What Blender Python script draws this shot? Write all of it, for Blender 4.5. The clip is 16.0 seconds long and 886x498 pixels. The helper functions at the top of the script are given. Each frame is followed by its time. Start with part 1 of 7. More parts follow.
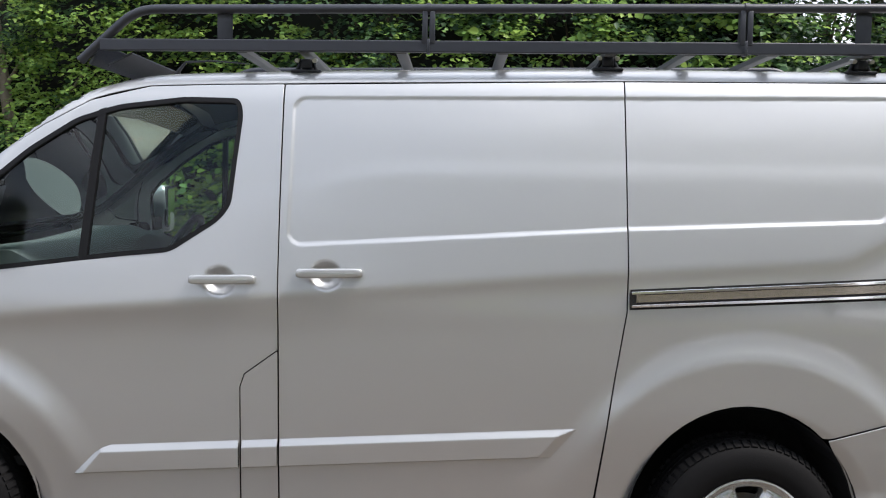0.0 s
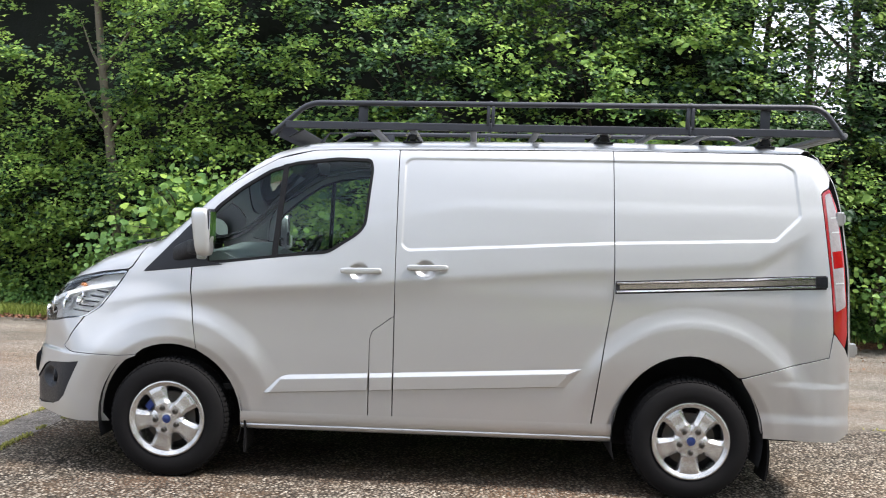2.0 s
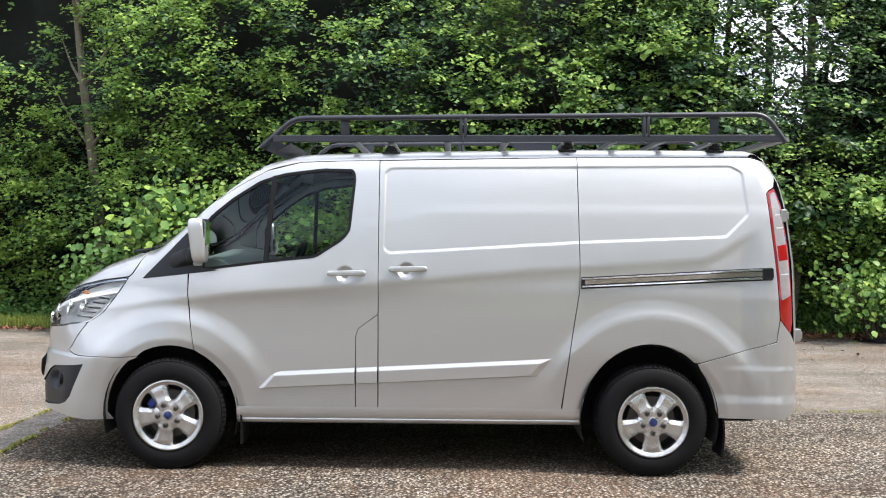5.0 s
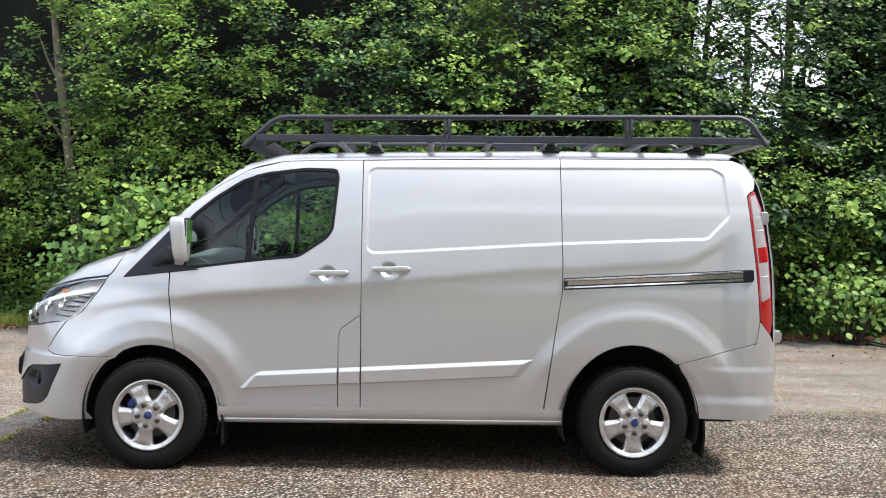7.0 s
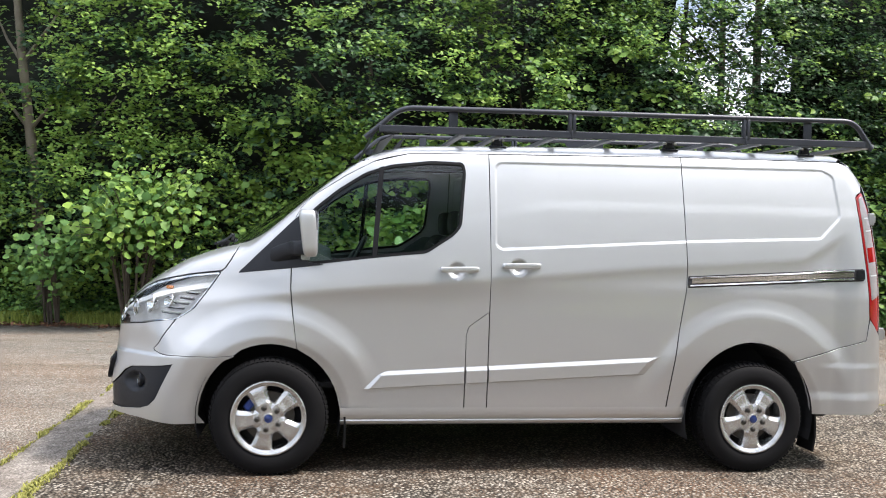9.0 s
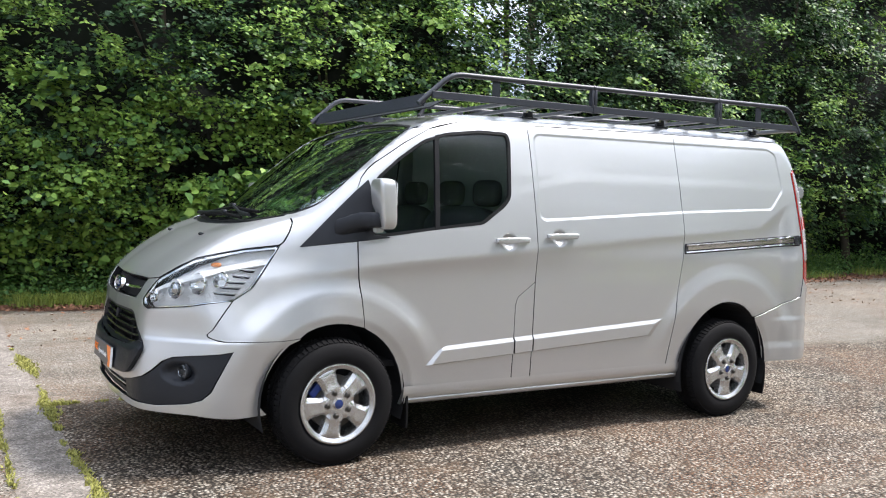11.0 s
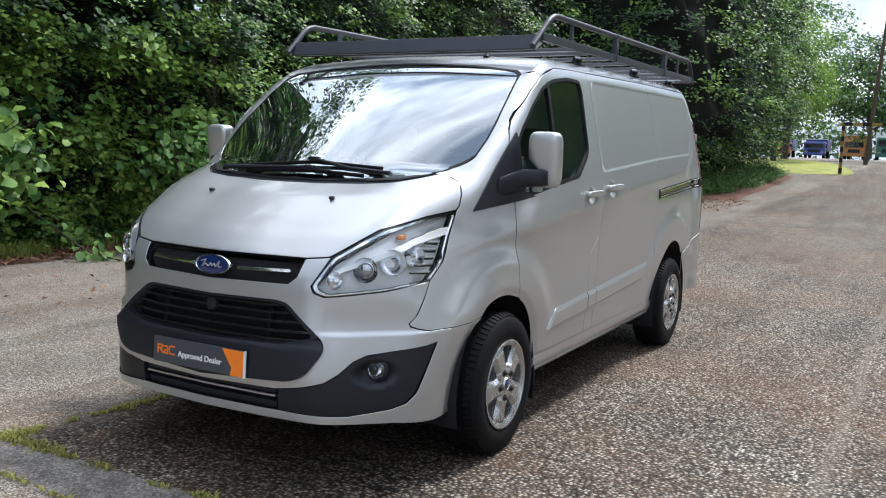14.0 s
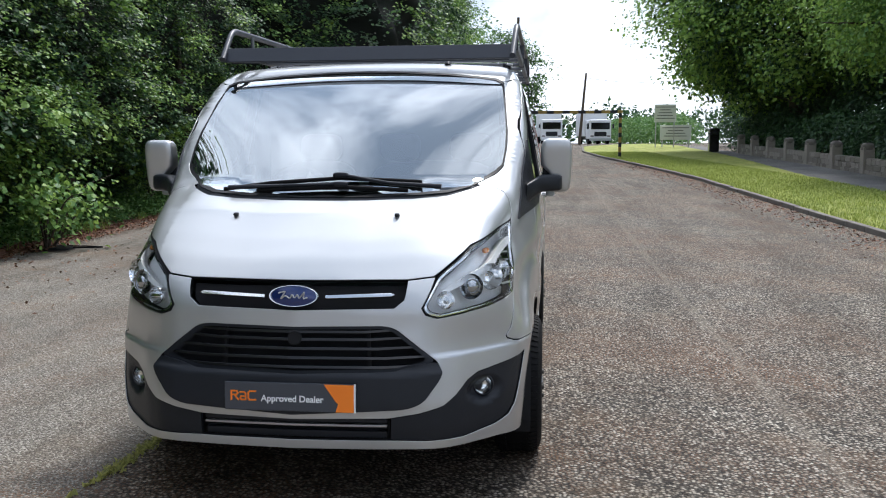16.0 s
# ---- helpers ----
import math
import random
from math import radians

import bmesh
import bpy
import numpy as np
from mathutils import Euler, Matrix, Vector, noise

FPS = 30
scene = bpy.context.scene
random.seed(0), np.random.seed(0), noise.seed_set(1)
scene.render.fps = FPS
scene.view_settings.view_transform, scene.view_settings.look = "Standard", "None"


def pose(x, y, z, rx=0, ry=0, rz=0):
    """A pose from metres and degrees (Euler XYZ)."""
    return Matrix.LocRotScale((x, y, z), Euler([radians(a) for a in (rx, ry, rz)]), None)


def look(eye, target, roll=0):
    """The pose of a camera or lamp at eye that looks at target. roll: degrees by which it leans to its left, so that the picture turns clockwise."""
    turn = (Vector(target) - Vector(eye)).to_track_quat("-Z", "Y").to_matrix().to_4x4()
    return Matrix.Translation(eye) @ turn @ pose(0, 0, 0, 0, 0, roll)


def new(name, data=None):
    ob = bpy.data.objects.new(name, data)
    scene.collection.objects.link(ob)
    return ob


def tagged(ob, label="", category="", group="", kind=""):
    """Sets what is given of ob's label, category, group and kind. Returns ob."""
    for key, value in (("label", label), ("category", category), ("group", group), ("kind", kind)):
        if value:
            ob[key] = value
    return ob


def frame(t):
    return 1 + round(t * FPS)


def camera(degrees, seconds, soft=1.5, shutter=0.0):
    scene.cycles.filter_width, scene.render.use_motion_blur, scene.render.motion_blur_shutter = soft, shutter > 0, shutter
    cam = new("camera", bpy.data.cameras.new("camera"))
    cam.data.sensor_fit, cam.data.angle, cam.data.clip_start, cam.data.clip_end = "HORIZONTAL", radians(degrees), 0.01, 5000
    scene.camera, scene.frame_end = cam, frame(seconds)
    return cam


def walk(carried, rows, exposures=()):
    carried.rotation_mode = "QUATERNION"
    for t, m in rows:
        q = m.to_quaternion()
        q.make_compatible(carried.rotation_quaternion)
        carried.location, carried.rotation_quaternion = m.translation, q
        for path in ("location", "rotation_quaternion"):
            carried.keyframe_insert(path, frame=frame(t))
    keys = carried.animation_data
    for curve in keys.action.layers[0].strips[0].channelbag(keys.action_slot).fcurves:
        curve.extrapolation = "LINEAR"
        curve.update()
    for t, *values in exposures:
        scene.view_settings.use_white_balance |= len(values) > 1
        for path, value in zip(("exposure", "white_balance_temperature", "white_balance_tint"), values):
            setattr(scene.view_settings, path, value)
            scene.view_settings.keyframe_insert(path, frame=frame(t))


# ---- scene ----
cam = camera(53.4, 16.0, soft=1.1)
PATH = [
    (0, (0.408, -4.004, 1.546), (0.384, -2.009, 1.412), 1.2),
    (0.5, (0.417, -4.570, 1.479), (0.368, -2.573, 1.395), 1.9),
    (1, (0.308, -5.047, 1.461), (0.247, -3.050, 1.388), 2.3),
    (1.5, (0.269, -5.489, 1.446), (0.195, -3.491, 1.396), 2.4),
    (2, (0.247, -5.861, 1.461), (0.171, -3.862, 1.419), 2.0),
    (2.5, (0.188, -6.111, 1.453), (0.128, -4.112, 1.414), 1.6),
    (3, (0.218, -6.197, 1.445), (0.168, -4.198, 1.407), 1.8),
    (3.5, (0.221, -6.212, 1.450), (0.176, -4.213, 1.408), 1.8),
    (4, (0.236, -6.242, 1.450), (0.190, -4.243, 1.407), 1.6),
    (4.5, (0.247, -6.272, 1.456), (0.206, -4.273, 1.418), 1.2),
    (5, (0.252, -6.271, 1.461), (0.228, -4.272, 1.428), 0.7),
    (7.3, (0.199, -6.270, 1.459), (0.228, -4.271, 1.428), 1.1),
    (7.5, (0.136, -6.233, 1.467), (0.159, -4.233, 1.427), 0.9),
    (8, (-0.214, -6.239, 1.454), (-0.157, -4.240, 1.413), 1.0),
    (8.5, (-0.654, -6.167, 1.416), (-0.455, -4.177, 1.374), 1.5),
    (8.7, (-0.868, -6.123, 1.432), (-0.644, -4.136, 1.394), 1.6),
    (10.8, (-3.157, -5.344, 1.392), (-2.214, -3.582, 1.313), 2.0),
    (11, (-3.348, -5.209, 1.390), (-2.336, -3.485, 1.300), 1.9),
    (11.5, (-3.807, -4.792, 1.367), (-2.646, -3.174, 1.183), 3.0),
    (12, (-4.133, -4.341, 1.392), (-2.833, -2.835, 1.197), 3.1),
    (12.5, (-4.459, -3.959, 1.418), (-2.976, -2.631, 1.229), 3.5),
    (13, (-4.722, -3.555, 1.421), (-3.184, -2.291, 1.234), 1.2),
    (13.5, (-4.969, -3.108, 1.432), (-3.342, -1.960, 1.243), 1.0),
    (14, (-5.189, -2.681, 1.442), (-3.455, -1.712, 1.217), 2.0),
    (14.5, (-5.408, -2.227, 1.486), (-3.620, -1.362, 1.255), 0.9),
    (15, (-5.609, -1.775, 1.496), (-3.711, -1.189, 1.262), 1.5),
    (15.5, (-5.708, -1.355, 1.518), (-3.780, -0.878, 1.286), 0.1),
    (16, (-5.744, -0.982, 1.500), (-3.770, -0.752, 1.270), -0.2),
]
EXPOSURES = [(0, .13, 6650, 14), (.5, .28, 6650, 14), (1.0, .43, 6650, 14), (1.5, .54, 6650, 14), (2.5, .62, 6650, 14), (8.7, .62, 6650, 14), (11.0, .66, 6500, 14), (12.5, .84, 6300, 13), (13.3, .48, 6250, 12), (14.0, .13, 6250, 12), (16.0, -.12, 6200, 12)]
walk(cam, [(t, look(eye, target, roll)) for t, eye, target, roll in PATH], EXPOSURES)


# ---- light ----
world = bpy.data.worlds.new("sky")
scene.world = world
world.use_nodes = True
wt = world.node_tree
wt.nodes.clear()
SUN_EL, SUN_AZ = radians(56), radians(107)   # azimuth measured from +y towards +x


def wnode(kind, **vals):
    n = wt.nodes.new(kind)
    for k, v in vals.items():
        n.inputs[k].default_value = v
    return n


w_sky = wt.nodes.new("ShaderNodeTexSky")
w_sky.sky_type, w_sky.sun_disc = "NISHITA", False
w_sky.sun_elevation, w_sky.sun_rotation = SUN_EL, SUN_AZ
w_sky.dust_density = 2.0
w_co = wt.nodes.new("ShaderNodeTexCoord")
w_map = wnode("ShaderNodeMapping", Scale=(1.0, 1.0, 1.7))
w_noise = wnode("ShaderNodeTexNoise", Scale=3.0, Detail=9.0, Roughness=.55, Distortion=.25)
w_ramp = wt.nodes.new("ShaderNodeValToRGB")
w_ramp.color_ramp.elements[0].position, w_ramp.color_ramp.elements[0].color = .42, (3.0, 3.8, 5.0, 1)
w_ramp.color_ramp.elements[1].position, w_ramp.color_ramp.elements[1].color = .66, (14.2, 14.8, 15.8, 1)
w_mix = wt.nodes.new("ShaderNodeMix")
w_mix.data_type = "RGBA"
w_mix.inputs["Factor"].default_value = .88
w_bg = wnode("ShaderNodeBackground", Strength=.150)
w_out = wt.nodes.new("ShaderNodeOutputWorld")
# the cloud glows round the hidden sun
w_dot = wt.nodes.new("ShaderNodeVectorMath")
w_dot.operation = "DOT_PRODUCT"
w_dot.inputs[1].default_value = (math.sin(SUN_AZ) * math.cos(SUN_EL), math.cos(SUN_AZ) * math.cos(SUN_EL), math.sin(SUN_EL))
w_glow = wt.nodes.new("ShaderNodeMapRange")
w_glow.interpolation_type = "SMOOTHSTEP"
for k, v in (("From Min", .35), ("From Max", 1.0), ("To Min", 1.0), ("To Max", 1.3)):
    w_glow.inputs[k].default_value = v
w_lit = wt.nodes.new("ShaderNodeVectorMath")
w_lit.operation = "SCALE"
wt.links.new(w_co.outputs["Generated"], w_dot.inputs[0])
wt.links.new(w_dot.outputs["Value"], w_glow.inputs["Value"])
wt.links.new(w_ramp.outputs[0], w_lit.inputs[0])
# brighter overhead than at the skyline
w_sep = wt.nodes.new("ShaderNodeSeparateXYZ")
w_high = wt.nodes.new("ShaderNodeMapRange")
w_high.interpolation_type = "SMOOTHSTEP"
for k, v in (("From Min", -.05), ("From Max", .75), ("To Min", .84), ("To Max", 1.14)):
    w_high.inputs[k].default_value = v
w_mul = wt.nodes.new("ShaderNodeMath")
w_mul.operation = "MULTIPLY"
wt.links.new(w_co.outputs["Generated"], w_sep.inputs[0])
wt.links.new(w_sep.outputs["Z"], w_high.inputs["Value"])
wt.links.new(w_high.outputs[0], w_mul.inputs[0])
wt.links.new(w_glow.outputs[0], w_mul.inputs[1])
wt.links.new(w_mul.outputs[0], w_lit.inputs["Scale"])
for a, b in ((w_co.outputs["Generated"], w_map.inputs[0]), (w_map.outputs[0], w_noise.inputs["Vector"]), (w_noise.outputs["Fac"], w_ramp.inputs[0]),
             (w_sky.outputs[0], w_mix.inputs["A"]), (w_lit.outputs[0], w_mix.inputs["B"]), (w_mix.outputs["Result"], w_bg.inputs[0]), (w_bg.outputs[0], w_out.inputs[0])):
    wt.links.new(a, b)
sun_data = bpy.data.lights.new("sun", "SUN")
sun_data.energy, sun_data.angle, sun_data.color = 4.3, radians(9), (1.0, .975, .93)
sun = new("sun", sun_data)
sun.matrix_world = look((math.sin(SUN_AZ) * math.cos(SUN_EL) * 50, math.cos(SUN_AZ) * math.cos(SUN_EL) * 50, math.sin(SUN_EL) * 50), (0, 0, 0))


# ---- materials ----
def mat(name, color, rough=.5, metal=0.0, vary=.0, scale=8.0, bump=0.0, bump_scale=60.0, coat=0.0, spec=.5, color2=None, island=0.0, trans=0.0, dirt=None):
    """A principled material: base colour varied by noise at two scales, and by piece, with fine relief."""
    m = bpy.data.materials.new(name)
    m.use_nodes = True
    t = m.node_tree
    b = t.nodes["Principled BSDF"]
    b.inputs["Roughness"].default_value, b.inputs["Metallic"].default_value = rough, metal
    b.inputs["Coat Weight"].default_value, b.inputs["Coat Roughness"].default_value = coat, .04
    b.inputs["Specular IOR Level"].default_value = spec
    co = t.nodes.new("ShaderNodeTexCoord")
    c2 = color2 or tuple(v * .6 for v in color)

    def noise(sc, det=6.0, ro=.6):
        n = t.nodes.new("ShaderNodeTexNoise")
        n.inputs["Scale"].default_value, n.inputs["Detail"].default_value, n.inputs["Roughness"].default_value = sc, det, ro
        t.links.new(co.outputs["Object"], n.inputs["Vector"])
        return n.outputs["Fac"]

    def math_(op, a, v):
        n = t.nodes.new("ShaderNodeMath")
        n.operation = op
        n.use_clamp = True
        for i, q in enumerate((a, v)):
            if isinstance(q, (int, float)):
                n.inputs[i].default_value = q
            else:
                t.links.new(q, n.inputs[i])
        return n.outputs[0]
    fac = None
    if vary:
        fac = math_("ADD", math_("MULTIPLY", noise(scale), vary), math_("MULTIPLY", noise(scale * 9), vary * .6))
    if island:
        g = t.nodes.new("ShaderNodeNewGeometry")
        i = math_("MULTIPLY", g.outputs["Random Per Island"], island)
        fac = i if fac is None else math_("ADD", fac, i)
    if fac is None:
        b.inputs["Base Color"].default_value = (*color, 1)
    else:
        mx = t.nodes.new("ShaderNodeMix")
        mx.data_type = "RGBA"
        mx.inputs["A"].default_value, mx.inputs["B"].default_value = (*color, 1), (*c2, 1)
        t.links.new(fac, mx.inputs["Factor"])
        t.links.new(mx.outputs["Result"], b.inputs["Base Color"])
        if trans:
            tr = t.nodes.new("ShaderNodeBsdfTranslucent")
            t.links.new(mx.outputs["Result"], tr.inputs["Color"])
            ms = t.nodes.new("ShaderNodeMixShader")
            ms.inputs[0].default_value = trans
            t.links.new(b.outputs[0], ms.inputs[1])
            t.links.new(tr.outputs[0], ms.inputs[2])
            t.links.new(ms.outputs[0], t.nodes["Material Output"].inputs[0])
    if bump:
        bp = t.nodes.new("ShaderNodeBump")
        bp.inputs["Strength"].default_value, bp.inputs["Distance"].default_value = bump, .01
        t.links.new(noise(bump_scale), bp.inputs["Height"])
        t.links.new(bp.outputs[0], b.inputs["Normal"])
    return m


def glass_mat(name, tint, gain=1.7, floor=.02, rough=.0):
    """Thin window glass: a tinted clear pane under a mirror coat."""
    m = bpy.data.materials.new(name)
    m.use_nodes = True
    t = m.node_tree
    t.nodes.clear()
    tr = t.nodes.new("ShaderNodeBsdfTransparent")
    tr.inputs[0].default_value = (*tint, 1)
    gl = t.nodes.new("ShaderNodeBsdfGlossy")
    gl.inputs["Color"].default_value, gl.inputs["Roughness"].default_value = (.93, .98, 1, 1), rough
    fr = t.nodes.new("ShaderNodeFresnel")
    fr.inputs["IOR"].default_value = 1.52
    ad = t.nodes.new("ShaderNodeMath")
    ad.operation, ad.use_clamp = "MULTIPLY_ADD", True
    ad.inputs[1].default_value, ad.inputs[2].default_value = gain, floor
    mx = t.nodes.new("ShaderNodeMixShader")
    out = t.nodes.new("ShaderNodeOutputMaterial")
    for a, b in ((fr.outputs[0], ad.inputs[0]), (ad.outputs[0], mx.inputs[0]), (tr.outputs[0], mx.inputs[1]), (gl.outputs[0], mx.inputs[2]), (mx.outputs[0], out.inputs[0])):
        t.links.new(a, b)
    return m


def paint_mat():
    """Metallic silver paint: fine flake, a clear coat, thin road film low down in blotches of its own."""
    m = mat("silver_paint", (.515, .520, .518), .40, .77, vary=.12, scale=1.6, color2=(.455, .459, .456), coat=1.0)
    t = m.node_tree
    b = t.nodes["Principled BSDF"]
    b.inputs["Coat Roughness"].default_value = .035
    co = t.nodes["Texture Coordinate"]
    n = t.nodes.new("ShaderNodeTexNoise")
    n.inputs["Scale"].default_value, n.inputs["Detail"].default_value = 900, 2
    t.links.new(co.outputs["Object"], n.inputs["Vector"])
    bp = t.nodes.new("ShaderNodeBump")
    bp.inputs["Strength"].default_value, bp.inputs["Distance"].default_value = .06, .0008
    t.links.new(n.outputs["Fac"], bp.inputs["Height"])
    t.links.new(bp.outputs[0], b.inputs["Normal"])
    return m


M_PAINT = paint_mat()
M_BLACK = mat("black_plastic", (.0095, .011, .0145), .40, vary=.5, scale=12, color2=(.016, .018, .023), bump=.12, bump_scale=700, spec=.3)
M_GLOSSBLACK = mat("gloss_black", (.010, .010, .012), .18, vary=.2, scale=5, coat=.3)
M_VOID = mat("dark_void", (.006, .006, .007), .9, vary=.3, scale=6)
M_RUBBER = mat("tyre_rubber", (.005, .005, .006), .72, vary=.6, scale=9, color2=(.010, .0095, .009), bump=.15, bump_scale=220, spec=.12)
M_SEAL_GAP = mat("rubber_gap_black", (.007, .007, .008), .5, vary=.3, scale=20, spec=.2)
M_ALLOY = mat("alloy_silver", (.50, .50, .49), .27, .80, vary=.25, scale=14, color2=(.38, .375, .36), coat=.5)
M_CHROME = mat("chrome", (.82, .82, .82), .10, 1.0, vary=.1, scale=9)
M_RAIL = mat("rail_metal", (.46, .41, .35), .24, 1.0, vary=.3, scale=10)
M_RACK = mat("rack_powder_coat", (.020, .023, .031), .42, vary=.5, scale=10, color2=(.034, .038, .049), bump=.08, bump_scale=400)
M_RACKBAR = mat("rack_bar_grey", (.16, .165, .18), .42, .5, vary=.4, scale=8)
M_STEEL = mat("galvanised_steel", (.5, .5, .5), .35, .9, vary=.3, scale=20)
M_GLASS = glass_mat("side_glass", (.82, .94, .90), .72, .0)
M_SCREEN = glass_mat("windscreen_glass", (.58, .76, .70), 3.5, .10)
M_LENS = glass_mat("lamp_lens", (.98, .99, .99), .9, .0)
M_FRIT = mat("glass_frit", (.008, .008, .009), .06, vary=.1, scale=4)
M_REDLENS = mat("red_lens", (.27, .005, .007), .12, vary=.2, scale=14, coat=.8)
M_CLEARLENS = mat("pale_lens", (.46, .43, .43), .12, .35, vary=.8, scale=40, color2=(.26, .23, .23), coat=.8, bump=.3, bump_scale=90)
M_REFLECT = mat("lamp_reflector", (.95, .95, .95), .28, .10, vary=.6, scale=34, color2=(.66, .665, .67), bump=.5, bump_scale=60)
M_NUT = mat("wheel_nut_steel", (.07, .066, .06), .35, .9, vary=.3, scale=40)
M_PROJ = mat("projector_glass", (.40, .42, .44), .06, .9, vary=.2, scale=20, coat=1.0)
M_AMBER = mat("amber_bulb", (.55, .19, .04), .2, .2, vary=.2, scale=30)
M_BLUE = mat("badge_blue", (.012, .03, .14), .2, .3, vary=.2, scale=30, coat=.8)
M_PLATE = mat("dark_grey_plate", (.055, .060, .072), .35, vary=.15, scale=8)
M_ORANGE = mat("orange_vinyl", (.95, .23, .012), .38, vary=.1, scale=8, color2=(.75, .17, .015))
M_WHITE = mat("white_vinyl", (.85, .85, .85), .4, vary=.05, scale=8)
M_DASH = mat("dash_plastic", (.135, .165, .165), .6, vary=.3, scale=8, bump=.1, bump_scale=300)
M_TRIM = mat("grey_trim", (.38, .41, .40), .7, vary=.2, scale=8)
M_LINING = mat("roof_cloth", (.085, .09, .09), .85, vary=.3, scale=20)
M_SEAT = mat("seat_cloth", (.030, .031, .034), .85, vary=.4, scale=30, bump=.3, bump_scale=250)
M_BLUEPAINT = mat("caliper_blue", (.01, .035, .20), .5, vary=.3, scale=30)


def part(name, data, material, parent=None, label="", smooth=None):
    """Links a bmesh or mesh as one object under a thing or a part."""
    if isinstance(data, bmesh.types.BMesh):
        me = bpy.data.meshes.new(name)
        data.normal_update()
        data.to_mesh(me)
        data.free()
    else:
        me = data
    if material is not None and not me.materials:
        me.materials.append(material)
    if smooth is not None:
        me.shade_smooth()
        if smooth < 180:
            me.set_sharp_from_angle(angle=radians(smooth))
    ob = new(name, me)
    if parent is not None:
        ob.parent = parent
    if label:
        ob["label"] = label
    return ob


def empty(name, loc, label, category, group="", kind=""):
    ob = new(name)
    ob.location = loc
    ob.empty_display_size = .1
    return tagged(ob, label, category, group, kind)


def pydata(name, verts, faces):
    me = bpy.data.meshes.new(name)
    me.from_pydata([tuple(v) for v in verts], [], [tuple(f) for f in faces])
    me.validate()
    me.update()
    return me


def box(bm, c, size, m=None, bevel=0.0):
    """A box, bevelled, added to a bmesh."""
    r = bmesh.ops.create_cube(bm, size=1.0, matrix=(m or Matrix()) @ Matrix.Translation(c) @ Matrix.Diagonal((*size, 1)))
    if bevel:
        edges = {e for v in r["verts"] for e in v.link_edges}
        bmesh.ops.bevel(bm, geom=list(edges), offset=bevel, segments=2, affect="EDGES", profile=.5)
    return bm


def tube(bm, pts, r, seg=10, cap=True):
    """A round bar through points; r may be one radius or one for each point."""
    pts = [Vector(p) for p in pts]
    rs = r if isinstance(r, (list, tuple)) else [r] * len(pts)
    rings = []
    ref = None
    for i, p in enumerate(pts):
        d = (pts[min(i + 1, len(pts) - 1)] - pts[max(i - 1, 0)]).normalized()
        if ref is None:
            ref = d.orthogonal().normalized()
        ref = (ref - d * ref.dot(d)).normalized()
        q = d.cross(ref)
        rings.append([bm.verts.new(p + (ref * math.cos(k * math.tau / seg) + q * math.sin(k * math.tau / seg)) * rs[i]) for k in range(seg)])
    for a, b in zip(rings, rings[1:]):
        for k in range(seg):
            bm.faces.new((a[k], a[(k + 1) % seg], b[(k + 1) % seg], b[k]))
    if cap:
        bm.faces.new(rings[0][::-1])
        bm.faces.new(rings[-1])
    return bm


def bend(pts, r, n=6):
    """Rounds the corners of a polyline with arcs."""
    pts = [Vector(p) for p in pts]
    out = [pts[0]]
    for a, b, c in zip(pts, pts[1:], pts[2:]):
        u, v = (a - b), (c - b)
        k = min(r, u.length * .49, v.length * .49)
        p, q = b + u.normalized() * k, b + v.normalized() * k
        for i in range(n + 1):
            s = i / n
            out.append(p * (1 - s) ** 2 + b * 2 * s * (1 - s) + q * s * s)
    return out + [pts[-1]]


def lathe(bm, prof, seg=48, axis="y"):
    """Turns a profile of (radius, along) round an axis."""
    rings = []
    for r, h in prof:
        ring = []
        for k in range(seg):
            a = k * math.tau / seg
            c, s = r * math.cos(a), r * math.sin(a)
            ring.append(bm.verts.new((c, h, s) if axis == "y" else (c, s, h)))
        rings.append(ring)
    for a, b in zip(rings, rings[1:]):
        for k in range(seg):
            bm.faces.new((a[k], a[(k + 1) % seg], b[(k + 1) % seg], b[k]))
    return bm


def ground_z(x):
    """The road lies level at the van and climbs gently behind it to a crest."""
    x = np.asarray(x, float)
    a = np.clip(x - 2, 0, 10)
    return .012 + .0015 * a * a + .0275 * np.clip(x - 12, 0, 48) + .010 * np.clip(x - 60, 0, 40)
# ---- the van's outer form: one implicit surface, negative inside ----
def lut(xs, ys, blur):
    """A lookup curve through given knots, rounded over +-blur."""
    g = np.linspace(xs[0], xs[-1], 1501)
    v = np.interp(g, xs, ys)
    d = g[1] - g[0]
    n = max(1, int(blur / d))
    k = np.hanning(2 * n + 3)[1:-1]
    k /= k.sum()
    steps = np.arange(1, n + 1)
    w = np.concatenate([v[0] - (v[1] - v[0]) * steps[::-1], v, v[-1] + (v[-1] - v[-2]) * steps])
    w = np.convolve(w, k, "valid")
    return lambda q: np.interp(q, g, w)


def sstep(a, b, q):
    h = np.clip((q - a) / (b - a), 0, 1)
    return h * h * (3 - 2 * h)


def smax(a, b, k):
    h = np.maximum(k - np.abs(a - b), 0) / k
    return np.maximum(a, b) + h * h * k / 4


def smin(a, b, k):
    return -smax(-a, -b, k)


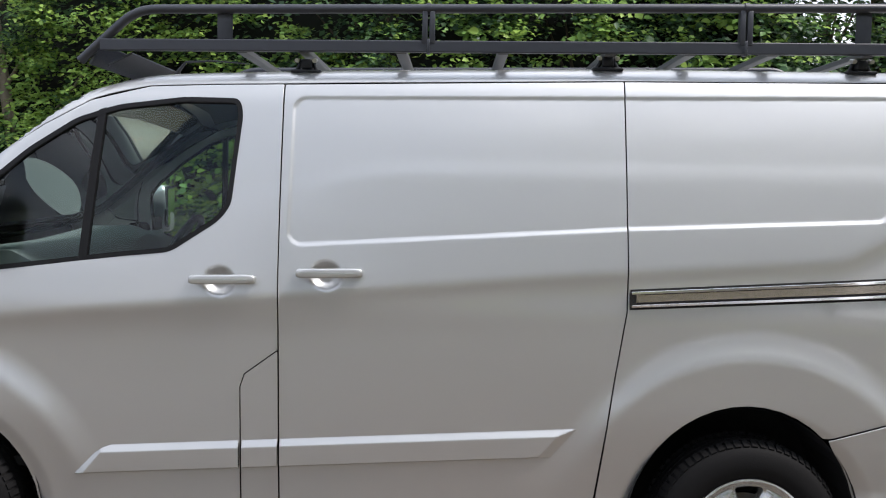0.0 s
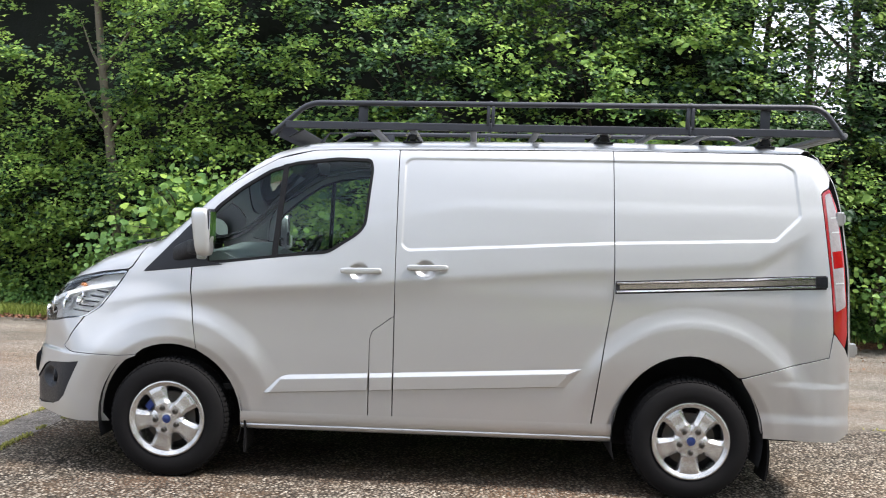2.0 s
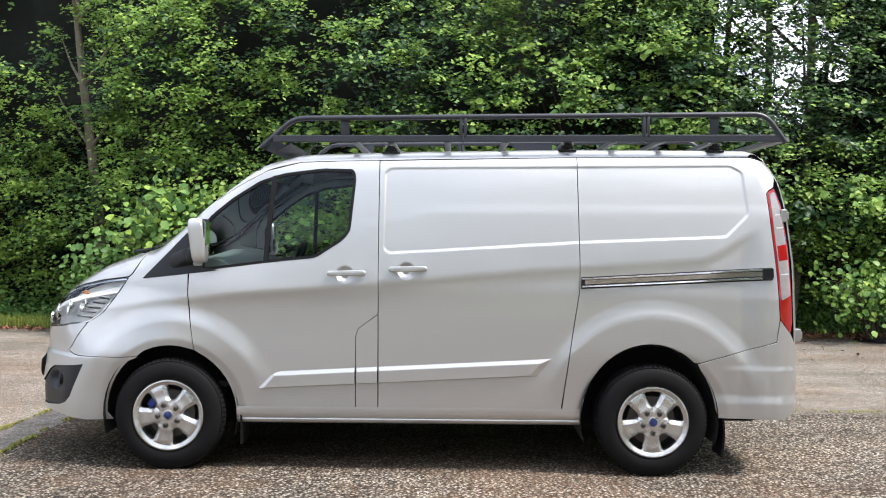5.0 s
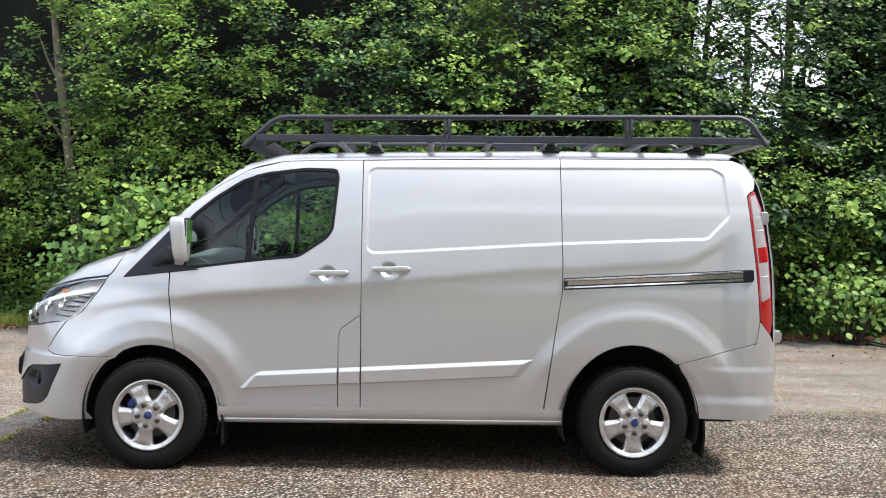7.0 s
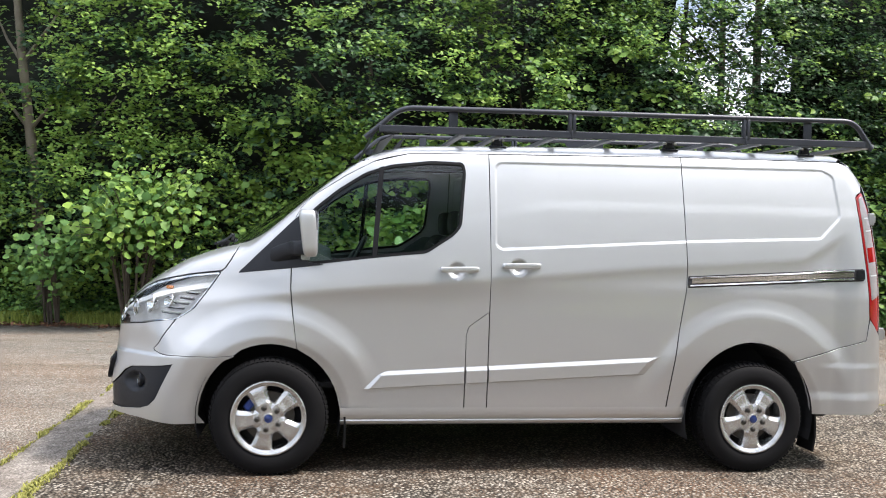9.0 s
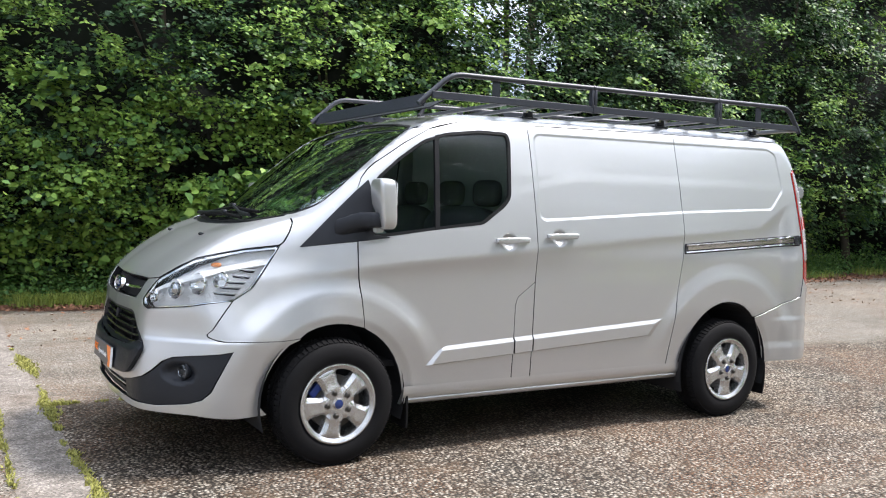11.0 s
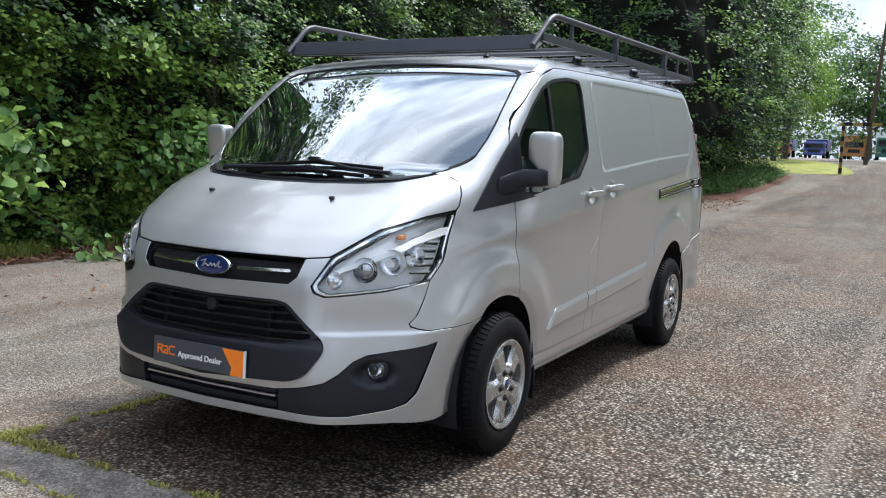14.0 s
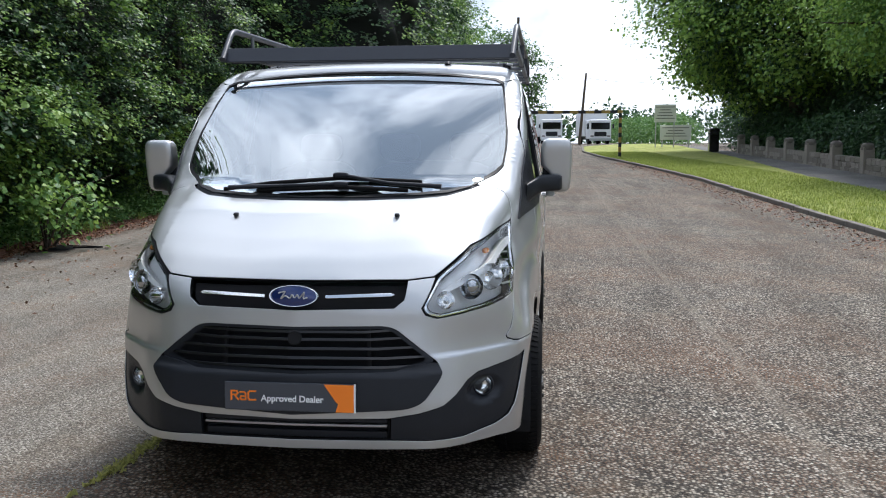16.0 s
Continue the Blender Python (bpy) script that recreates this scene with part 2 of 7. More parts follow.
def poly_dist(poly, x, z):
    """Signed distance to a polygon, negative inside."""
    d = np.full(np.shape(x), 9.0)
    inside = np.zeros(np.shape(x), bool)
    n = len(poly)
    for i in range(n):
        (ax, az), (bx, bz) = poly[i], poly[(i + 1) % n]
        ex, ez = bx - ax, bz - az
        wx, wz = x - ax, z - az
        h = np.clip((wx * ex + wz * ez) / (ex * ex + ez * ez), 0, 1)
        d = np.minimum(d, np.hypot(wx - ex * h, wz - ez * h))
        if bz != az:
            inside ^= ((az > z) != (bz > z)) & (x < ex * (z - az) / (bz - az) + ax)
    return np.where(inside, -d, d)


SIDE_Z = lut([.10, .30, .40, .55, .75, .95, 1.12, 1.25, 1.40, 1.60, 1.75, 1.857, 1.95, 2.10],
             [.93, .955, .966, .976, .984, .990, .990, .972, .947, .909, .876, .850, .824, .78], .07)
TAPER_X = lut([-2.7, -2.1, -1.95, -1.78, -1.66, -1.5, -1.36, -1.2, -.9, 3], [.36, .24, .20, .15, .12, .08, .04, .015, 0, 0], .10)
TAPER_Z = lut([0, .70, .95, 1.1, 1.4, 1.8, 2.2], [.12, .16, .62, .95, 1, .5, .3], .06)
ROOF_X = lut([-1.5, -.9, -.6, 0, 1, 2, 2.6], [1.90, 1.965, 1.985, 2.008, 2.032, 2.036, 2.03], .2)
SCREEN_Z = lut([1.1, 1.30, 1.40, 1.60, 1.75, 1.925, 2.2], [-2.12, -1.835, -1.70, -1.42, -1.19, -.90, -.42], .11)
SCREEN_BOW = lut([1.0, 1.35, 1.85, 2.2], [.33, .31, .07, .05], .1)
HOOD_X = lut([-2.7, -2.46, -2.38, -2.30, -2.20, -2.05, -1.90, -1.80, -1.4, 0], [.63, .875, .966, 1.048, 1.122, 1.215, 1.272, 1.306, 1.425, 1.7], .05)
NOSE_Z = lut([.1, .22, .3, .4, .5, .6, .7, .8, .9, 1.0, 1.3], [-2.33, -2.42, -2.447, -2.46, -2.46, -2.447, -2.432, -2.42, -2.412, -2.40, -2.31], .04)
NOSE_Y = lut([0, .3, .5, .576, .65, .747, .83, .894, .95, 1.2], [0, .01, .028, .048, .10, .20, .29, .375, .48, 1.0], .05)
REAR_Z = lut([.1, .5, .9, 1.3, 1.65, 1.8, 1.98, 2.2], [2.42, 2.43, 2.43, 2.41, 2.36, 2.32, 2.22, 2.08], .08)
CREASE_X = lut([-2.3, -1.985, -1.36, -.92, .765, 1.03, 1.77, 2.02, 2.5], [.935, .976, 1.053, 1.100, 1.256, 1.274, 1.330, 1.47, 1.74], .05)
RECESS_R = .05
RECESS = [(-.174, 1.868), (1.95, 1.905), (2.02, 1.87), (2.04, 1.60), (1.90, 1.462), (1.011, 1.418), (-.12, 1.339), (-.174, 1.37)]
RECESS_IN = [(-.124, 1.819), (1.935, 1.855), (1.972, 1.835), (1.992, 1.620), (1.880, 1.511), (1.010, 1.468), (-.124, 1.391)]
CUPS = ((-.405, 1.213), (-.035, 1.240))   # finger cups behind the handles
WHEEL_X, WHEEL_Z, WHEEL_Y = 1.4665, .345, .97


def van_form(x, y, z):
    a = np.abs(y)
    s = SIDE_Z(z) - TAPER_X(x) * TAPER_Z(z)
    d = smin(z - CREASE_X(x), 0.0, .022)
    s = s - .028 * (1 - np.exp(d / .085)) * sstep(2.14, 1.98, x)
    s = s - .0050 * sstep(.005, -.014, poly_dist(RECESS_IN, x, z) - RECESS_R)
    for wx, r0 in ((-WHEEL_X, .60), (WHEEL_X, .66)):
        r = np.hypot(x - wx, z - WHEEL_Z)
        s = s + .021 * smin(np.clip((r0 + .085 - r) / .105, 0, 2), 1.0, .22) ** 1.8 * sstep(.42, .8, z)
        s = s - .010 * sstep(.47, .41, r)
    for hx, hz in CUPS:
        s = s - .024 * sstep(1.0, .35, np.hypot((x - hx) / .062, (z - hz) / .058))
    side = a - s
    roof = z - (ROOF_X(x) - .035 * (a / .8) ** 2)
    screen = (SCREEN_Z(z) + SCREEN_BOW(z) * a * a - x) * .62
    hood = (z - HOOD_X(x - .20 * a * a) - .020 * sstep(.25, .60, a) + .15 * np.clip(a - .625 - .05 * (x + 2.3), 0, .2)) * .85
    nose = NOSE_Z(z) + NOSE_Y(a) - x + .010 * sstep(.682, .694, z) * sstep(.84, .72, z) * sstep(.50, .62, a)
    f = smax(smax(hood, nose, .06), side, .09)
    f = smin(f, smax(screen, side, .05), .012)
    f = smax(f, roof, .11)
    f = smax(f, side, .05)
    rear = x - (REAR_Z(z) - .09 * (a / .9) ** 4)
    return smax(f, rear, .13)


def van_normal(p, e=.0015):
    x, y, z = p.T
    n = np.stack([van_form(x + e, y, z) - van_form(x - e, y, z), van_form(x, y + e, z) - van_form(x, y - e, z), van_form(x, y, z + e) - van_form(x, y, z - e)], 1)
    return n / np.maximum(np.linalg.norm(n, axis=1, keepdims=True), 1e-9)


# charts: (u, v) -> start and direction of a line that leaves the form once
NOSE_O = -1.45


def chart_lines(chart, uv):
    u, v = np.asarray(uv, float).T
    o = np.zeros(len(u))
    if chart == "side":
        return np.stack([u, o, v], 1), np.stack([o, o - 1, o], 1)
    if chart == "top":
        return np.stack([u, v, o + .55], 1), np.stack([o, o, o + 1], 1)
    if chart == "front":
        return np.stack([o - .2, u, v], 1), np.stack([o - 1, o, o], 1)
    if chart == "rear":
        return np.stack([o + .2, u, v], 1), np.stack([o + 1, o, o], 1)
    th = np.radians(u)
    return np.stack([o + NOSE_O, o, v], 1), np.stack([-np.cos(th), -np.sin(th), o], 1)


def cast(chart, uv):
    s, d = chart_lines(chart, uv)
    lo, hi = np.zeros(len(s)), np.full(len(s), 3.2 if chart in ("front", "rear") else 1.9)
    for _ in range(34):
        m = (lo + hi) / 2
        p = s + d * m[:, None]
        out = van_form(*p.T) > 0
        hi, lo = np.where(out, m, hi), np.where(out, lo, m)
    return s + d * lo[:, None]


def to_chart(chart, p):
    p = np.asarray(p, float)
    if chart == "side":
        return p[:, [0, 2]]
    if chart == "top":
        return p[:, [0, 1]]
    if chart in ("front", "rear"):
        return p[:, [1, 2]]
    return np.stack([np.degrees(np.arctan2(-p[:, 1], NOSE_O - p[:, 0])), p[:, 2]], 1)


# ---- panels cut from the van's form ----
def clip(poly, axis, lim, keep_less):
    out = []
    n = len(poly)
    for i in range(n):
        a, b = poly[i], poly[(i + 1) % n]
        ia, ib = (a[axis] <= lim, b[axis] <= lim) if keep_less else (a[axis] >= lim, b[axis] >= lim)
        if ia:
            out.append(a)
        if ia != ib:
            k = (lim - a[axis]) / (b[axis] - a[axis])
            q = [a[0] + (b[0] - a[0]) * k, a[1] + (b[1] - a[1]) * k]
            q[axis] = lim
            out.append(tuple(q))
    return out


def smooth_poly(poly, r, n=4):
    """Rounds a polygon's corners (2D)."""
    out = []
    m = len(poly)
    for i in range(m):
        a, b, c = (np.array(poly[j % m], float) for j in (i - 1, i, i + 1))
        u, v = a - b, c - b
        lu, lv = np.hypot(*u), np.hypot(*v)
        k = min(r, lu * .45, lv * .45)
        if k < 1e-6:
            out.append(tuple(b))
            continue
        p, q = b + u / lu * k, b + v / lv * k
        for j in range(n + 1):
            s = j / n
            out.append(tuple(p * (1 - s) ** 2 + b * 2 * s * (1 - s) + q * s * s))
    return out


def inset_poly(poly, d):
    """Moves each edge of a polygon inwards by d (outwards: minus)."""
    P = [np.array(p, float) for p in poly]
    n = len(P)
    area = sum(P[i][0] * P[(i + 1) % n][1] - P[(i + 1) % n][0] * P[i][1] for i in range(n))
    sg = 1 if area > 0 else -1
    out = []
    for i in range(n):
        a, b, c = P[i - 1], P[i], P[(i + 1) % n]
        e1, e2 = (b - a) / np.hypot(*(b - a)), (c - b) / np.hypot(*(c - b))
        n1, n2 = np.array([-e1[1], e1[0]]) * sg, np.array([-e2[1], e2[0]]) * sg
        m = n1 + n2
        m = m / max(m @ m / 2, .35)
        out.append(tuple(b + m * d))
    return out


def ring_poly(outer, inner):
    """A polygon with a hole, joined by a slit."""
    i = min(range(len(inner)), key=lambda k: (inner[k][0] - outer[0][0]) ** 2 + (inner[k][1] - outer[0][1]) ** 2)
    inn = inner[i:] + inner[:i + 1]
    ao = sum(outer[k][0] * outer[(k + 1) % len(outer)][1] - outer[(k + 1) % len(outer)][0] * outer[k][1] for k in range(len(outer)))
    ai = sum(inner[k][0] * inner[(k + 1) % len(inner)][1] - inner[(k + 1) % len(inner)][0] * inner[k][1] for k in range(len(inner)))
    if (ao > 0) == (ai > 0):
        inn = inn[::-1]
    return outer + [outer[0]] + inn


def grid_clip(poly, su, sv):
    """Splits a polygon into grid cells: upright slabs, trapezoids in each, rows across them. Gives 2D vertices and faces."""
    P = np.array(poly, float)
    Q = np.roll(P, -1, 0)
    cuts = {round(i * su, 9) for i in range(math.floor(P[:, 0].min() / su), math.ceil(P[:, 0].max() / su) + 1)} | {round(float(u), 9) for u in P[:, 0]}
    cuts = sorted(c for c in cuts if P[:, 0].min() - 1e-9 <= c <= P[:, 0].max() + 1e-9)
    lines = [cuts[0]]
    for c in cuts[1:]:
        if c - lines[-1] > su * .02:
            lines.append(c)
    snap = lambda u: min(lines[max(0, k - 1):k + 1] or [lines[0]], key=lambda q: abs(q - u)) if (k := int(np.searchsorted(lines, u))) is not None else u
    P[:, 0] = [snap(u) for u in P[:, 0]]
    Q = np.roll(P, -1, 0)
    cells = []
    for ul, ur in zip(lines, lines[1:]):
        um = (ul + ur) / 2
        hit = []
        for (ax, ay), (bx, by) in zip(P, Q):
            if (ax > um) != (bx > um):
                s = (by - ay) / (bx - ax)
                hit.append((ay + (um - ax) * s, ay + (ul - ax) * s, ay + (ur - ax) * s))
        hit.sort()
        for (m0, l0, r0), (m1, l1, r1) in zip(hit[::2], hit[1::2]):
            if m1 - m0 < 1e-6:
                continue
            quad = [(ul, l0), (ur, r0), (ur, r1), (ul, l1)]
            lo, hi = math.floor(min(l0, r0) / sv), math.ceil(max(l1, r1) / sv)
            for j in range(lo, hi):
                c = clip(clip(quad, 1, j * sv, False), 1, (j + 1) * sv, True)
                if len(c) > 2:
                    cells.append(c)
    key = lambda q: (round(q[0] * 1e6), round(q[1] * 1e6))
    onu = {}
    for c in cells:
        for q in c:
            k = key(q)
            onu.setdefault(k[0], set()).add(k[1])
    onu = {k: sorted(v) for k, v in onu.items()}
    idx, verts, faces = {}, [], []

    def vid(k):
        if k not in idx:
            idx[k] = len(verts)
            verts.append((k[0] / 1e6, k[1] / 1e6))
        return idx[k]
    for c in cells:
        ks = [key(q) for q in c]
        f = []
        for a, b in zip(ks, ks[1:] + ks[:1]):
            if a == b:
                continue
            f.append(vid(a))
            if a[0] == b[0]:
                mids = [v for v in onu[a[0]] if min(a[1], b[1]) < v < max(a[1], b[1])]
                for v in (mids if b[1] > a[1] else mids[::-1]):
                    f.append(vid((a[0], v)))
        if len(set(f)) > 2:
            faces.append(f)
    return np.array(verts, float), faces


LAST = {}   # the newest panel, for its twin on the other side


def sheet(name, verts, norms, faces, skin, mirror):
    """The mesh of a panel; its edge faces past the lip take the second material."""
    if mirror:
        verts, norms = verts * (1, -1, 1), norms * (1, -1, 1)
        faces = [f[::-1] for f in faces]
    me = bpy.data.meshes.new(name)
    me.from_pydata(verts.tolist(), [], faces)
    me.polygons.foreach_set("material_index", [int(i > skin and (i - skin) % 2) for i in range(len(faces))])
    me.shade_smooth()
    me.update()
    me.normals_split_custom_set_from_vertices([tuple(q) for q in norms])
    return me


def patch(name, chart, poly, su, sv, off=0.0, flange=.022, lip=.0025, mirror=False, centre=False, bulge=None, shear=0.0):
    """A sheet-metal panel: the part of the form inside poly, moved out by off, with its edges turned in."""
    if mirror and LAST.get("key") == (name, chart, len(poly), tuple(poly[0]), off):
        return sheet(name, *LAST["data"], True)
    P = np.array(poly, float)
    if (P[:, 0] * np.roll(P[:, 1], -1) - np.roll(P[:, 0], -1) * P[:, 1]).sum() < 0:
        P = P[::-1]
    P[:, 1] -= shear * P[:, 0]
    uv, faces = grid_clip([tuple(q) for q in P], su, sv)
    uv[:, 1] += shear * uv[:, 0]

    def lay(q):
        a = cast(chart, q)
        b = van_normal(a)
        return a, b, a + b * (off if bulge is None else (off + bulge(q))[:, None])
    p, n, p2 = lay(uv)
    if bulge is not None:
        e = np.array([.05, 0]) if chart == "nose" else np.array([.001, 0])
        f = np.array([0, .001])
        m = np.cross(lay(uv + e)[2] - lay(uv - e)[2], lay(uv + f)[2] - lay(uv - f)[2])
        m /= np.maximum(np.linalg.norm(m, axis=1, keepdims=True), 1e-12)
        n = m * np.sign((m * n).sum(1, keepdims=True))
    p = p2
    # outward winding
    good = 0
    for f in faces[:: max(1, len(faces) // 60)]:
        a, b, c = p[f[0]], p[f[1]], p[f[2]]
        good += np.sign(np.dot(np.cross(b - a, c - a), n[f[0]]))
    if good < 0:
        faces = [f[::-1] for f in faces]
    count = {}
    for f in faces:
        for a, b in zip(f, f[1:] + f[:1]):
            k = (a, b) if a < b else (b, a)
            count[k] = None if k in count else (a, b)
    rim = [e for e in count.values() if e is not None]
    if centre:
        rim = [e for e in rim if not (abs(p[e[0]][1]) < 1e-4 and abs(p[e[1]][1]) < 1e-4)]
    verts, norms = list(p), list(n)
    side = {}
    for a, b in rim:
        d = p[b] - p[a]
        w = np.cross(d, n[a])
        side[a] = side.get(a, 0) + w
        side[b] = side.get(b, 0) + w
    lo = {}
    for a, w in side.items():
        w = w / max(np.linalg.norm(w), 1e-9)
        lo[a] = len(verts)
        verts += [p[a] + w * 0, p[a] + w * lip * .7 - n[a] * lip, p[a] + w * lip * .7 - n[a] * flange]
        norms += [n[a], w, w]
    skin = len(faces)
    if flange:
        for a, b in rim:
            i, j = lo[a], lo[b]
            faces.append([j, i, i + 1, j + 1])
            faces.append([j + 1, i + 1, i + 2, j + 2])
    data = (np.array(verts), np.array(norms), faces, skin)
    LAST.update(key=(name, chart, len(poly), tuple(poly[0]), off), data=data)
    return sheet(name, *data, mirror)


def ring_patch(name, chart, outer, inner, off=0.0, flange=.02, mirror=False, n=1, close=True):
    """A thin frame between two polygons of equal length."""
    o, i = np.array(outer, float), np.array(inner, float)
    rows = [o + (i - o) * k / n for k in range(n + 1)]
    uv = np.concatenate(rows)
    p = cast(chart, uv)
    nm = van_normal(p)
    p = p + nm * off
    m = len(o)
    verts, norms = [*p, *(p[:m] - nm[:m] * flange), *(p[-m:] - nm[-m:] * flange)], [*nm, *nm[:m], *nm[-m:]]
    faces = []
    last = m if close else m - 1
    for r in range(n):
        faces += [[r * m + k, r * m + (k + 1) % m, (r + 1) * m + (k + 1) % m, (r + 1) * m + k] for k in range(last)]
    q = (n + 1) * m
    if flange:
        faces += [[k, q + k, q + (k + 1) % m, (k + 1) % m] for k in range(last)]
        faces += [[n * m + k, n * m + (k + 1) % m, q + m + (k + 1) % m, q + m + k] for k in range(last)]
    f = faces[0]
    if np.dot(np.cross(p[f[1]] - p[f[0]], p[f[2]] - p[f[0]]), nm[f[0]]) < 0:
        faces = [g[::-1] for g in faces]
    verts, norms = np.array(verts), np.array(norms)
    if mirror:
        verts, norms, faces = verts * (1, -1, 1), norms * (1, -1, 1), [g[::-1] for g in faces]
    me = bpy.data.meshes.new(name)
    me.from_pydata(verts.tolist(), [], faces)
    me.shade_smooth()
    me.update()
    me.normals_split_custom_set_from_vertices([tuple(v) for v in norms])
    return me


van = empty("panel_van", (0, 0, 0), "silver metallic panel van parked on worn asphalt, roof rack on top", "van")


def panel(name, chart, poly, material, su=.03, sv=.03, both=False, label="", parent=None, **kw):
    """One panel, or one on each side; its turned-in edges are coloured black for the shade in the shut lines."""
    obs = [part(name, patch(name, chart, poly, su, sv, **kw), material, parent or van, label)]
    if both:
        obs.append(part(name, patch(name, chart, poly, su, sv, mirror=True, **kw), material, parent or van, label))
    # black edge faces imitate the shade between painted panels
    if material is M_PAINT:
        for o in obs:
            o.data.materials.append(M_SEAL_GAP)
    return obs


def arc(cx, cz, r, a0, a1, n=14, rz=None):
    return [(cx + r * math.cos(radians(a0 + (a1 - a0) * i / n)), cz + (rz or r) * math.sin(radians(a0 + (a1 - a0) * i / n))) for i in range(n + 1)]


G = .003   # half a shut line
def fine(poly, d):
    """More points along a line, at most d apart."""
    out = []
    for (ax, ay), (bx, by) in zip(poly, poly[1:]):
        n = max(1, int(math.hypot(bx - ax, by - ay) / d))
        out += [(ax + (bx - ax) * i / n, ay + (by - ay) * i / n) for i in range(n)]
    return out + [tuple(poly[-1])]


# front door with its window opening
WINDOW = smooth_poly([(-1.285, 1.225), (-1.182, 1.235), (-.747, 1.292), (-.582, 1.309), (-.417, 1.42), (-.376, 1.475), (-.350, 1.80), (-.365, 1.857),
                      (-.56, 1.859), (-.795, 1.827), (-.944, 1.777), (-1.105, 1.670), (-1.235, 1.56), (-1.29, 1.49)], .03)
ARCH_F = arc(-WHEEL_X, .345, .405, 180, 0, 22, rz=.423)
ARCH_R = arc(1.448, .36, .407, 180, 0, 22, rz=.457)
door_out = [(-1.345, 1.49), (-1.355, 1.42), (-1.357, 1.205), (-1.358, 1.084), (-1.342, .937), (-1.316, .742)] + [q for q in ARCH_F if q[0] > -1.30 and q[1] > .375] + \
    [(-1.058, .362), (-.338, .376), (-.338, .838), (-.322, .887), (-.204, .974), (-.203, 1.108), (-.214, 1.912), (-.45, 1.906), (-.695, 1.895), (-.9, 1.84), (-1.066, 1.747), (-1.237, 1.632), (-1.285, 1.590), (-1.322, 1.545)]
for o in panel("front_door", "side", ring_poly(door_out, WINDOW), M_PAINT, .014, .008, shear=.085, both=True, label="silver front door with a window"):
    door_l = o if o.name == "front_door" else None
    if door_l:
        DOOR = o
FLAP = [(-.330, .379), (-.332, .838), (-.317, .882), (-.204, .966), (-.201, .381)]
panel("fuel_flap_panel", "side", FLAP, M_PAINT, both=True, label="narrow silver pillar panel")
SLIDE = [(-.206, 1.911), (1.003, 1.944), (1.006, 1.718), (1.013, 1.235), (1.013, 1.133), (.958, .755), (.913, .396), (-.193, .381), (-.196, .98), (-.197, 1.12)]
panel("sliding_door", "side", SLIDE, M_PAINT, .010, .006, shear=.085, both=True, label="silver sliding side door")
corner_z = [1.93, 1.85, 1.75, 1.65, 1.5, 1.3, 1.1, .95, .85]
corner = to_chart("side", cast("rear", [(-(float(SIDE_Z(z)) - .075), z) for z in corner_z]))
TAIL = smooth_poly([(2.160, 1.735), (2.206, 1.768), (2.245, 1.66), (2.275, 1.40), (2.298, .964), (2.285, .89), (2.217, .978), (2.198, 1.25)], .012)
QUARTER = [(1.010, 1.944), (1.013, 1.718), (1.020, 1.235), (1.020, 1.133), (.966, .755), (.921, .376), (1.036, .379)] + \
    [q for q in ARCH_R if q[1] > .375 and (q[0] < 1.6 or q[1] > .69)] + [(1.735, .704), (2.196, .841), (2.212, .975), (2.193, 1.25), (2.155, 1.735), (2.17, 1.757), (2.204, 1.775)] + \
    [tuple(q) for q in corner if q[1] > 1.78][::-1] + [(2.06, 1.958)]
panel("rear_quarter", "side", QUARTER, M_PAINT, .008, .006, shear=.05, both=True, label="silver rear quarter panel with a flared wheel arch")
tail = panel("tail_lamp", "side", TAIL, M_REDLENS, .02, .03, both=True, off=.004, label="tall red and clear tail lamp")
for o in tail:
    inner = smooth_poly([(2.176, 1.728), (2.207, 1.745), (2.240, 1.62), (2.266, 1.36), (2.281, 1.12), (2.222, 1.09), (2.210, 1.25), (2.192, 1.50)], .01)
    part("clear_lens", patch("clear_lens", "side", inner, .02, .03, off=.0065, flange=.006, mirror=o.name != "tail_lamp"), M_CLEARLENS, o, "clear reversing lens")
    band_ = [(2.203, 1.415), (2.266, 1.425), (2.272, 1.335), (2.209, 1.325)]
    part("red_band", patch("red_band", "side", band_, .02, .03, off=.0085, flange=.004, mirror=o.name != "tail_lamp"), M_REDLENS, o, "red band across the clear lens")
    for z0 in (1.24, 1.52, 1.60):
        rib = [(2.205 + (1.5 - z0) * .05, z0), (2.268 - (z0 - 1.24) * .07, z0 + .004), (2.268 - (z0 - 1.24) * .07, z0 + .010), (2.205 + (1.5 - z0) * .05, z0 + .006)]
        part("lens_rib", patch("lens_rib", "side", rib, .02, .03, off=.0078, flange=.003, mirror=o.name != "tail_lamp"), M_TRIM, o)
RBUMP = [(1.735, .697), (2.196, .834), (2.216, .965), (2.285, .884)] + [tuple(q) for q in to_chart("side", cast("rear", [(-.90, z) for z in (.80, .6, .42)]))] + [(2.25, .375), (1.872, .372)] + \
    [q for q in ARCH_R[::-1] if q[0] > 1.6 and .38 < q[1] < .69]
panel("rear_bumper", "side", RBUMP, M_PAINT, .012, .008, both=True, off=.006, bulge=lambda uv: .010 * sstep(.525, .455, uv[:, 1]) + .006 * sstep(.70, .66, uv[:, 1]) * sstep(1.85, 2.0, uv[:, 0]), label="silver rear bumper corner")
back = [(-.90, .42), (-.90, .6), (-.90, .80)] + [(-(float(SIDE_Z(z)) - .075), z) for z in corner_z[::-1]] + [(-.70, 1.975), (.70, 1.975)] + [((float(SIDE_Z(z)) - .075), z) for z in corner_z] + [(.90, .80), (.90, .6), (.90, .42)]
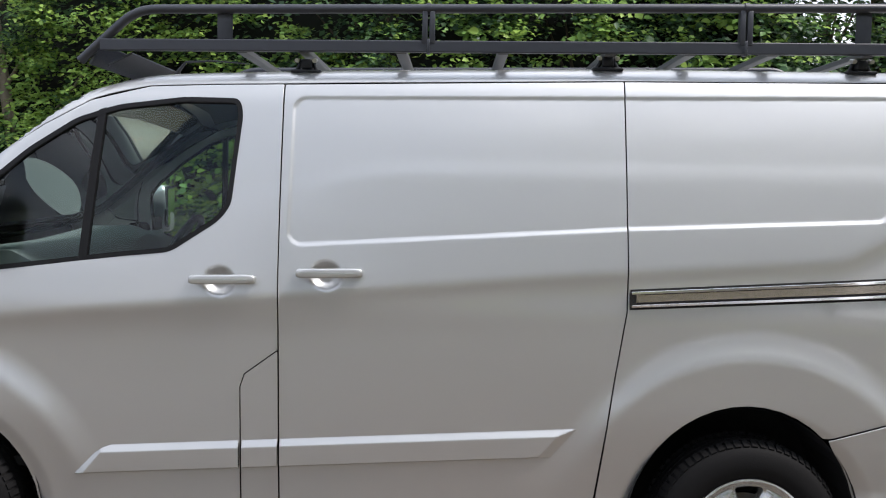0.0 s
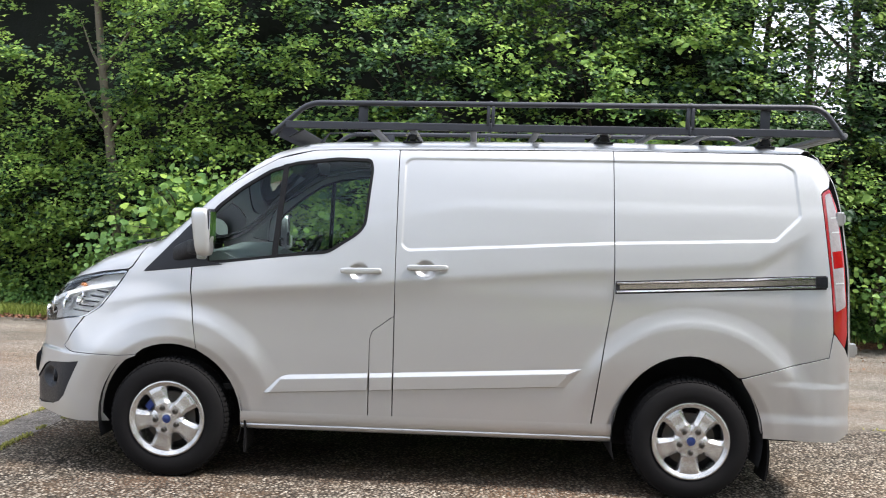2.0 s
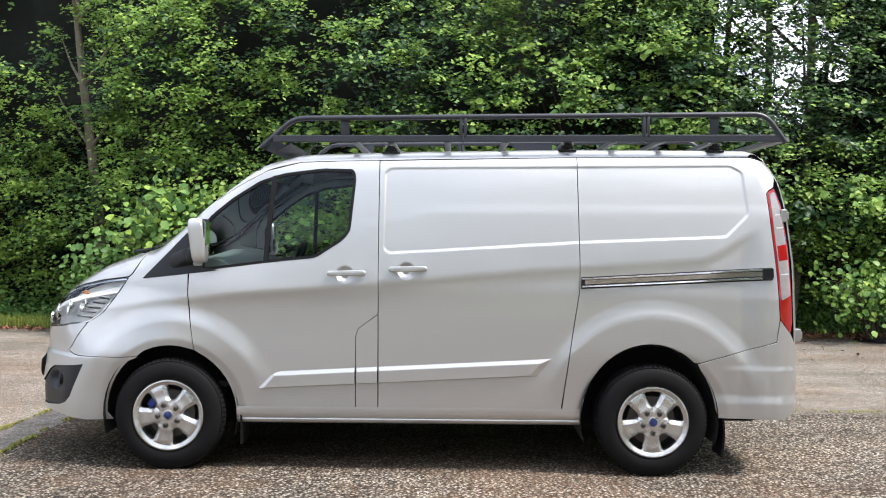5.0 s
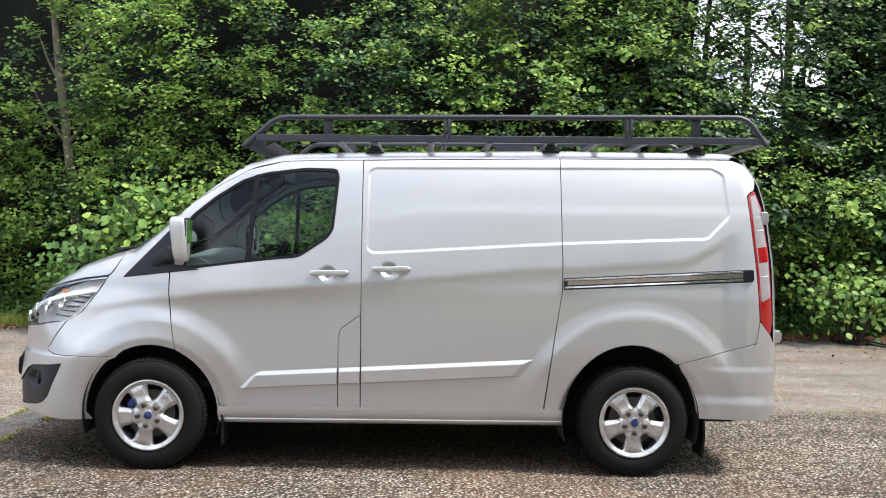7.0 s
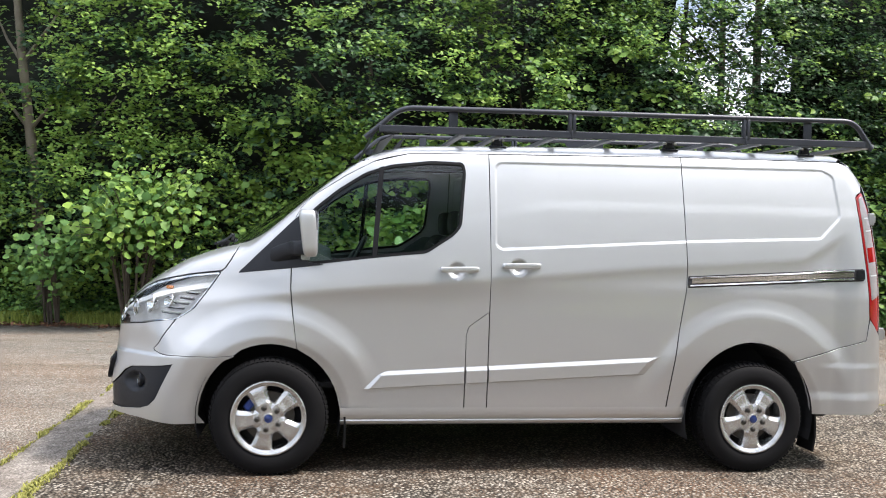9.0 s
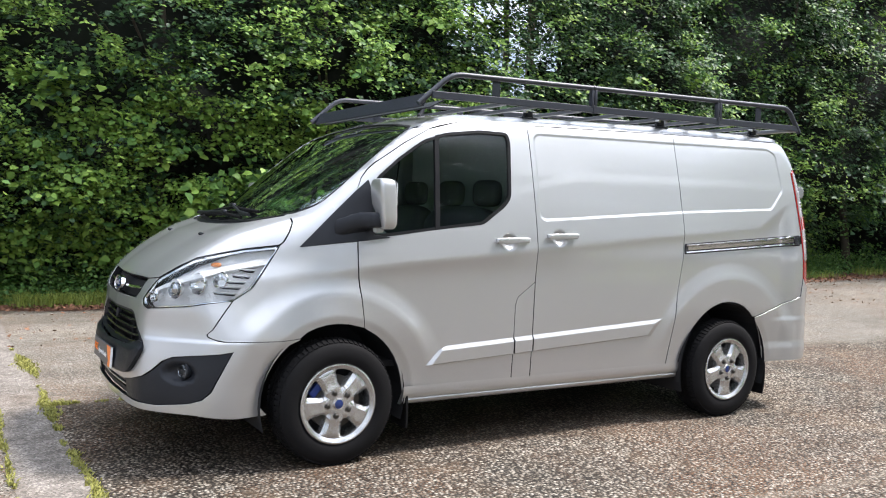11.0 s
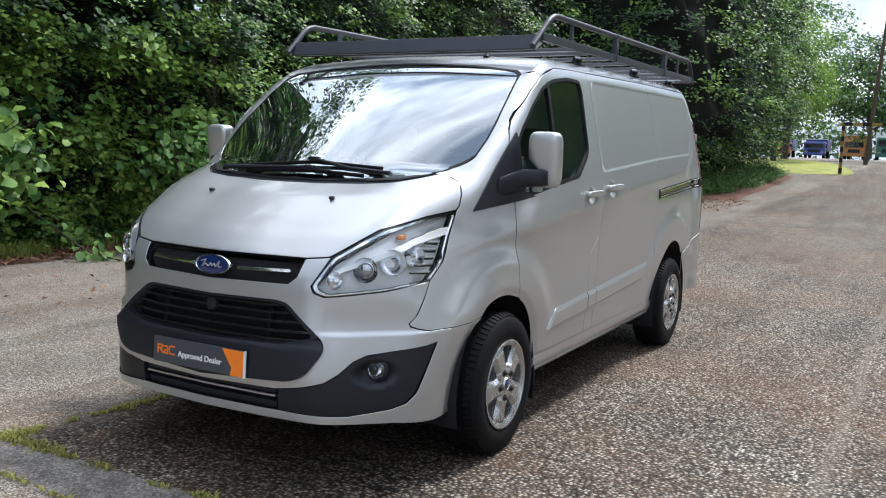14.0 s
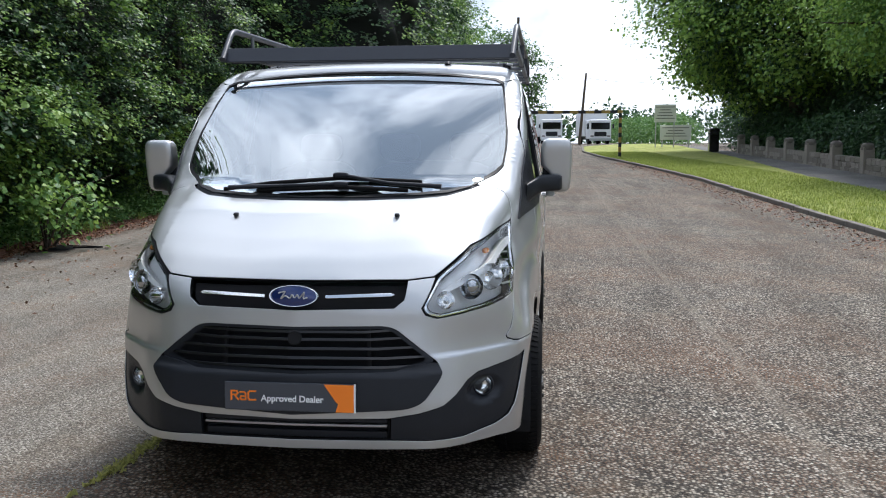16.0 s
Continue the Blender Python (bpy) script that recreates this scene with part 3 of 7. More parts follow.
panel("rear_door", "rear", back, M_PAINT, .05, .05, label="silver rear door pair")

def nose_round(poly, r, closed=False):
    """Rounds corners of a line in the nose's chart, where a degree is about 17 mm."""
    q = [(u * .0175, v) for u, v in poly]
    if closed:
        return [(u / .0175, v) for u, v in smooth_poly(q, r)]
    return [(p.x / .0175, p.y) for p in bend([(u, v, 0) for u, v in q], r, 4)]


# front end, in the nose's chart (degrees round, height)
HEAD = [(69.3, 1.172), (58, 1.150), (50, 1.122), (44, 1.098), (39.8, 1.058), (33.0, .988), (28.6, .874), (29.3, .847), (31.6, .833), (38.7, .846), (45, .858), (50, .876), (56.7, .889), (59.0, .92), (61.5, .955), (65, 1.06)]
SLOT = [(0, .972), (26.5, .976), (25.0, .906), (23.2, .874), (0, .864)]
HEX = nose_round([(0, .799), (20.5, .806), (23, .797), (31.3, .665), (32.0, .63), (31.2, .595), (27.8, .512), (24.5, .490), (0, .466)], .035)
BLACK_TOP = [(58, .640), (54.5, .629), (46, .613), (41.0, .602), (38.0, .578), (35.0, .528), (32.0, .492), (27, .466), (21, .446), (0, .437)]
BLACK_LOW = [(0, .349), (21, .351), (37, .346), (46, .366), (50, .389), (52.5, .43)]
SEAM = [(56.2, .888), (51.9, .750), (50.2, .722), (50.6, .706), (53, .692), (55.4, .686), (71, .682), (76.6, .690)]
arch_n = [tuple(q) for q in to_chart("nose", cast("side", [q for q in ARCH_F[:12] if .30 < q[1] < .70]))]
BUMPER = [(0, .861), (22.9, .871), (25.2, .904), (26.7, .975), (32.4, .986), (28.3, .874), (29.0, .844), (31.5, .829), (38.7, .842), (45, .854), (50, .872)] + SEAM[:1] + SEAM[1:] + arch_n[::-1] + \
    [(66.5, .30), (58, .294), (47.7, .312), (28, .318), (0, .314)] + BLACK_LOW + BLACK_TOP + HEX[::-1]
panel("front_bumper", "nose", BUMPER, M_PAINT, 1.2, .014, both=True, centre=True, label="silver front bumper skin")
WING_TOP = [tuple(q) for q in to_chart("nose", cast("front", [(-.672, 1.331), (-.703, 1.344), (-.74, 1.366), (-.762, 1.381), (-.781, 1.402), (-.790, 1.425)]))]
FENDER = [(56.9, .893), (59.3, .921), (61.9, .956), (65.5, 1.061), (69.8, 1.176), (71.0, 1.19), (72.8, 1.242), (74.0, 1.297), (73.6, 1.318)] + WING_TOP + [(89.0, 1.352),
          (95.0, 1.335), (95.1, 1.20), (95.1, 1.08), (96.0, .937)] + [tuple(q) for q in to_chart("nose", cast("side", [(-1.322, .742)] + [q for q in ARCH_F[::-1] if q[0] < -1.34 and q[1] > .705]))] + \
    [(76.2, .696), (71, .688), (55.4, .692), (53.2, .698), (51.0, .712), (50.7, .722), (52.4, .750)]
panel("front_wing", "nose", FENDER, M_PAINT, .8, .010, both=True, label="silver front wing with a flared arch")
# the bonnet
base_yz = [(0, 1.272), (-.2, 1.273), (-.40, 1.280), (-.55, 1.292), (-.64, 1.315), (-.70, 1.34)]
base_p = cast("front", base_yz) + np.array([-.020, 0, 0])
base_p = cast("top", base_p[:, :2])
hood_rear = [tuple(q) for q in to_chart("nose", base_p)]
HOOD = [(0, .9785), (26.5, .982), (32.3, .993), (39.4, 1.064), (44, 1.104), (50, 1.128), (58, 1.156), (69.0, 1.179), (70.3, 1.194), (72.1, 1.242), (73.2, 1.292), (72.8, 1.315)] + hood_rear[::-1]
panel("bonnet", "nose", HOOD, M_PAINT, 1.6, .008, both=True, centre=True, label="silver bonnet")
# windscreen and roof
SCREEN = [(0, 1.280), (-.2, 1.281), (-.40, 1.288), (-.55, 1.300), (-.64, 1.322), (-.70, 1.349), (-.755, 1.382), (-.785, 1.42), (-.796, 1.50), (-.795, 1.58), (-.775, 1.74), (-.757, 1.845), (-.72, 1.866), (-.47, 1.897), (-.2, 1.914), (0, 1.919)]
screen_in = []
for k, (a, b) in enumerate(SCREEN):
    w = [.058, .058, .058, .055, .05, .045, .040, .036, .036, .036, .036, .040, .055, .070, .075, .075][k]
    prev, nxt = SCREEN[max(k - 1, 0)], SCREEN[min(k + 1, len(SCREEN) - 1)]
    tx, tz = nxt[0] - prev[0], nxt[1] - prev[1]
    tl = math.hypot(tx, tz)
    screen_in.append((a + tz / tl * w if 0 < k < len(SCREEN) - 1 else 0.0, b - tx / tl * w if k < 15 else b - w))
screen_in[0] = (0, SCREEN[0][1] + .058)
full = [q for q in SCREEN] + [(-a, b) for a, b in SCREEN[-2:0:-1]]
wind = part("windscreen", patch("windscreen", "front", full, .06, .06, off=-.004, flange=0), M_SCREEN, van, "tinted windscreen reflecting clouds")
wind.visible_shadow = False
for mi in (False, True):
    part("screen_border", ring_patch("screen_border", "front", SCREEN, screen_in, -.011, 0, mi, 2, False), M_FRIT, wind, "black border of the glass")
for mi in (False, True):
    thin = [(a * (1 - .010 / .78) if k else 0.0, b + (.010 if b < 1.40 else (-.010 if b > 1.8 else 0))) for k, (a, b) in enumerate(SCREEN)]
    thin[0], thin[-1] = (0, SCREEN[0][1] + .010), (0, SCREEN[-1][1] - .010)
    part("screen_seal", ring_patch("screen_seal", "front", SCREEN, thin, -.0015, 0, mi, 2, False), M_SEAL_GAP, wind, "black rubber edge of the glass")
edge_p = cast("front", fine([q for q in SCREEN if q[1] >= 1.84], .05))
ROOF_SEAM = [(-.92, 1.835), (-.9, 1.846), (-.695, 1.901), (-.45, 1.912), (-.214, 1.918), (1.006, 1.950), (1.6, 1.958), (2.06, 1.964)]
seam_p = cast("side", ROOF_SEAM)
rear_p = cast("rear", [(-.70, 1.98), (0, 1.98)])
ROOF = [tuple(q) for q in to_chart("top", edge_p)][::-1] + [tuple(q) for q in to_chart("top", seam_p)] + [tuple(q) for q in to_chart("top", rear_p)]
ROOF = [(x, min(y, 0.0)) for x, y in ROOF]
panel("roof", "top", ROOF, M_PAINT, .04, .04, both=True, centre=True, label="silver roof panel")
pil = to_chart("side", cast("front", fine([q for q in SCREEN if q[0] < -.71 and q[1] > 1.39], .02)))
PILLAR = [tuple(q) for q in pil] + [(-.895, 1.850), (-.905, 1.843), (-1.07, 1.753), (-1.241, 1.638), (-1.289, 1.596), (-1.327, 1.550), (-1.351, 1.492), (-1.361, 1.42), (-1.363, 1.345), (-1.44, 1.352), (-1.475, 1.365)]
panel("windscreen_pillar", "side", PILLAR, M_PAINT, .02, .02, both=True, off=-.002, label="silver windscreen pillar")
# glass and trims of the front doors
for mi in (False, True):
    d = DOOR if not mi else bpy.data.objects["front_door.001"]
    part("window_seal", ring_patch("window_seal", "side", WINDOW, inset_poly(WINDOW, .017), .002, .02, mi), M_SEAL_GAP, d, "black rubber window surround")
    g = part("window_glass", patch("window_glass", "side", inset_poly(WINDOW, .014), .03, .03, off=-.010, flange=0, mirror=mi), M_GLASS, d, "tinted side window")
    g.visible_shadow = False
    part("window_divider", patch("window_divider", "side", [(-.842, 1.815), (-.868, 1.806), (-.902, 1.275), (-.875, 1.278)], .03, .03, off=.001, flange=.02, mirror=mi), M_SEAL_GAP, d, "black divider bar")
    SAIL = smooth_poly([(-1.662, 1.168), (-1.365, 1.468), (-1.29, 1.535), (-1.275, 1.47), (-1.272, 1.238), (-1.18, 1.228), (-1.36, 1.205)], .006)
    part("mirror_base_trim", patch("mirror_base_trim", "side", SAIL, .03, .03, off=.007, flange=.012, mirror=mi), M_BLACK, d, "black triangular trim below the mirror")
    card = smooth_poly([(-1.30, 1.22), (-.74, 1.275), (-.57, 1.29), (-.40, 1.41), (-.25, 1.40), (-.25, .45), (-1.02, .45), (-1.30, .85)], .02)
    part("door_card", patch("door_card", "side", card, .06, .06, off=-.055, flange=.02, mirror=mi), M_DASH, d, "dark inner door lining")

# wide moulding along the flank
MT = lambda x: .617 + (x + .796) * .0597
MB = lambda x: .508 + (x + .931) * .0597
def moulding(x0, x1):
    """Proud by 18 mm, with a broad chamfer above, a short one below and at the ends."""
    def lift(uv):
        x, z = uv[:, 0], uv[:, 1]
        k = np.minimum(np.clip((MT(x) - z) / .024, 0, 1), np.clip((z - MB(x)) / .0045, 0, 1))
        k = np.minimum(k, np.clip((x - x0 - np.clip(z - MB(x), 0, 1) * .9) / .03, 0, 1) if x0 < -.5 else 1)
        k = np.minimum(k, np.clip((x1 - x + np.clip(z - MB(x), 0, 1) * .9) / .05, 0, 1) if x1 > .5 else 1)
        return .001 + .013 * k
    return lift


for name, poly, x0, x1 in (("door_moulding", [(-.930, MB(-.93)), (-.85, .590), (-.825, .606), (-.790, MT(-.79)), (-.342, MT(-.342)), (-.342, MB(-.342))], -.93, -.34),
                           ("pillar_moulding", [(-.327, MB(-.327)), (-.327, MT(-.327)), (-.204, MT(-.204)), (-.204, MB(-.204))], -.32, -.2),
                           ("sliding_door_moulding", [(-.192, MB(-.192)), (-.192, MT(-.192)), (.850, MT(.85)), (.861, MT(.861) - .012), (.80, .625), (.775, MB(.775))], -.19, .765)):
    panel(name, "side", poly, M_PAINT, .006, .004, both=True, flange=.018, lip=.003, label="silver raised side moulding", bulge=moulding(x0, x1), shear=.0597)

# black parts of the nose
def dent(uv):
    d = np.hypot((uv[:, 0] - 43.0) / 5.6, (uv[:, 1] - .520) / .062)
    return -.035 * sstep(1.0, .35, d)


CORNER = smooth_poly([(57.6, .636), (54.5, .626), (46, .609), (41.2, .598), (38.4, .574), (35.4, .524), (32.2, .487), (27, .461), (21.5, .442), (21.5, .355), (37, .350), (46, .370), (49.6, .393), (52.0, .433)], .004)
corner_l = panel("bumper_corner", "nose", CORNER, M_BLACK, 1.2, .015, both=True, off=-.004, label="black plastic bumper corner with a fog lamp pocket", bulge=lambda uv: dent(uv) - .004)
LOWSLOT = [(-21, .355), (0, .353), (21, .355), (21, .441), (0, .433), (-21, .441)]
panel("lower_intake", "nose", LOWSLOT, M_VOID, 2, .02, off=-.05, label="dark lower air intake")
for z0, th, o, m in ((.408, .0032, -.014, M_STEEL), (.366, .012, -.025, M_BLACK), (.428, .006, -.02, M_BLACK)):
    panel("intake_bar", "nose", [(-20.5, z0 - th), (20.5, z0 - th), (20.5, z0 + th), (-20.5, z0 + th)], m, 2, .01, off=o, flange=.02, label="thin bar across the lower intake")
PLATEBED = nose_round([(0, .462), (24.5, .487), (27.6, .509), (31.0, .595), (31.8, .63), (31.1, .660), (29.5, .662), (24.5, .640), (22.5, .628), (0, .616)], .030)
panel("grille_surround", "nose", PLATEBED, M_BLACK, 1.6, .015, both=True, centre=True, off=.004, label="black plastic panel below the grille",
      bulge=lambda uv: .003 + .018 * sstep(.640 + .0012 * np.clip(uv[:, 0] - 22, 0, 9), .606 + .0012 * np.clip(uv[:, 0] - 22, 0, 9), uv[:, 1]))
GRILLE = nose_round([(0, .800), (20.5, .807), (23, .798), (31.2, .664), (24.4, .636), (22.4, .626), (0, .614)], .035)
panel("grille_void", "nose", GRILLE, M_VOID, 2, .02, both=True, centre=True, off=-.07, label="dark opening behind the grille")
rim_in = nose_round([(0, .787), (20.2, .793), (22.3, .785), (29.6, .667), (24.0, .645), (22.0, .634), (0, .622)], .030)
for mi in (False, True):
    part("grille_frame", ring_patch("grille_frame", "nose", GRILLE, rim_in, -.003, .05, mi, 2, False), M_BLACK, van, "black grille frame")
for k, z0 in enumerate((.640, .676, .712, .748, .778)):
    w = float(np.interp(z0, [.62, .66, .80], [26, 29.5, 21.5]))
    sl = [(0, z0 - .005), (w * .72, z0 - .003), (w, z0 + .006), (w, z0 + .013), (w * .72, z0 + .006), (0, z0 + .004)]
    panel("grille_slat", "nose", sl, M_GLOSSBLACK, 2, .006, both=True, centre=True, off=-.016, flange=.035, label="black grille slat")
panel("sensor_pad", "nose", arc(0, .752, 1.6, 0, 360, 12, rz=.026)[:-1], M_VOID, .6, .01, off=-.010, flange=.02, label="small black sensor disc")
for th0 in (-17, 17):
    panel("grille_strut", "nose", [(th0 - .25, .62), (th0 + .25, .62), (th0 + .25, .79), (th0 - .25, .79)], M_VOID, 1, .02, off=-.034, flange=.02)
panel("upper_slot", "nose", SLOT, M_VOID, 2, .02, both=True, centre=True, off=-.045, label="black slot under the bonnet edge")
for s in (1, -1):
    panel("slot_bar", "nose", smooth_poly([(s * 7.5, .912), (s * 22.5, .921), (s * 23.2, .926), (s * 22.5, .932), (s * 7.5, .922)], .002), M_CHROME, 1.6, .01, off=-.004, flange=.02, label="bright bar beside the badge")

# sills, underside and wheel wells
for s in (-1, 1):
    bm = bmesh.new()
    for x0, x1 in ((-1.06, 1.035),):
        n = 24
        prof = [(.86, .290), (.890, .293), (.908, .304), (.916, .320), (.913, .327), (.921, .334), (.930, .362), (.931, .400)]
        rows = [[bm.verts.new((x0 + (x1 - x0) * i / n, s * y, z + .012 * i / n)) for y, z in prof] for i in range(n + 1)]
        for a, b in zip(rows, rows[1:]):
            for k in range(len(prof) - 1):
                bm.faces.new((a[k], b[k], b[k + 1], a[k + 1]) if s < 0 else (a[k + 1], b[k + 1], b[k], a[k]))
        bm.faces.new(rows[0] if s > 0 else rows[0][::-1])
        bm.faces.new(rows[-1][::-1] if s > 0 else rows[-1])
    part("sill", bm, M_PAINT, van, "silver sill with a thin shadow line", smooth=40)
    for wx, rr, rz in ((-WHEEL_X, .414, .432), (1.448, .416, .452)):
        bm = bmesh.new()
        ring = [(wx + rr * math.cos(a), .352 + rz * math.sin(a)) for a in [math.pi * (1.10 - 1.20 * i / 26) for i in range(27)]]
        ro = [bm.verts.new((x, s * (.925 if wx < 0 else .955), z)) for x, z in ring]
        ri = [bm.verts.new((x, s * .52, z)) for x, z in ring]
        for i in range(26):
            bm.faces.new((ro[i], ro[i + 1], ri[i + 1], ri[i]))
        bm.faces.new(ri)
        part("wheel_well", bm, M_VOID, van, "black wheel arch liner")
bm = bmesh.new()
box(bm, (0, 0, .36), (1.98, 1.66, .12), bevel=.02)
box(bm, (0, 0, .36), (4.5, 1.02, .20), bevel=.03)
box(bm, (-2.13, 0, .40), (.42, 1.25, .22), bevel=.03)
box(bm, (2.13, 0, .46), (.40, 1.6, .16), bevel=.03)
part("underbody", bm, M_VOID, van, "black underbody")
bm = bmesh.new()
box(bm, (-.10, 0, 1.16), (.03, 1.62, 1.50), bevel=.01)
part("bulkhead", bm, M_TRIM, van, "grey steel bulkhead behind the seats")


# ---- wheels ----
def tyre_bm():
    bm = bmesh.new()
    prof = [(.206, .075), (.214, .098), (.230, .108), (.262, .112), (.292, .108), (.310, .100), (.321, .091), (.328, .078), (.3315, .060), (.333, .03), (.3335, 0)]
    prof = prof + [(r, -h) for r, h in prof[-2::-1]]
    lathe(bm, prof, 72)
    return bm


def tread_bm():
    """Blocks round the shoulders of the tread."""
    bm = bmesh.new()
    for k in range(70):
        a = k * math.tau / 70
        for s in (-1, 1):
            m = Matrix.Rotation(a, 4, "Y") @ Matrix.Translation((.3275, s * .072, 0)) @ Matrix.Rotation(s * .35, 4, "Z")
            bmesh.ops.create_cube(bm, size=1, matrix=m @ Matrix.Diagonal((.013, .040, .0195, 1)))
    for s in (-.032, 0, .032):
        for k in range(70):
            a = (k + .5) * math.tau / 70
            m = Matrix.Rotation(a, 4, "Y") @ Matrix.Translation((.330, s, 0))
            bmesh.ops.create_cube(bm, size=1, matrix=m @ Matrix.Diagonal((.010, .022, .022, 1)))
    return bm


def spoke_bm(phase):
    """The face of a five-spoke alloy wheel with five openings; it looks along -y."""
    bm = bmesh.new()
    rr = [.028, .045, .060, .075, .090, .0921, .100, .112, .126, .140, .154, .168, .178, .186, .1861, .193]
    half = lambda r: radians(float(np.interp(r, [.092, .100, .112, .14, .176, .186], [3, 8.5, 12.0, 14.5, 17.0, 13.0])))
    dep = lambda r: float(np.interp(r, [0, .03, .06, .085, .12, .165, .186, .192], [-.010, -.010, -.010, -.006, .000, .000, .002, .004]))
    for k in range(5):
        ax = radians(phase + 72 * k)
        rows = []
        for r in rr:
            h = half(r) if .092 <= r <= .186 else 0.0
            row = []
            for s in (-1, -.82, -.58, 0, .58, .82, 1):
                th = ax + s * (radians(36) - h)
                ridge = float(np.interp(abs(s), [0, .58, .82, 1], [-.006, -.007, .001, .010])) * float(np.interp(r, [.06, .09, .17, .19], [0, 1, 1, 0]))
                row.append(bm.verts.new((r * math.cos(th), dep(r) + ridge, r * math.sin(th))))
            rows.append(row)
        for a, b in zip(rows, rows[1:]):
            for i in range(6):
                bm.faces.new((a[i], a[i + 1], b[i + 1], b[i]))
    bmesh.ops.remove_doubles(bm, verts=bm.verts, dist=1e-5)
    bound = [e for e in bm.edges if len(e.link_faces) == 1 and .09 < (e.verts[0].co.xz.length + e.verts[1].co.xz.length) / 2 < .187]
    ext = bmesh.ops.extrude_edge_only(bm, edges=bound)
    for v in ext["geom"]:
        if isinstance(v, bmesh.types.BMVert):
            v.co.y += .045
    return bm


def wheel(x, s, phase, blue):
    root = part("wheel", tyre_bm(), M_RUBBER, van, "black road tyre on a five-spoke alloy wheel", smooth=50)
    root.matrix_world = Matrix.Translation((x, s * (WHEEL_Y - .108), WHEEL_Z)) @ (Matrix() if s < 0 else Matrix.Rotation(math.pi, 4, "Z"))
    part("tread", tread_bm(), M_RUBBER, root)
    bm = bmesh.new()
    lathe(bm, [(.186, -.098), (.197, -.106), (.207, -.111), (.214, -.109), (.213, -.099), (.202, -.092), (.192, -.085), (.188, .09), (.205, .10)], 72)
    part("rim", bm, M_ALLOY, root, "silver alloy rim", smooth=35)
    sp = part("spokes", spoke_bm(phase), M_ALLOY, root, "silver alloy five-spoke face", smooth=20)
    sp.location = (0, -.098, 0)
    bm = bmesh.new()
    lathe(bm, [(.033, -.108), (.030, -.1135), (.026, -.1145), (.024, -.112), (.0, -.112)], 32)
    part("centre_ring", bm, M_ALLOY, root, smooth=35)
    bm = bmesh.new()
    lathe(bm, [(.0235, -.1125), (.018, -.1155), (.001, -.1165)], 28)
    part("centre_cap", bm, M_BLUE, root, "dark blue centre cap", smooth=40)
    for k in range(5):
        a = radians(phase + 72 * k)
        bm = bmesh.new()
        lathe(bm, [(.0165, -.096), (.0165, -.1125), (.014, -.1135), (.0125, -.108), (.0105, -.107), (.0105, -.119), (.008, -.122), (.0005, -.122)], 14)
        b = part("wheel_nut", bm, M_NUT, root, smooth=30)
        b.location = (.064 * math.cos(a), 0, .064 * math.sin(a))
    bm = bmesh.new()
    lathe(bm, [(.0, -.03), (.07, -.03), (.072, -.045), (.145, -.045), (.145, -.02), (.0, -.02)], 40)
    part("brake_disc", bm, M_NUT, root, "worn steel brake disc", smooth=30)
    bm = bmesh.new()
    lathe(bm, [(.0, .0), (.186, .0)], 32)
    part("hub_back", bm, M_VOID, root)
    if blue:
        bm = bmesh.new()
        m = Matrix.Rotation(radians(42), 4, "Y")
        box(bm, (-.128, -.040, 0), (.045, .04, .12), m, .012)
        part("brake_caliper", bm, M_BLUEPAINT, root, "blue brake caliper")


wheel(-WHEEL_X, -1, 42, True)
wheel(WHEEL_X, -1, 54, False)
wheel(-WHEEL_X, 1, 20, True)
wheel(WHEEL_X, 1, 20, False)
for x0, z0, z1, sway in ((-1.04, .165, .345, .004), (1.872, .130, .47, .030)):
    for s in (-1, 1):
        bm = bmesh.new()
        n = 8
        rows = []
        for i in range(n + 1):
            k = i / n
            x, z = x0 + sway * math.sin(k * 2.6), z1 + (z0 - z1) * k
            rows.append([bm.verts.new(v) for v in ((x, s * .74, z), (x, s * .925, z), (x + .012, s * .925, z), (x + .012, s * .74, z))])
        for a, b in zip(rows, rows[1:]):
            for j in range(4):
                bm.faces.new((a[j], a[(j + 1) % 4], b[(j + 1) % 4], b[j]))
        bm.faces.new(rows[0][::-1])
        bm.faces.new(rows[-1])
        part("mud_flap", bm, M_RUBBER, van, "black rubber mud flap")

# ---- handles, rail, mirrors ----
def rounded_bar(bm, c, half, ex=4.0, nu=20, nv=10, tilt=0.0, taper=None):
    """A superellipsoid block."""
    rows = []
    sp = lambda q, e: math.copysign(abs(q) ** (2 / e), q)
    for i in range(nv + 1):
        v = -math.pi / 2 + math.pi * i / nv
        row = []
        for j in range(nu):
            u = math.tau * j / nu
            p = Vector((half[0] * sp(math.cos(v), ex) * sp(math.cos(u), ex), half[1] * sp(math.cos(v), ex) * sp(math.sin(u), ex), half[2] * sp(math.sin(v), ex)))
            if taper:
                p = taper(p)
            p = Matrix.Rotation(tilt, 3, "Y") @ p
            row.append(bm.verts.new(p + Vector(c)))
        rows.append(row)
    for a, b in zip(rows, rows[1:]):
        for j in range(nu):
            bm.faces.new((a[j], a[(j + 1) % nu], b[(j + 1) % nu], b[j]))
    bmesh.ops.remove_doubles(bm, verts=bm.verts, dist=1e-5)
    return bm


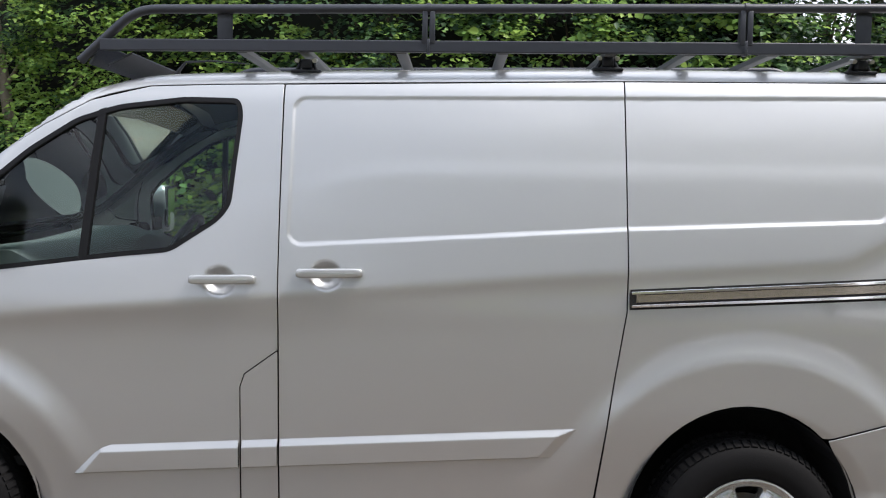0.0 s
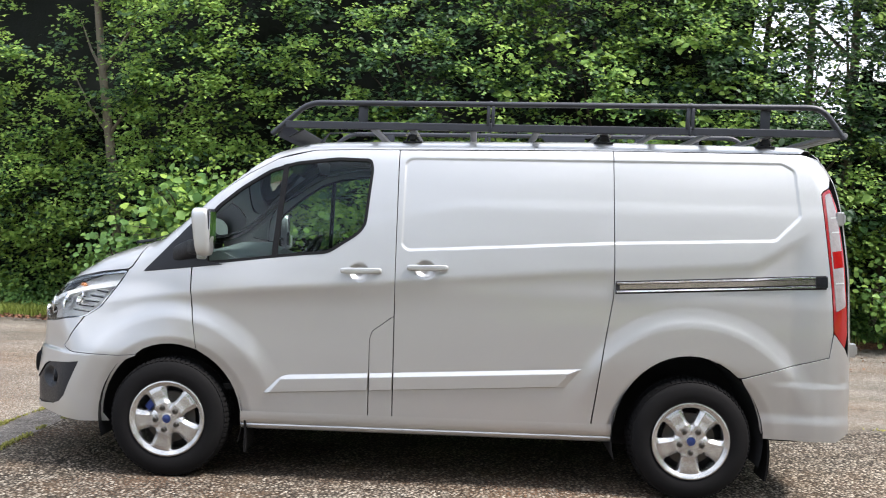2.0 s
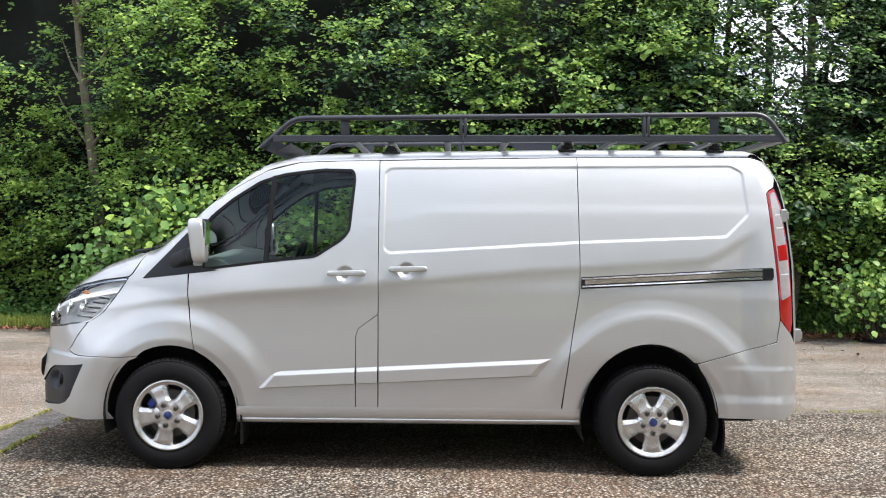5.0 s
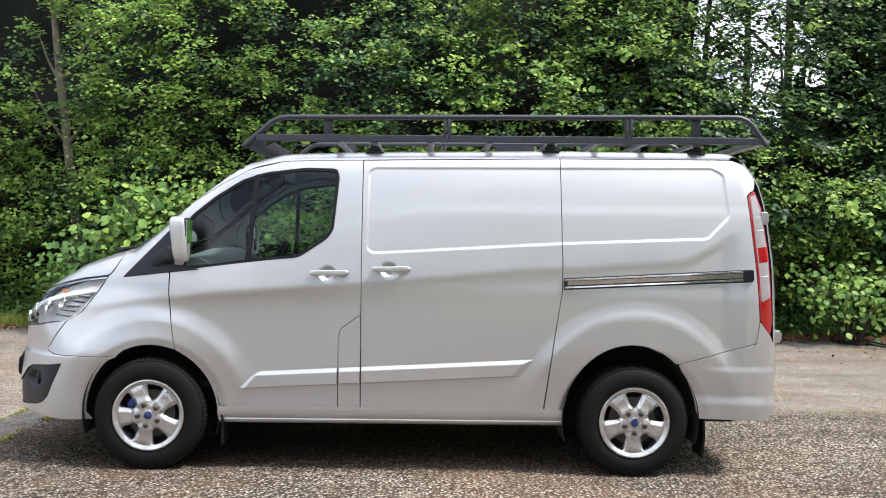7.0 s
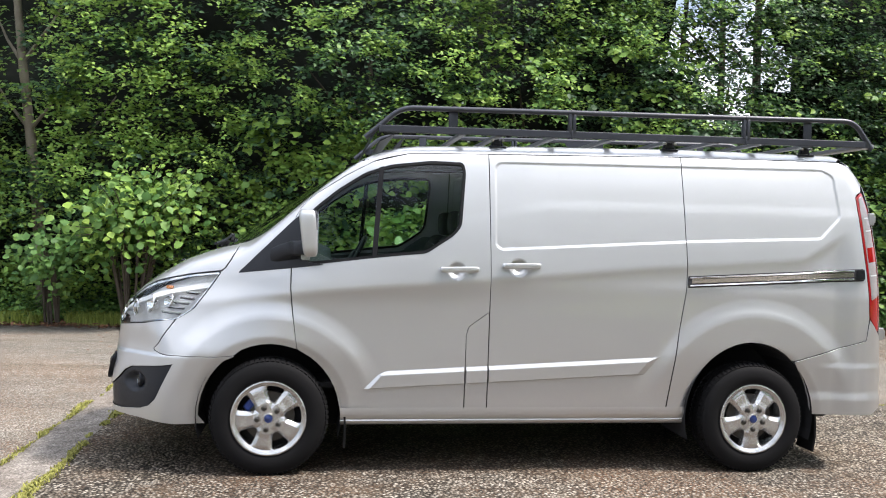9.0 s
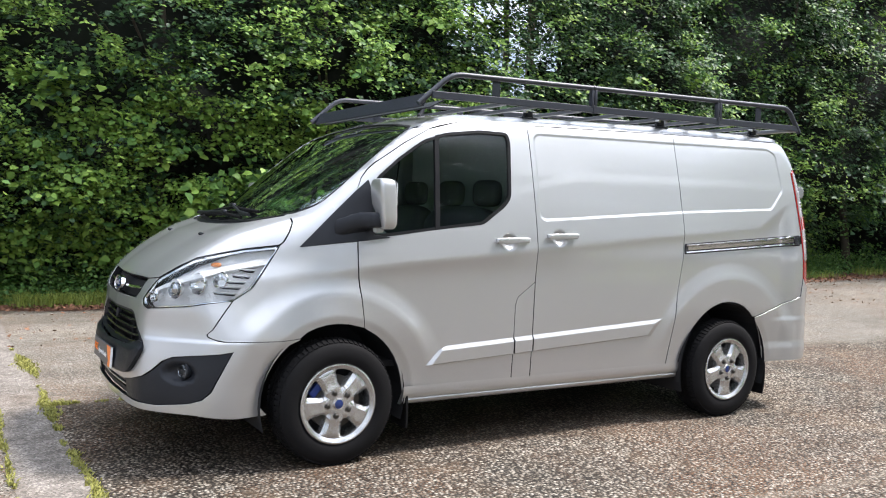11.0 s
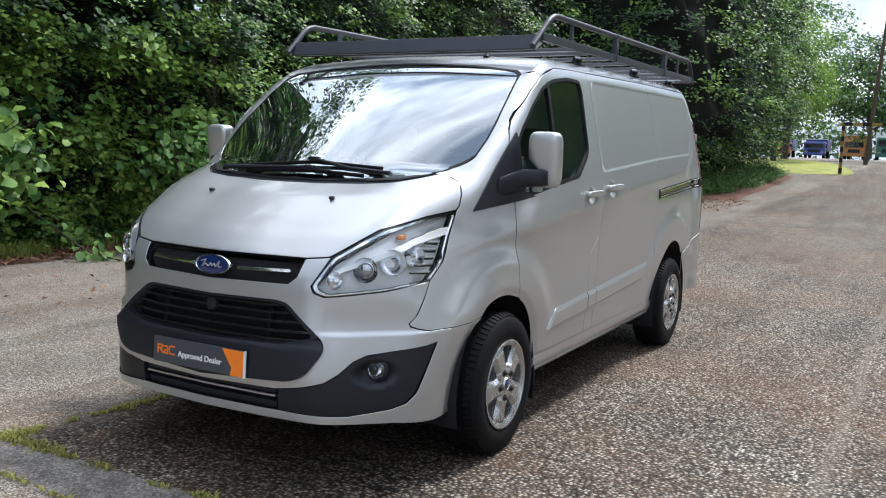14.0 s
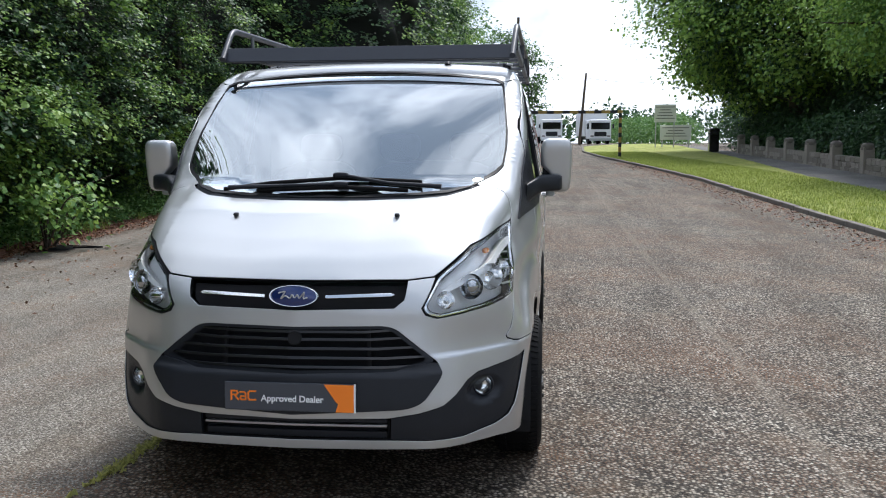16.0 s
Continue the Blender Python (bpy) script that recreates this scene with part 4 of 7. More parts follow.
for x0, z0, owner, split in ((-.391, 1.2215, "front_door", None), (-.0205, 1.2505, "sliding_door", .045)):
    for mi, suffix in ((-1, ""), (1, ".001")):
        d = bpy.data.objects[owner + suffix]
        y = float(cast("side", [(x0, z0 + .07)])[0][1]) * -mi
        bm = bmesh.new()
        rounded_bar(bm, (x0, mi * (abs(y) + .032), z0), (.116, .0125, .0165), 5, 28, 12, tilt=radians(-1.5))
        h = part("door_handle", bm, M_PAINT, d, "silver pull handle", smooth=60)
        for dx in (-.098, .098):
            bm = bmesh.new()
            box(bm, (x0 + dx, mi * (abs(y) + .012), z0), (.03, .04, .024), bevel=.005)
            part("handle_foot", bm, M_PAINT, h)
        bm = bmesh.new()
        box(bm, (x0, mi * (abs(y) + .0447), z0 + .001), (.20, .0015, .0022), Matrix())
        part("handle_groove", bm, M_TRIM, h)

RAILP = [(1.026, 1.144), (1.026, 1.212), (2.168, 1.284), (2.168, 1.211)]
rail = panel("door_rail", "side", RAILP, M_VOID, .05, .02, off=.0035, flange=.006, label="sliding door rail with bright edges")[0]
rl = lambda x, k: (x, (1.150 + (x - 1.026) * .0587) * (1 - k) + (1.206 + (x - 1.026) * .063) * k)
for k0, k1, o, m in ((.86, .99, .014, M_CHROME), (.34, .76, .008, M_RAIL), (.04, .16, .013, M_CHROME)):
    part("rail_strip", patch("rail_strip", "side", [rl(1.03, k0), rl(2.166, k0), rl(2.166, k1), rl(1.03, k1)], .05, .01, off=o, flange=.012), m, rail)
part("rail_end", patch("rail_end", "side", [rl(2.11, .05), rl(2.170, .05), rl(2.170, 1.0), rl(2.11, 1.0)], .03, .02, off=.017, flange=.02), M_GLOSSBLACK, rail, "black rail end cap")
part("rail_end", patch("rail_end", "side", [rl(1.024, .0), rl(1.044, .0), rl(1.044, .95), rl(1.024, .95)], .03, .02, off=.012, flange=.02), M_GLOSSBLACK, rail)

for s in (-1, 1):
    bm = bmesh.new()
    def shape(p, s=s):
        k = (p.z + .135) / .27
        p.x *= .72 + .35 * k if p.x < 0 else 1.0
        p.y *= .93 + .09 * k if (p.y * s) > 0 else 1.0
        if p.y * s < 0:
            p.y *= 1 - .72 * min(max((.36 - k) / .05, 0), 1)
        p.x += .018 * (1 - k)
        return p
    rounded_bar(bm, (-1.276, s * 1.034, 1.408), (.050, .078, .134), 5.0, 44, 34, taper=shape)
    d = bpy.data.objects["front_door" + ("" if s < 0 else ".001")]
    mir = part("door_mirror", bm, M_PAINT, d, "tall silver door mirror housing", smooth=70)
    bm = bmesh.new()
    rounded_bar(bm, (-1.229, s * 1.032, 1.418), (.010, .066, .118), 5, 28, 14)
    part("mirror_frame", bm, M_BLACK, mir, "black mirror surround", smooth=60)
    bm = bmesh.new()
    box(bm, (-1.2175, s * 1.032, 1.418), (.004, .112, .205), bevel=.001)
    part("mirror_glass", bm, M_CHROME, mir, "mirror glass")
    bm = bmesh.new()
    secs = ((.895, -1.40, 1.275, .085, .050), (.930, -1.365, 1.300, .070, .046), (.960, -1.330, 1.318, .060, .044), (1.0, -1.315, 1.322, .050, .042), (1.045, -1.302, 1.322, .042, .040), (1.062, -1.292, 1.322, .030, .034))
    rings = []
    for yy, xx, zz, hx, hz in secs:
        ring = []
        for q in range(16):
            a = q * math.tau / 16
            ring.append(bm.verts.new((xx + hx * math.copysign(abs(math.cos(a)) ** .45, math.cos(a)), s * yy, zz + hz * math.copysign(abs(math.sin(a)) ** .45, math.sin(a)))))
        rings.append(ring)
    for ra, rb in zip(rings, rings[1:]):
        for q in range(16):
            bm.faces.new((ra[q], ra[(q + 1) % 16], rb[(q + 1) % 16], rb[q]))
    bm.faces.new(rings[0])
    bm.faces.new(rings[-1][::-1])
    bmesh.ops.recalc_face_normals(bm, faces=bm.faces)
    part("mirror_arm", bm, M_BLACK, mir, "black plastic mirror arm", smooth=60)
    bm = bmesh.new()
    rounded_bar(bm, (-1.282, s * 1.005, 1.272), (.026, .022, .018), 4, 20, 10)
    part("mirror_foot", bm, M_TRIM, mir, "grey underside of the mirror", smooth=60)

# ---- lamps, badge, plate ----
def on_nose(th, z, off=0.0):
    p = cast("nose", [(th, z)])
    n = van_normal(p)
    return Vector(p[0] + n[0] * off), Vector(n[0])


def facing(p, n, up=(0, 0, 1)):
    """A frame at p whose -y looks along n."""
    y = -n.normalized()
    z = (Vector(up) - y * Vector(up).dot(y)).normalized()
    x = y.cross(z)
    m = Matrix((x, y, z)).transposed().to_4x4()
    return Matrix.Translation(p) @ m


HEAD_S = nose_round(HEAD, .018, True)
for mi, s in ((False, 1), (True, -1)):
    root = part("headlamp", patch("headlamp", "nose", HEAD_S, 1.6, .02, off=-.055, flange=0, mirror=mi), M_REFLECT, van, "large swept-back clear headlamp")
    lens = part("lamp_glass", patch("lamp_glass", "nose", inset_poly(HEAD_S, .0), 1.6, .02, off=.002, flange=0, mirror=mi), M_LENS, root, "clear lamp cover")
    lens.visible_shadow = False
    def scaled(k0, k1=None):
        c = np.array(HEAD_S).mean(0)
        return [tuple(c + (np.array(q) - c) * (k0, k1 or k0)) for q in HEAD_S]
    part("lamp_outline", ring_patch("lamp_outline", "nose", HEAD_S, scaled(.985, .972), -.001, .05, mi, 2), M_SEAL_GAP, root, "dark gap round the lamp")
    part("lamp_bezel", ring_patch("lamp_bezel", "nose", scaled(.985, .972), scaled(.962, .938), -.003, .02, mi, 2), M_CHROME, root, "bright lamp surround")
    part("lamp_inner_line", ring_patch("lamp_inner_line", "nose", scaled(.950, .918), scaled(.944, .905), -.012, .01, mi, 2), M_GLOSSBLACK, root, "dark line inside the surround")
    wing = [(66.2, 1.105), (62, 1.098), (54, 1.068), (46, 1.026), (39, .985), (33.2, .938), (33.4, .925), (39, .960), (46, 1.000), (54, 1.045), (62, 1.068), (65.4, 1.078)]
    part("lamp_upper_blade", patch("lamp_upper_blade", "nose", wing, 1.4, .01, off=-.008, flange=.03, mirror=mi), M_REFLECT, root, "bright strip along the lamp's upper edge")
    for th, z, r, o in ((40.5, .945, .052, -.010), (47.0, .975, .055, -.018), (33.8, .902, .036, -.010), (53.0, 1.00, .045, -.02)):
        p, n = on_nose(th, z, o)
        n = (n + Vector((-.9, 0, 0))).normalized()
        bm = bmesh.new()
        lathe(bm, [(r, -.008), (r * .97, -.012), (r * .9, -.006), (r * .72, .022), (r * .35, .038), (.001, .042)], 28)
        ob = part("reflector_bowl", bm, M_CHROME, root, "bright reflector bowl", smooth=40)
        m = facing(p, n)
        ob.matrix_world = m if not mi else Matrix.Diagonal((1, -1, 1, 1)) @ m
    p, n = on_nose(40.5, .945, .0)
    n = (n + Vector((-.9, 0, 0))).normalized()
    bm = bmesh.new()
    lathe(bm, [(.034, .02), (.034, -.006), (.030, -.008), (.027, -.003), (.022, -.010), (.012, -.015), (.001, -.017)], 28)
    ob = part("projector_lens", bm, M_PROJ, root, "round projector lens", smooth=40)
    m = facing(p, n)
    ob.matrix_world = m if not mi else Matrix.Diagonal((1, -1, 1, 1)) @ m
    for k in range(5):
        z0 = .925 + k * .030
        th = 57.2 + k * 1.15
        fin = [(th - 6.0 + k * .3, z0 + .008), (th, z0), (th + .3, z0 + .004), (th - 5.8 + k * .3, z0 + .012)]
        part("lamp_fin", patch("lamp_fin", "nose", fin, 1.2, .008, off=-.010, flange=.012, mirror=mi), M_STEEL if k % 2 else M_TRIM, root)
        dark = [(th - 5.6 + k * .3, z0 + .002), (th - .3, z0 - .006), (th, z0), (th - 5.6 + k * .3, z0 + .008)]
        part("lamp_gap", patch("lamp_gap", "nose", dark, 1.2, .008, off=-.014, flange=.012, mirror=mi), M_VOID, root)
    p, n = on_nose(50.5, 1.082, -.030)
    bm = bmesh.new()
    rounded_bar(bm, (0, 0, 0), (.026, .011, .012), 2.5, 16, 8)
    ob = part("indicator_bulb", bm, M_AMBER, root, "amber indicator bulb", smooth=60)
    m = facing(p, n)
    ob.matrix_world = m if not mi else Matrix.Diagonal((1, -1, 1, 1)) @ m
    # fog lamp
    p, n = on_nose(43.6, .535, -.030)
    n = (n + Vector((-1.2, 0, 0))).normalized()
    bm = bmesh.new()
    lathe(bm, [(.047, .02), (.046, -.004), (.040, -.008), (.036, -.002)], 32)
    fog = part("fog_lamp", bm, M_BLACK, van, "small round fog lamp", smooth=40)
    m = facing(p, n)
    fog.matrix_world = m if not mi else Matrix.Diagonal((1, -1, 1, 1)) @ m
    bm = bmesh.new()
    lathe(bm, [(.036, -.004), (.030, .006), (.015, .014), (.001, .016)], 28)
    part("fog_reflector", bm, M_CHROME, fog, "bright fog reflector", smooth=60)
    bm = bmesh.new()
    lathe(bm, [(.037, -.003), (.026, -.009), (.001, -.012)], 28)
    part("fog_lens", bm, M_LENS, fog, smooth=60)

p, n = on_nose(0, .917, .004)
bm = bmesh.new()
lathe(bm, [(1.0, .012), (1.0, -.006), (.97, -.010), (.92, -.010), (.89, -.006)], 48)
bmesh.ops.scale(bm, vec=(.101, 1, .0435), verts=bm.verts)
badge = part("badge", bm, M_CHROME, van, "oval dark blue badge with a chrome rim", smooth=40)
badge.matrix_world = facing(p, Vector((-1, 0, .18)))
bm = bmesh.new()
lathe(bm, [(.905, -.005), (.6, -.010), (.3, -.012), (.001, -.0125)], 48)
bmesh.ops.scale(bm, vec=(.101, 1, .0435), verts=bm.verts)
part("badge_face", bm, M_BLUE, badge, "dark blue oval face", smooth=60)
bm = bmesh.new()
tube(bm, bend([(-.060, -.0118, .010), (-.030, -.013, .019), (-.052, -.013, -.014), (-.030, -.0135, .002), (-.012, -.0135, -.012), (-.004, -.0135, .008), (.006, -.0135, -.010), (.018, -.0135, .008), (.024, -.0135, -.012), (.046, -.013, .018), (.040, -.013, -.012), (.058, -.0118, -.006)], .008, 4), .0028, 6)
part("badge_strokes", bm, M_STEEL, badge, "pale strokes on the badge")

plate = part("number_plate", box(bmesh.new(), (0, 0, 0), (.520, .010, .112), bevel=.003), M_PLATE, van, "dark grey dealer show plate with an orange end")
PLATE_M = facing(Vector((-2.486, .004, .533)), Vector((-1, 0, .05)))
plate.matrix_world = PLATE_M


def flat(pts, y0, y1):
    bm = bmesh.new()
    a = [bm.verts.new((x, y0, z)) for x, z in pts]
    b = [bm.verts.new((x, y1, z)) for x, z in pts]
    bm.faces.new(b)
    bm.faces.new(a[::-1])
    for i in range(len(pts)):
        j = (i + 1) % len(pts)
        bm.faces.new((a[i], a[j], b[j], b[i]))
    bmesh.ops.recalc_face_normals(bm, faces=bm.faces)
    return bm


part("orange_end", flat([(.140, .054), (.258, .054), (.258, -.054), (.186, -.054), (.196, -.022), (.186, -.012)], -.0055, -.0075), M_ORANGE, plate, "orange angled end of the plate")
part("plate_edge", flat([(.2585, .056), (.264, .056), (.264, -.056), (.2585, -.056)], .004, -.0075), M_WHITE, plate, "pale edge of the plate")


def letters(body, size, x, z, material, parent, squeeze=1.0):
    c = bpy.data.curves.new("lettering", "FONT")
    c.body, c.size, c.extrude, c.offset = body, size, .0008, .0006
    t = bpy.data.objects.new("lettering", c)
    scene.collection.objects.link(t)
    bpy.context.view_layer.update()
    me = bpy.data.meshes.new_from_object(t.evaluated_get(bpy.context.evaluated_depsgraph_get()))
    bpy.data.objects.remove(t)
    me.transform(Matrix.Translation((x, -.0062, z)) @ Matrix.Rotation(math.pi / 2, 4, "X") @ Matrix.Diagonal((squeeze, 1, 1, 1)))
    me.materials.clear()
    return part("lettering", me, material, parent, "white words")


letters("Approved Dealer", .036, -.112, -.018, M_WHITE, plate, .98)
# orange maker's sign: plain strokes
sx = -.232
for strokes in ([[(0, -.018), (0, .016), (.022, .016), (.026, .008), (.022, .001), (.004, .001)], [(.012, .001), (.028, -.018)]],
                [[(.036, .012), (.052, .012), (.058, .006), (.058, -.018), (.040, -.018), (.036, -.012), (.040, -.005), (.058, -.005)]],
                [[(.098, .016), (.074, .016), (.069, .010), (.069, -.012), (.074, -.018), (.098, -.018)]]):
    bm = bmesh.new()
    for st in strokes:
        for (xa, za), (xb, zb) in zip(st, st[1:]):
            d = math.hypot(xb - xa, zb - za)
            m = Matrix.Translation((sx + (xa + xb) / 2, -.0062, (za + zb) / 2 + .004)) @ Matrix.Rotation(-math.atan2(zb - za, xb - xa), 4, "Y")
            box(bm, (0, 0, 0), (d + .006, .0016, .0062), m)
    part("orange_strokes", bm, M_ORANGE, plate, "orange sign strokes")

# ---- wipers, jets, aerial, hinges ----
def on_screen(y, z, off=.012):
    p = cast("front", [(y, z)])
    return Vector(p[0] + van_normal(p)[0] * off)


for blade, arm, knee in (([(.49, 1.298), (.28, 1.326), (-.05, 1.349), (-.42, 1.331)], [(-.52, 1.297), (-.28, 1.313), (-.05, 1.352)], .0),
                         ([(.33, 1.293), (.10, 1.304), (-.09, 1.309), (-.37, 1.294)], [(.46, 1.292), (.25, 1.300), (-.06, 1.312)], .0)):
    w = part("wiper", tube(bmesh.new(), [on_screen(y, z, .030) for y, z in arm], [.011, .009, .007], 8), M_BLACK, van, "black windscreen wiper", smooth=60)
    part("wiper_blade", tube(bmesh.new(), [on_screen(y, z, .014) for y, z in blade], .0095, 8), M_RUBBER, w, "black wiper blade", smooth=60)
    c = on_screen(*arm[-1], .028)
    part("wiper_clip", rounded_bar(bmesh.new(), c, (.014, .035, .012), 4, 16, 8), M_BLACK, w, smooth=60)
COWL = [(0, 1.262), (-.2, 1.263), (-.40, 1.270), (-.55, 1.282), (-.66, 1.308), (-.71, 1.335)]
bm = bmesh.new()
cw0 = cast("front", [(y, z + .016) for y, z in COWL])
cw1 = base_p
for sgn in (1, -1):
    rows = []
    for a, b in zip(cw0, cw1):
        mid = (a + b) / 2 - np.array([0, 0, .018])
        rows.append([bm.verts.new((q[0], q[1] * sgn, q[2])) for q in (a + [.012, 0, .0], mid, b + [-.012, 0, -.012])])
    for r0, r1 in zip(rows, rows[1:]):
        for k in range(2):
            bm.faces.new((r0[k], r1[k], r1[k + 1], r0[k + 1]))
part("cowl", bm, M_BLACK, van, "black cowl below the windscreen")
for s in (-1, 1):
    p = Vector(cast("top", [(-2.045, s * .355)])[0])
    bm = bmesh.new()
    rounded_bar(bm, p + Vector((0, 0, .006)), (.016, .011, .009), 2.6, 16, 8)
    part("washer_jet", bm, M_BLACK, van, "small black washer jet", smooth=60)
p = Vector(cast("top", [(-.73, -.43)])[0])
bm = bmesh.new()
tube(bm, [p - Vector((.012, 0, .004)), p + Vector((.0, 0, .014)), p + Vector((.018, 0, .045)), p + Vector((.045, 0, .078)), p + Vector((.16, 0, .085)), p + Vector((.30, 0, .075))], [.020, .015, .008, .005, .003, .002], 8)
part("aerial", bm, M_BLACK, van, "short black roof aerial", smooth=60)
for z0 in (1.60, .872):
    x0 = float(cast("rear", [(-.865, z0)])[0][0]) + .012
    bm = bmesh.new()
    box(bm, (x0 - .008, -.865, z0), (.040, .045, .078), bevel=.006)
    box(bm, (x0 + .014, -.87, z0), (.012, .035, .045), bevel=.004)
    part("door_hinge", bm, M_STEEL, van, "bare steel rear door hinge")

# ---- cab interior ----
bm = bmesh.new()
sec = [(-1.62, 1.262), (-1.42, 1.285), (-1.22, 1.292), (-1.13, 1.25), (-1.10, 1.15), (-1.16, .95), (-1.25, .80), (-1.6, .75)]
rows = []
for k in range(17):
    y = -.80 + 1.60 * k / 16
    hump = .045 * math.exp(-((y - .40) / .18) ** 2)
    rows.append([bm.verts.new((x, y * (1 - .04 * (x < -1.5)), z + hump * (i in (1, 2, 3)))) for i, (x, z) in enumerate(sec)])
for a, b in zip(rows, rows[1:]):
    for k in range(len(sec) - 1):
        bm.faces.new((a[k], a[k + 1], b[k + 1], b[k]))
bm.faces.new(rows[0])
bm.faces.new(rows[-1][::-1])
part("dashboard", bm, M_DASH, van, "dark grey-green dashboard", smooth=50)
st = part("steering_wheel", bmesh.new(), M_BLACK, van, "black steering wheel")
bm = bmesh.new()
tube(bm, [(.19 * math.cos(k * math.tau / 32), .19 * math.sin(k * math.tau / 32), 0) for k in range(33)], .016, 10)
rounded_bar(bm, (0, 0, .01), (.075, .06, .03), 3, 20, 10)
for a in (0, 140, 220):
    tube(bm, [(.05 * math.cos(radians(a - 20)), .05 * math.sin(radians(a - 20)), 0), (.18 * math.cos(radians(a - 20)), .18 * math.sin(radians(a - 20)), 0)], .014, 6)
bm.to_mesh(st.data)
bm.free()
st.matrix_world = Matrix.Translation((-.965, .40, 1.215)) @ Matrix.Rotation(radians(-62), 4, "Y")
for y0, w in ((.42, .25), (-.30, .42)):
    seat = part("seat", rounded_bar(bmesh.new(), (-.62, y0, .82), (.27, w, .10), 4, 28, 14), M_SEAT, van, "dark cloth cab seat", smooth=60)
    part("backrest", rounded_bar(bmesh.new(), (-.37, y0, 1.10), (.10, w, .32), 4, 28, 14, tilt=radians(12)), M_SEAT, seat, smooth=60)
    for yy in ((y0,) if w < .3 else (y0 - .22, y0 + .22)):
        part("headrest", rounded_bar(bmesh.new(), (-.285, yy, 1.50), (.05, .13, .085), 3.5, 24, 12), M_SEAT, seat, smooth=60)
for mi in (False, True):
    part("pillar_lining", patch("pillar_lining", "side", inset_poly(PILLAR, .012), .03, .03, off=-.035, flange=0, mirror=mi), M_TRIM, van, "pale grey pillar lining")
lin = [(-.80, 0), (-.82, -.35), (-.88, -.66), (-.60, -.72), (-.11, -.735), (-.11, 0)]
for mi in (False, True):
    part("roof_lining", patch("roof_lining", "top", lin, .06, .06, off=-.045, flange=0, mirror=mi), M_LINING, van, "dark grey roof lining")
bm = bmesh.new()
box(bm, (-.75, 0, .52), (1.3, 1.7, .03))
part("cab_floor", bm, M_VOID, van, "dark cab floor")
# ---- roof rack ----
rack = empty("roof_rack", (.7, 0, 1.989), "long black steel roof rack with side rails on the van", "roof rack")


def rpart(name, bm, m, label="", smooth=60):
    ob = part(name, bm, m, None, label, smooth)
    ob.parent = rack
    ob.matrix_parent_inverse = rack.matrix_world.inverted()
    ob.matrix_parent_inverse = Matrix.Translation((-.7, 0, -2.0))
    return ob


rtop = lambda x: 2.180 + (x + .72) * .0190
rlow = lambda x: 2.052 + (x + .85) * .0120
for s in (-1, 1):
    yy = s * .815
    bm = bmesh.new()
    tube(bm, bend([(-.955, s * .80, 1.995), (-.745, yy, rtop(-.74)), (2.16, yy, rtop(2.16)), (2.288, yy, 2.062)], .075), .0165, 12)
    rpart("top_rail", bm, M_RACK, "round black top rail")
    bm = bmesh.new()
    a, b = -.875, 2.278
    dx = b - a
    m = Matrix.Translation(((a + b) / 2, yy, (rlow(a) + rlow(b)) / 2)) @ Matrix.Rotation(-math.atan2(rlow(b) - rlow(a), dx), 4, "Y")
    box(bm, (0, 0, 0), (dx, .024, .042), m, .004)
    rpart("side_bar", bm, M_RACK, "flat black side bar", None)
    for x0 in (.302, 1.428):
        bm = bmesh.new()
        zc = (rtop(x0) + rlow(x0)) / 2
        for d in (-.013, .013):
            box(bm, (x0 + d, yy, zc), (.020, .030, rtop(x0) - rlow(x0) - .02), None, .003)
        box(bm, (x0, yy, rlow(x0)), (.012, .032, .052), None, .002)
        tube(bm, [(x0 - .008, yy, rtop(x0)), (x0 + .008, yy, rtop(x0))], .0195, 12)
        rpart("rail_joint", bm, M_RACK, "bolted black joint plate")
    for x0 in (-.43, 1.85):
        bm = bmesh.new()
        zc = (rtop(x0) + rlow(x0)) / 2
        box(bm, (x0, yy - s * .012, zc), (.055, .006, rtop(x0) - rlow(x0) + .01), None, .001)
        rpart("rail_plate", bm, M_RACK, "black upright plate")
    for x0 in (-.145, .955, 1.872):
        zr = float(cast("top", [(x0, s * .70)])[0][2])
        bm = bmesh.new()
        for d in (-.026, .026):
            tube(bm, [(x0 + d * 1.7, s * .735, zr - .004), (x0 + d, s * .735, zr + .028), (x0 + d * .8, s * .735, zr + .048)], .008, 8)
        box(bm, (x0, s * .735, zr + .030), (.042, .05, .036), None, .006)
        box(bm, (x0, s * .735, zr + .003), (.11, .06, .012), None, .004)
        f = rpart("foot", bm, M_BLACK, "black clamp foot")
        for d in (-.032, .032):
            bm = tube(bmesh.new(), [(x0 + d, s * .77, zr + .040), (x0 + d, s * .735, zr + .046)], .008, 8)
            part("foot_bolt", bm, M_STEEL, f, "bright bolt head")
bm = bmesh.new()
m = Matrix.Translation((-.905, 0, 2.022)) @ Matrix.Rotation(radians(24), 4, "Y")
box(bm, (0, 0, 0), (.012, 1.60, .085), m, .003)
rpart("front_plate", bm, M_RACK, "broad black front cross plate", None)
bm = bmesh.new()
m = Matrix.Translation((-.82, 0, 2.006)) @ Matrix.Rotation(radians(62), 4, "Y")
box(bm, (0, 0, 0), (.008, 1.56, .10), m, .002)
rpart("front_plate_fold", bm, M_RACK, "", None)
for x0 in (-.37, -.145, .205, .57, .955, 1.24, 1.535, 1.872, 2.21):
    bm = bmesh.new()
    z0 = rlow(x0) - .014
    box(bm, (x0, 0, z0), (.040, 1.61, .020), None, .004)
    rpart("cross_bar", bm, M_RACKBAR, "grey steel cross bar", None)
bm = bmesh.new()
